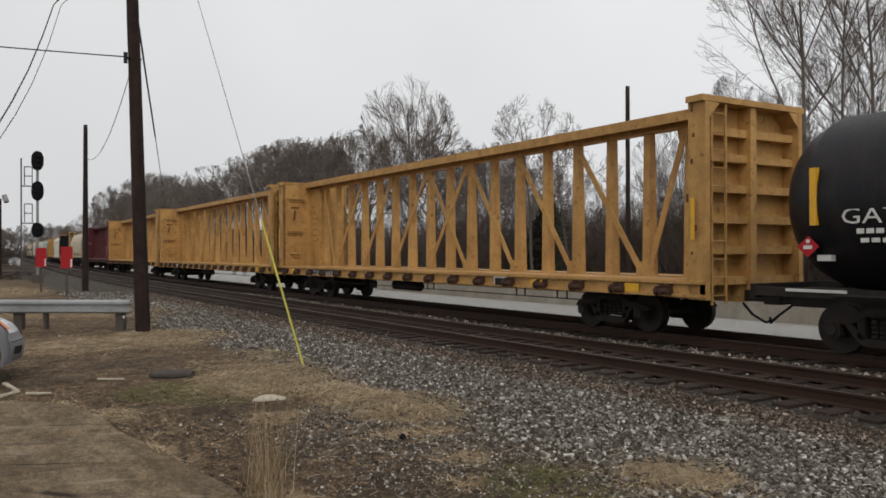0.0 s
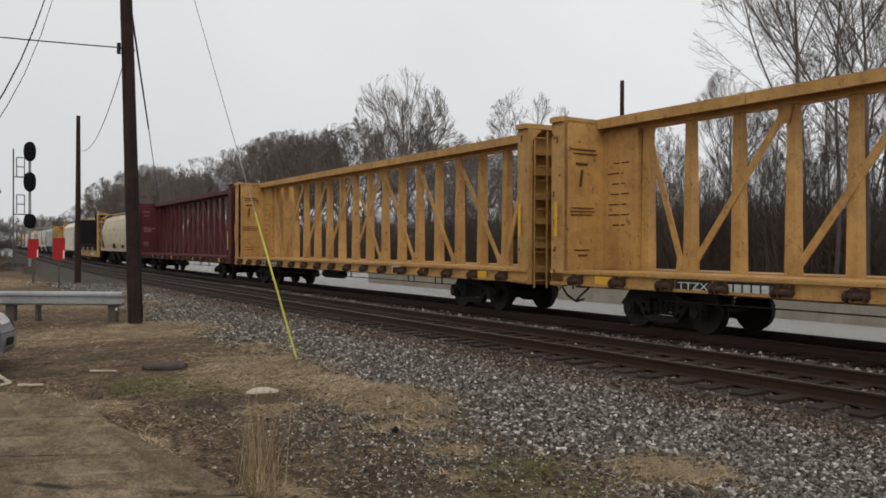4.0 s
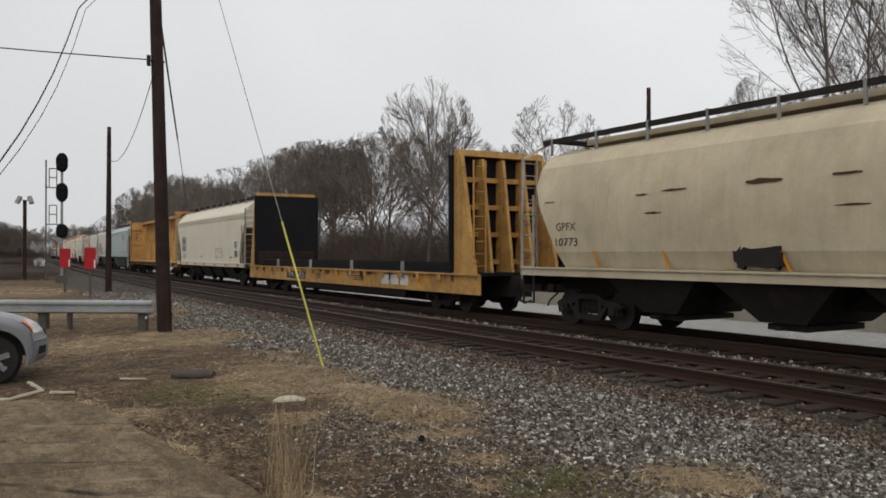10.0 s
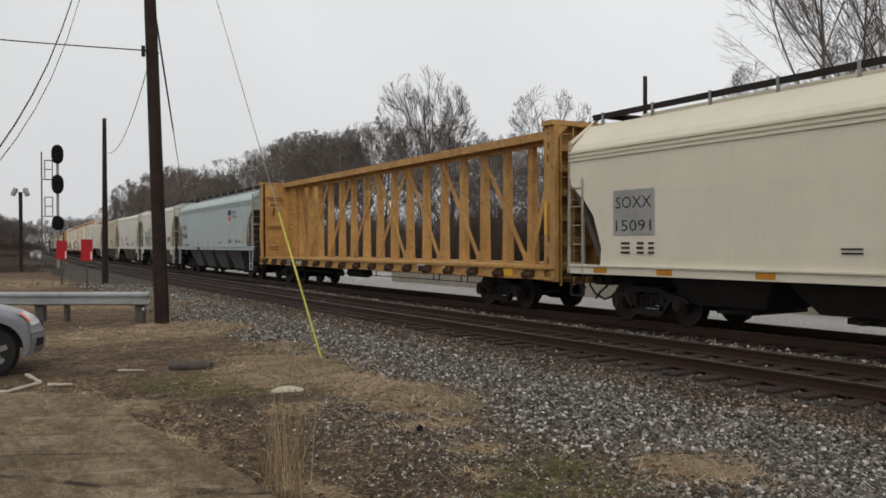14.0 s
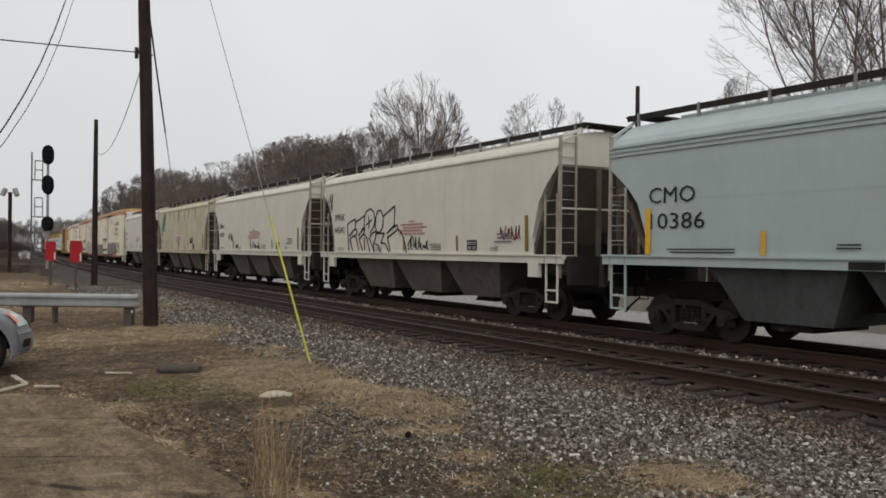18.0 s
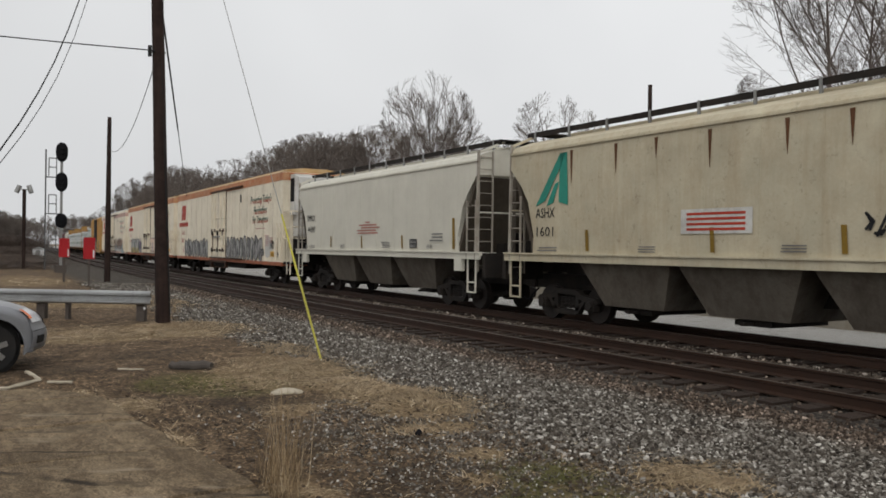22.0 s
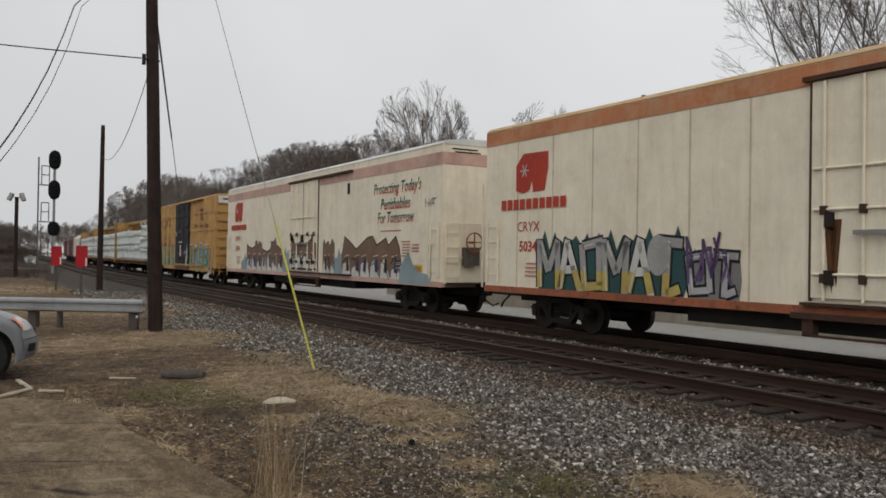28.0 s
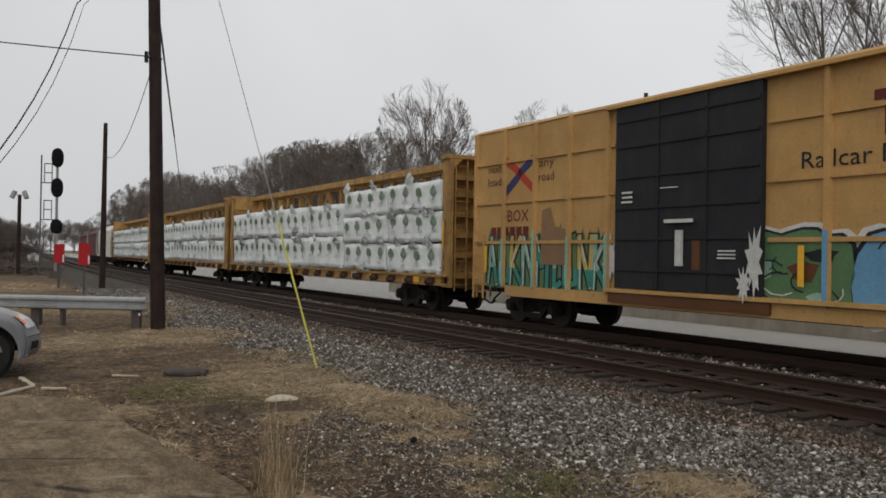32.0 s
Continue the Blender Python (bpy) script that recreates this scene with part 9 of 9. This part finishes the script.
def grass_material():
    m = bpy.data.materials.new("dry_grass_blades")
    m.use_nodes = True
    nt = m.node_tree
    bs = nt.nodes["Principled BSDF"]
    geo = nt.nodes.new("ShaderNodeNewGeometry")
    col = ramp_node(nt, geo.outputs["Random Per Island"], [(0.0, (0.09, 0.058, 0.028)), (0.4, (0.25, 0.17, 0.088)), (0.8, (0.46, 0.34, 0.20)), (1.0, (0.66, 0.54, 0.37))])
    nt.links.new(col, bs.inputs["Base Color"])
    bs.inputs["Roughness"].default_value = 0.85
    return m


M["grass"] = grass_material()


def blade(verts, faces, p, d, ln, w, droop):
    """A thin bent blade of two quads and a tip."""
    d = d.normalized()
    sd = d.cross(Vector((0, 0, 1)))
    sd = (Vector((1, 0, 0)) if sd.length < 0.05 else sd.normalized()) * (w / 2)
    n = len(verts)
    q = p
    for i in range(3):
        k = 1 - i * 0.3
        verts.append(tuple(q - sd * k))
        verts.append(tuple(q + sd * k))
        d = (d + Vector((d.x, d.y, 0)) * droop - Vector((0, 0, droop * 0.8))).normalized()
        q = q + d * (ln / 3)
    verts.append(tuple(q))
    faces.extend(((n, n + 1, n + 3, n + 2), (n + 2, n + 3, n + 5, n + 4), (n + 4, n + 5, n + 6)))


def ground_at(x, y):
    la = lateral(x, y)
    z = ground_z(la)
    if la < -5.4:
        z += 0.05 * noise.noise((x * 0.6, y * 0.6, 0)) + 0.02 * noise.noise((x * 2.3, y * 2.3, 3))
    return z


def edge_x(y):
    """The track side edge of the pavement."""
    for (y0, x0), (y1, x1) in zip(PAVE_EDGE, PAVE_EDGE[1:]):
        if y0 <= y <= y1:
            return x0 + (x1 - x0) * (y - y0) / (y1 - y0)
    return -9.0


def grass_patches():
    """Flattened dry grass in mats, each given by place, half sizes and number of blades."""
    r = random.Random(12)
    verts, faces = [], []
    for cx, cy, a, b, n in GRASS:
        for i in range(int(n * 1.8)):
            x, y = cx + r.gauss(0, a * 0.6), cy + r.gauss(0, b * 0.6)
            if x < edge_x(y) + 0.04:
                continue
            z = ground_at(x, y)
            ang = 9.0 * noise.noise((x * 0.9, y * 0.9, 6)) + r.gauss(0, 0.7)
            d = Vector((math.cos(ang), math.sin(ang), r.uniform(0.05, 0.75)))
            far = 1.0 + max(0, y - 12) * 0.03
            blade(verts, faces, Vector((x, y, z)), d, r.uniform(0.12, 0.36) * far, (0.0045 + 0.0004 * y) * far, 0.35)
    me = bpy.data.meshes.new("dry_grass")
    me.from_pydata(verts, [], faces)
    tagged(part("dry_grass", me, "grass"), "flattened mats of dry straw coloured grass on dirt", "grass", kind="stuff")


grass_patches()


def weed_tuft(x, y, h, n, spread, seed):
    r = random.Random(seed)
    verts, faces = [], []
    for i in range(n):
        a = r.uniform(0, 6.283)
        p = Vector((x + r.gauss(0, 0.07), y + r.gauss(0, 0.07), ground_at(x, y) - 0.02))
        d = Vector((math.cos(a) * spread * r.random(), math.sin(a) * spread * r.random(), 1))
        blade(verts, faces, p, d, h * r.uniform(0.3, 1.0), 0.0045, 0.06 if r.random() < 0.75 else 0.3)
    me = bpy.data.meshes.new("weed_tuft")
    me.from_pydata(verts, [], faces)
    ob = part("weed_tuft", me, "grass")
    tagged(ob, "tall dry tuft of straw coloured grass beside the slab", "grass tuft")


weed_tuft(2.22, 6.1, 1.05, 130, 0.42, 1)
weed_tuft(2.3, 6.3, 0.8, 60, 0.5, 2)
weed_tuft(2.1, 5.7, 0.35, 160, 0.6, 3)
weed_tuft(5.15, 22.5, 0.7, 60, 0.25, 4)
weed_tuft(4.75, 21.2, 0.5, 60, 0.4, 5)


def litter():
    """Dead leaves, clods and small dry tufts strewn over the dirt."""
    r = random.Random(31)
    verts, faces, tv, tf = [], [], [], []
    for i in range(2600):
        y = 4.0 + 13 * r.random() ** 1.3
        x = edge_x(y) + 0.05 + r.random() * (2.8 + y * 0.05)
        if lateral(x, y) > -8.9:
            continue
        z = ground_at(x, y)
        a, s = r.uniform(0, 6.28), r.uniform(0.012, 0.035)
        n = len(verts)
        for k in range(5):
            w = a + k * 1.2566
            verts.append((x + math.cos(w) * s * r.uniform(0.5, 1.1), y + math.sin(w) * s * r.uniform(0.5, 1.1), z + 0.006 + r.uniform(0, 0.018)))
        faces.append(tuple(range(n, n + 5)))
    for i in range(420):
        y = 4.0 + 14 * r.random() ** 1.2
        x = edge_x(y) + 0.03 + r.random() * (2.9 + y * 0.08)
        if lateral(x, y) > -8.7:
            continue
        for k in range(r.randint(6, 16)):
            a = r.uniform(0, 6.28)
            p = Vector((x + r.gauss(0, 0.05), y + r.gauss(0, 0.05), ground_at(x, y)))
            blade(tv, tf, p, Vector((math.cos(a), math.sin(a), r.uniform(0.1, 0.9))), r.uniform(0.06, 0.2), 0.006, 0.3)
    mv, mf = [], []
    for i in range(3600):
        c = r.choice(MOSS)
        x, y = c[0] + r.gauss(0, c[2] * 0.55), c[1] + r.gauss(0, c[3] * 0.55)
        if x < edge_x(y) + 0.05 or noise.noise((x * 2.2, y * 2.2, 9)) < -0.1:
            continue
        a = r.uniform(0, 6.28)
        blade(mv, mf, Vector((x, y, ground_at(x, y))), Vector((math.cos(a), math.sin(a), r.uniform(0.4, 1.4))), r.uniform(0.03, 0.09), 0.008, 0.2)
    me = bpy.data.meshes.new("green_growth")
    me.from_pydata(mv, [], mf)
    tagged(part("green_growth", me, "mossgreen"), "low olive green moss and young grass on damp dirt", "moss", kind="stuff")
    me = bpy.data.meshes.new("leaf_litter")
    me.from_pydata(verts, [], faces)
    tagged(part("leaf_litter", me, "deadleaf"), "small dead brown leaves and clods strewn on dirt", "leaves", kind="stuff")
    me = bpy.data.meshes.new("sparse_grass")
    me.from_pydata(tv, [], tf)
    tagged(part("sparse_grass", me, "grass"), "sparse small tufts of dry grass on bare dirt", "grass", kind="stuff")


M["mossgreen"] = material("olive_green_growth", (0.135, 0.135, 0.04), 0.9, dirty=0.4, dirt=(0.05, 0.04, 0.02), bump=0.0, blotch=0.4)
M["deadleaf"] = material("dead_leaves", (0.06, 0.04, 0.026), 0.9, dirty=0.5, dirt=(0.02, 0.014, 0.01), bump=0.0)
litter()


motions()
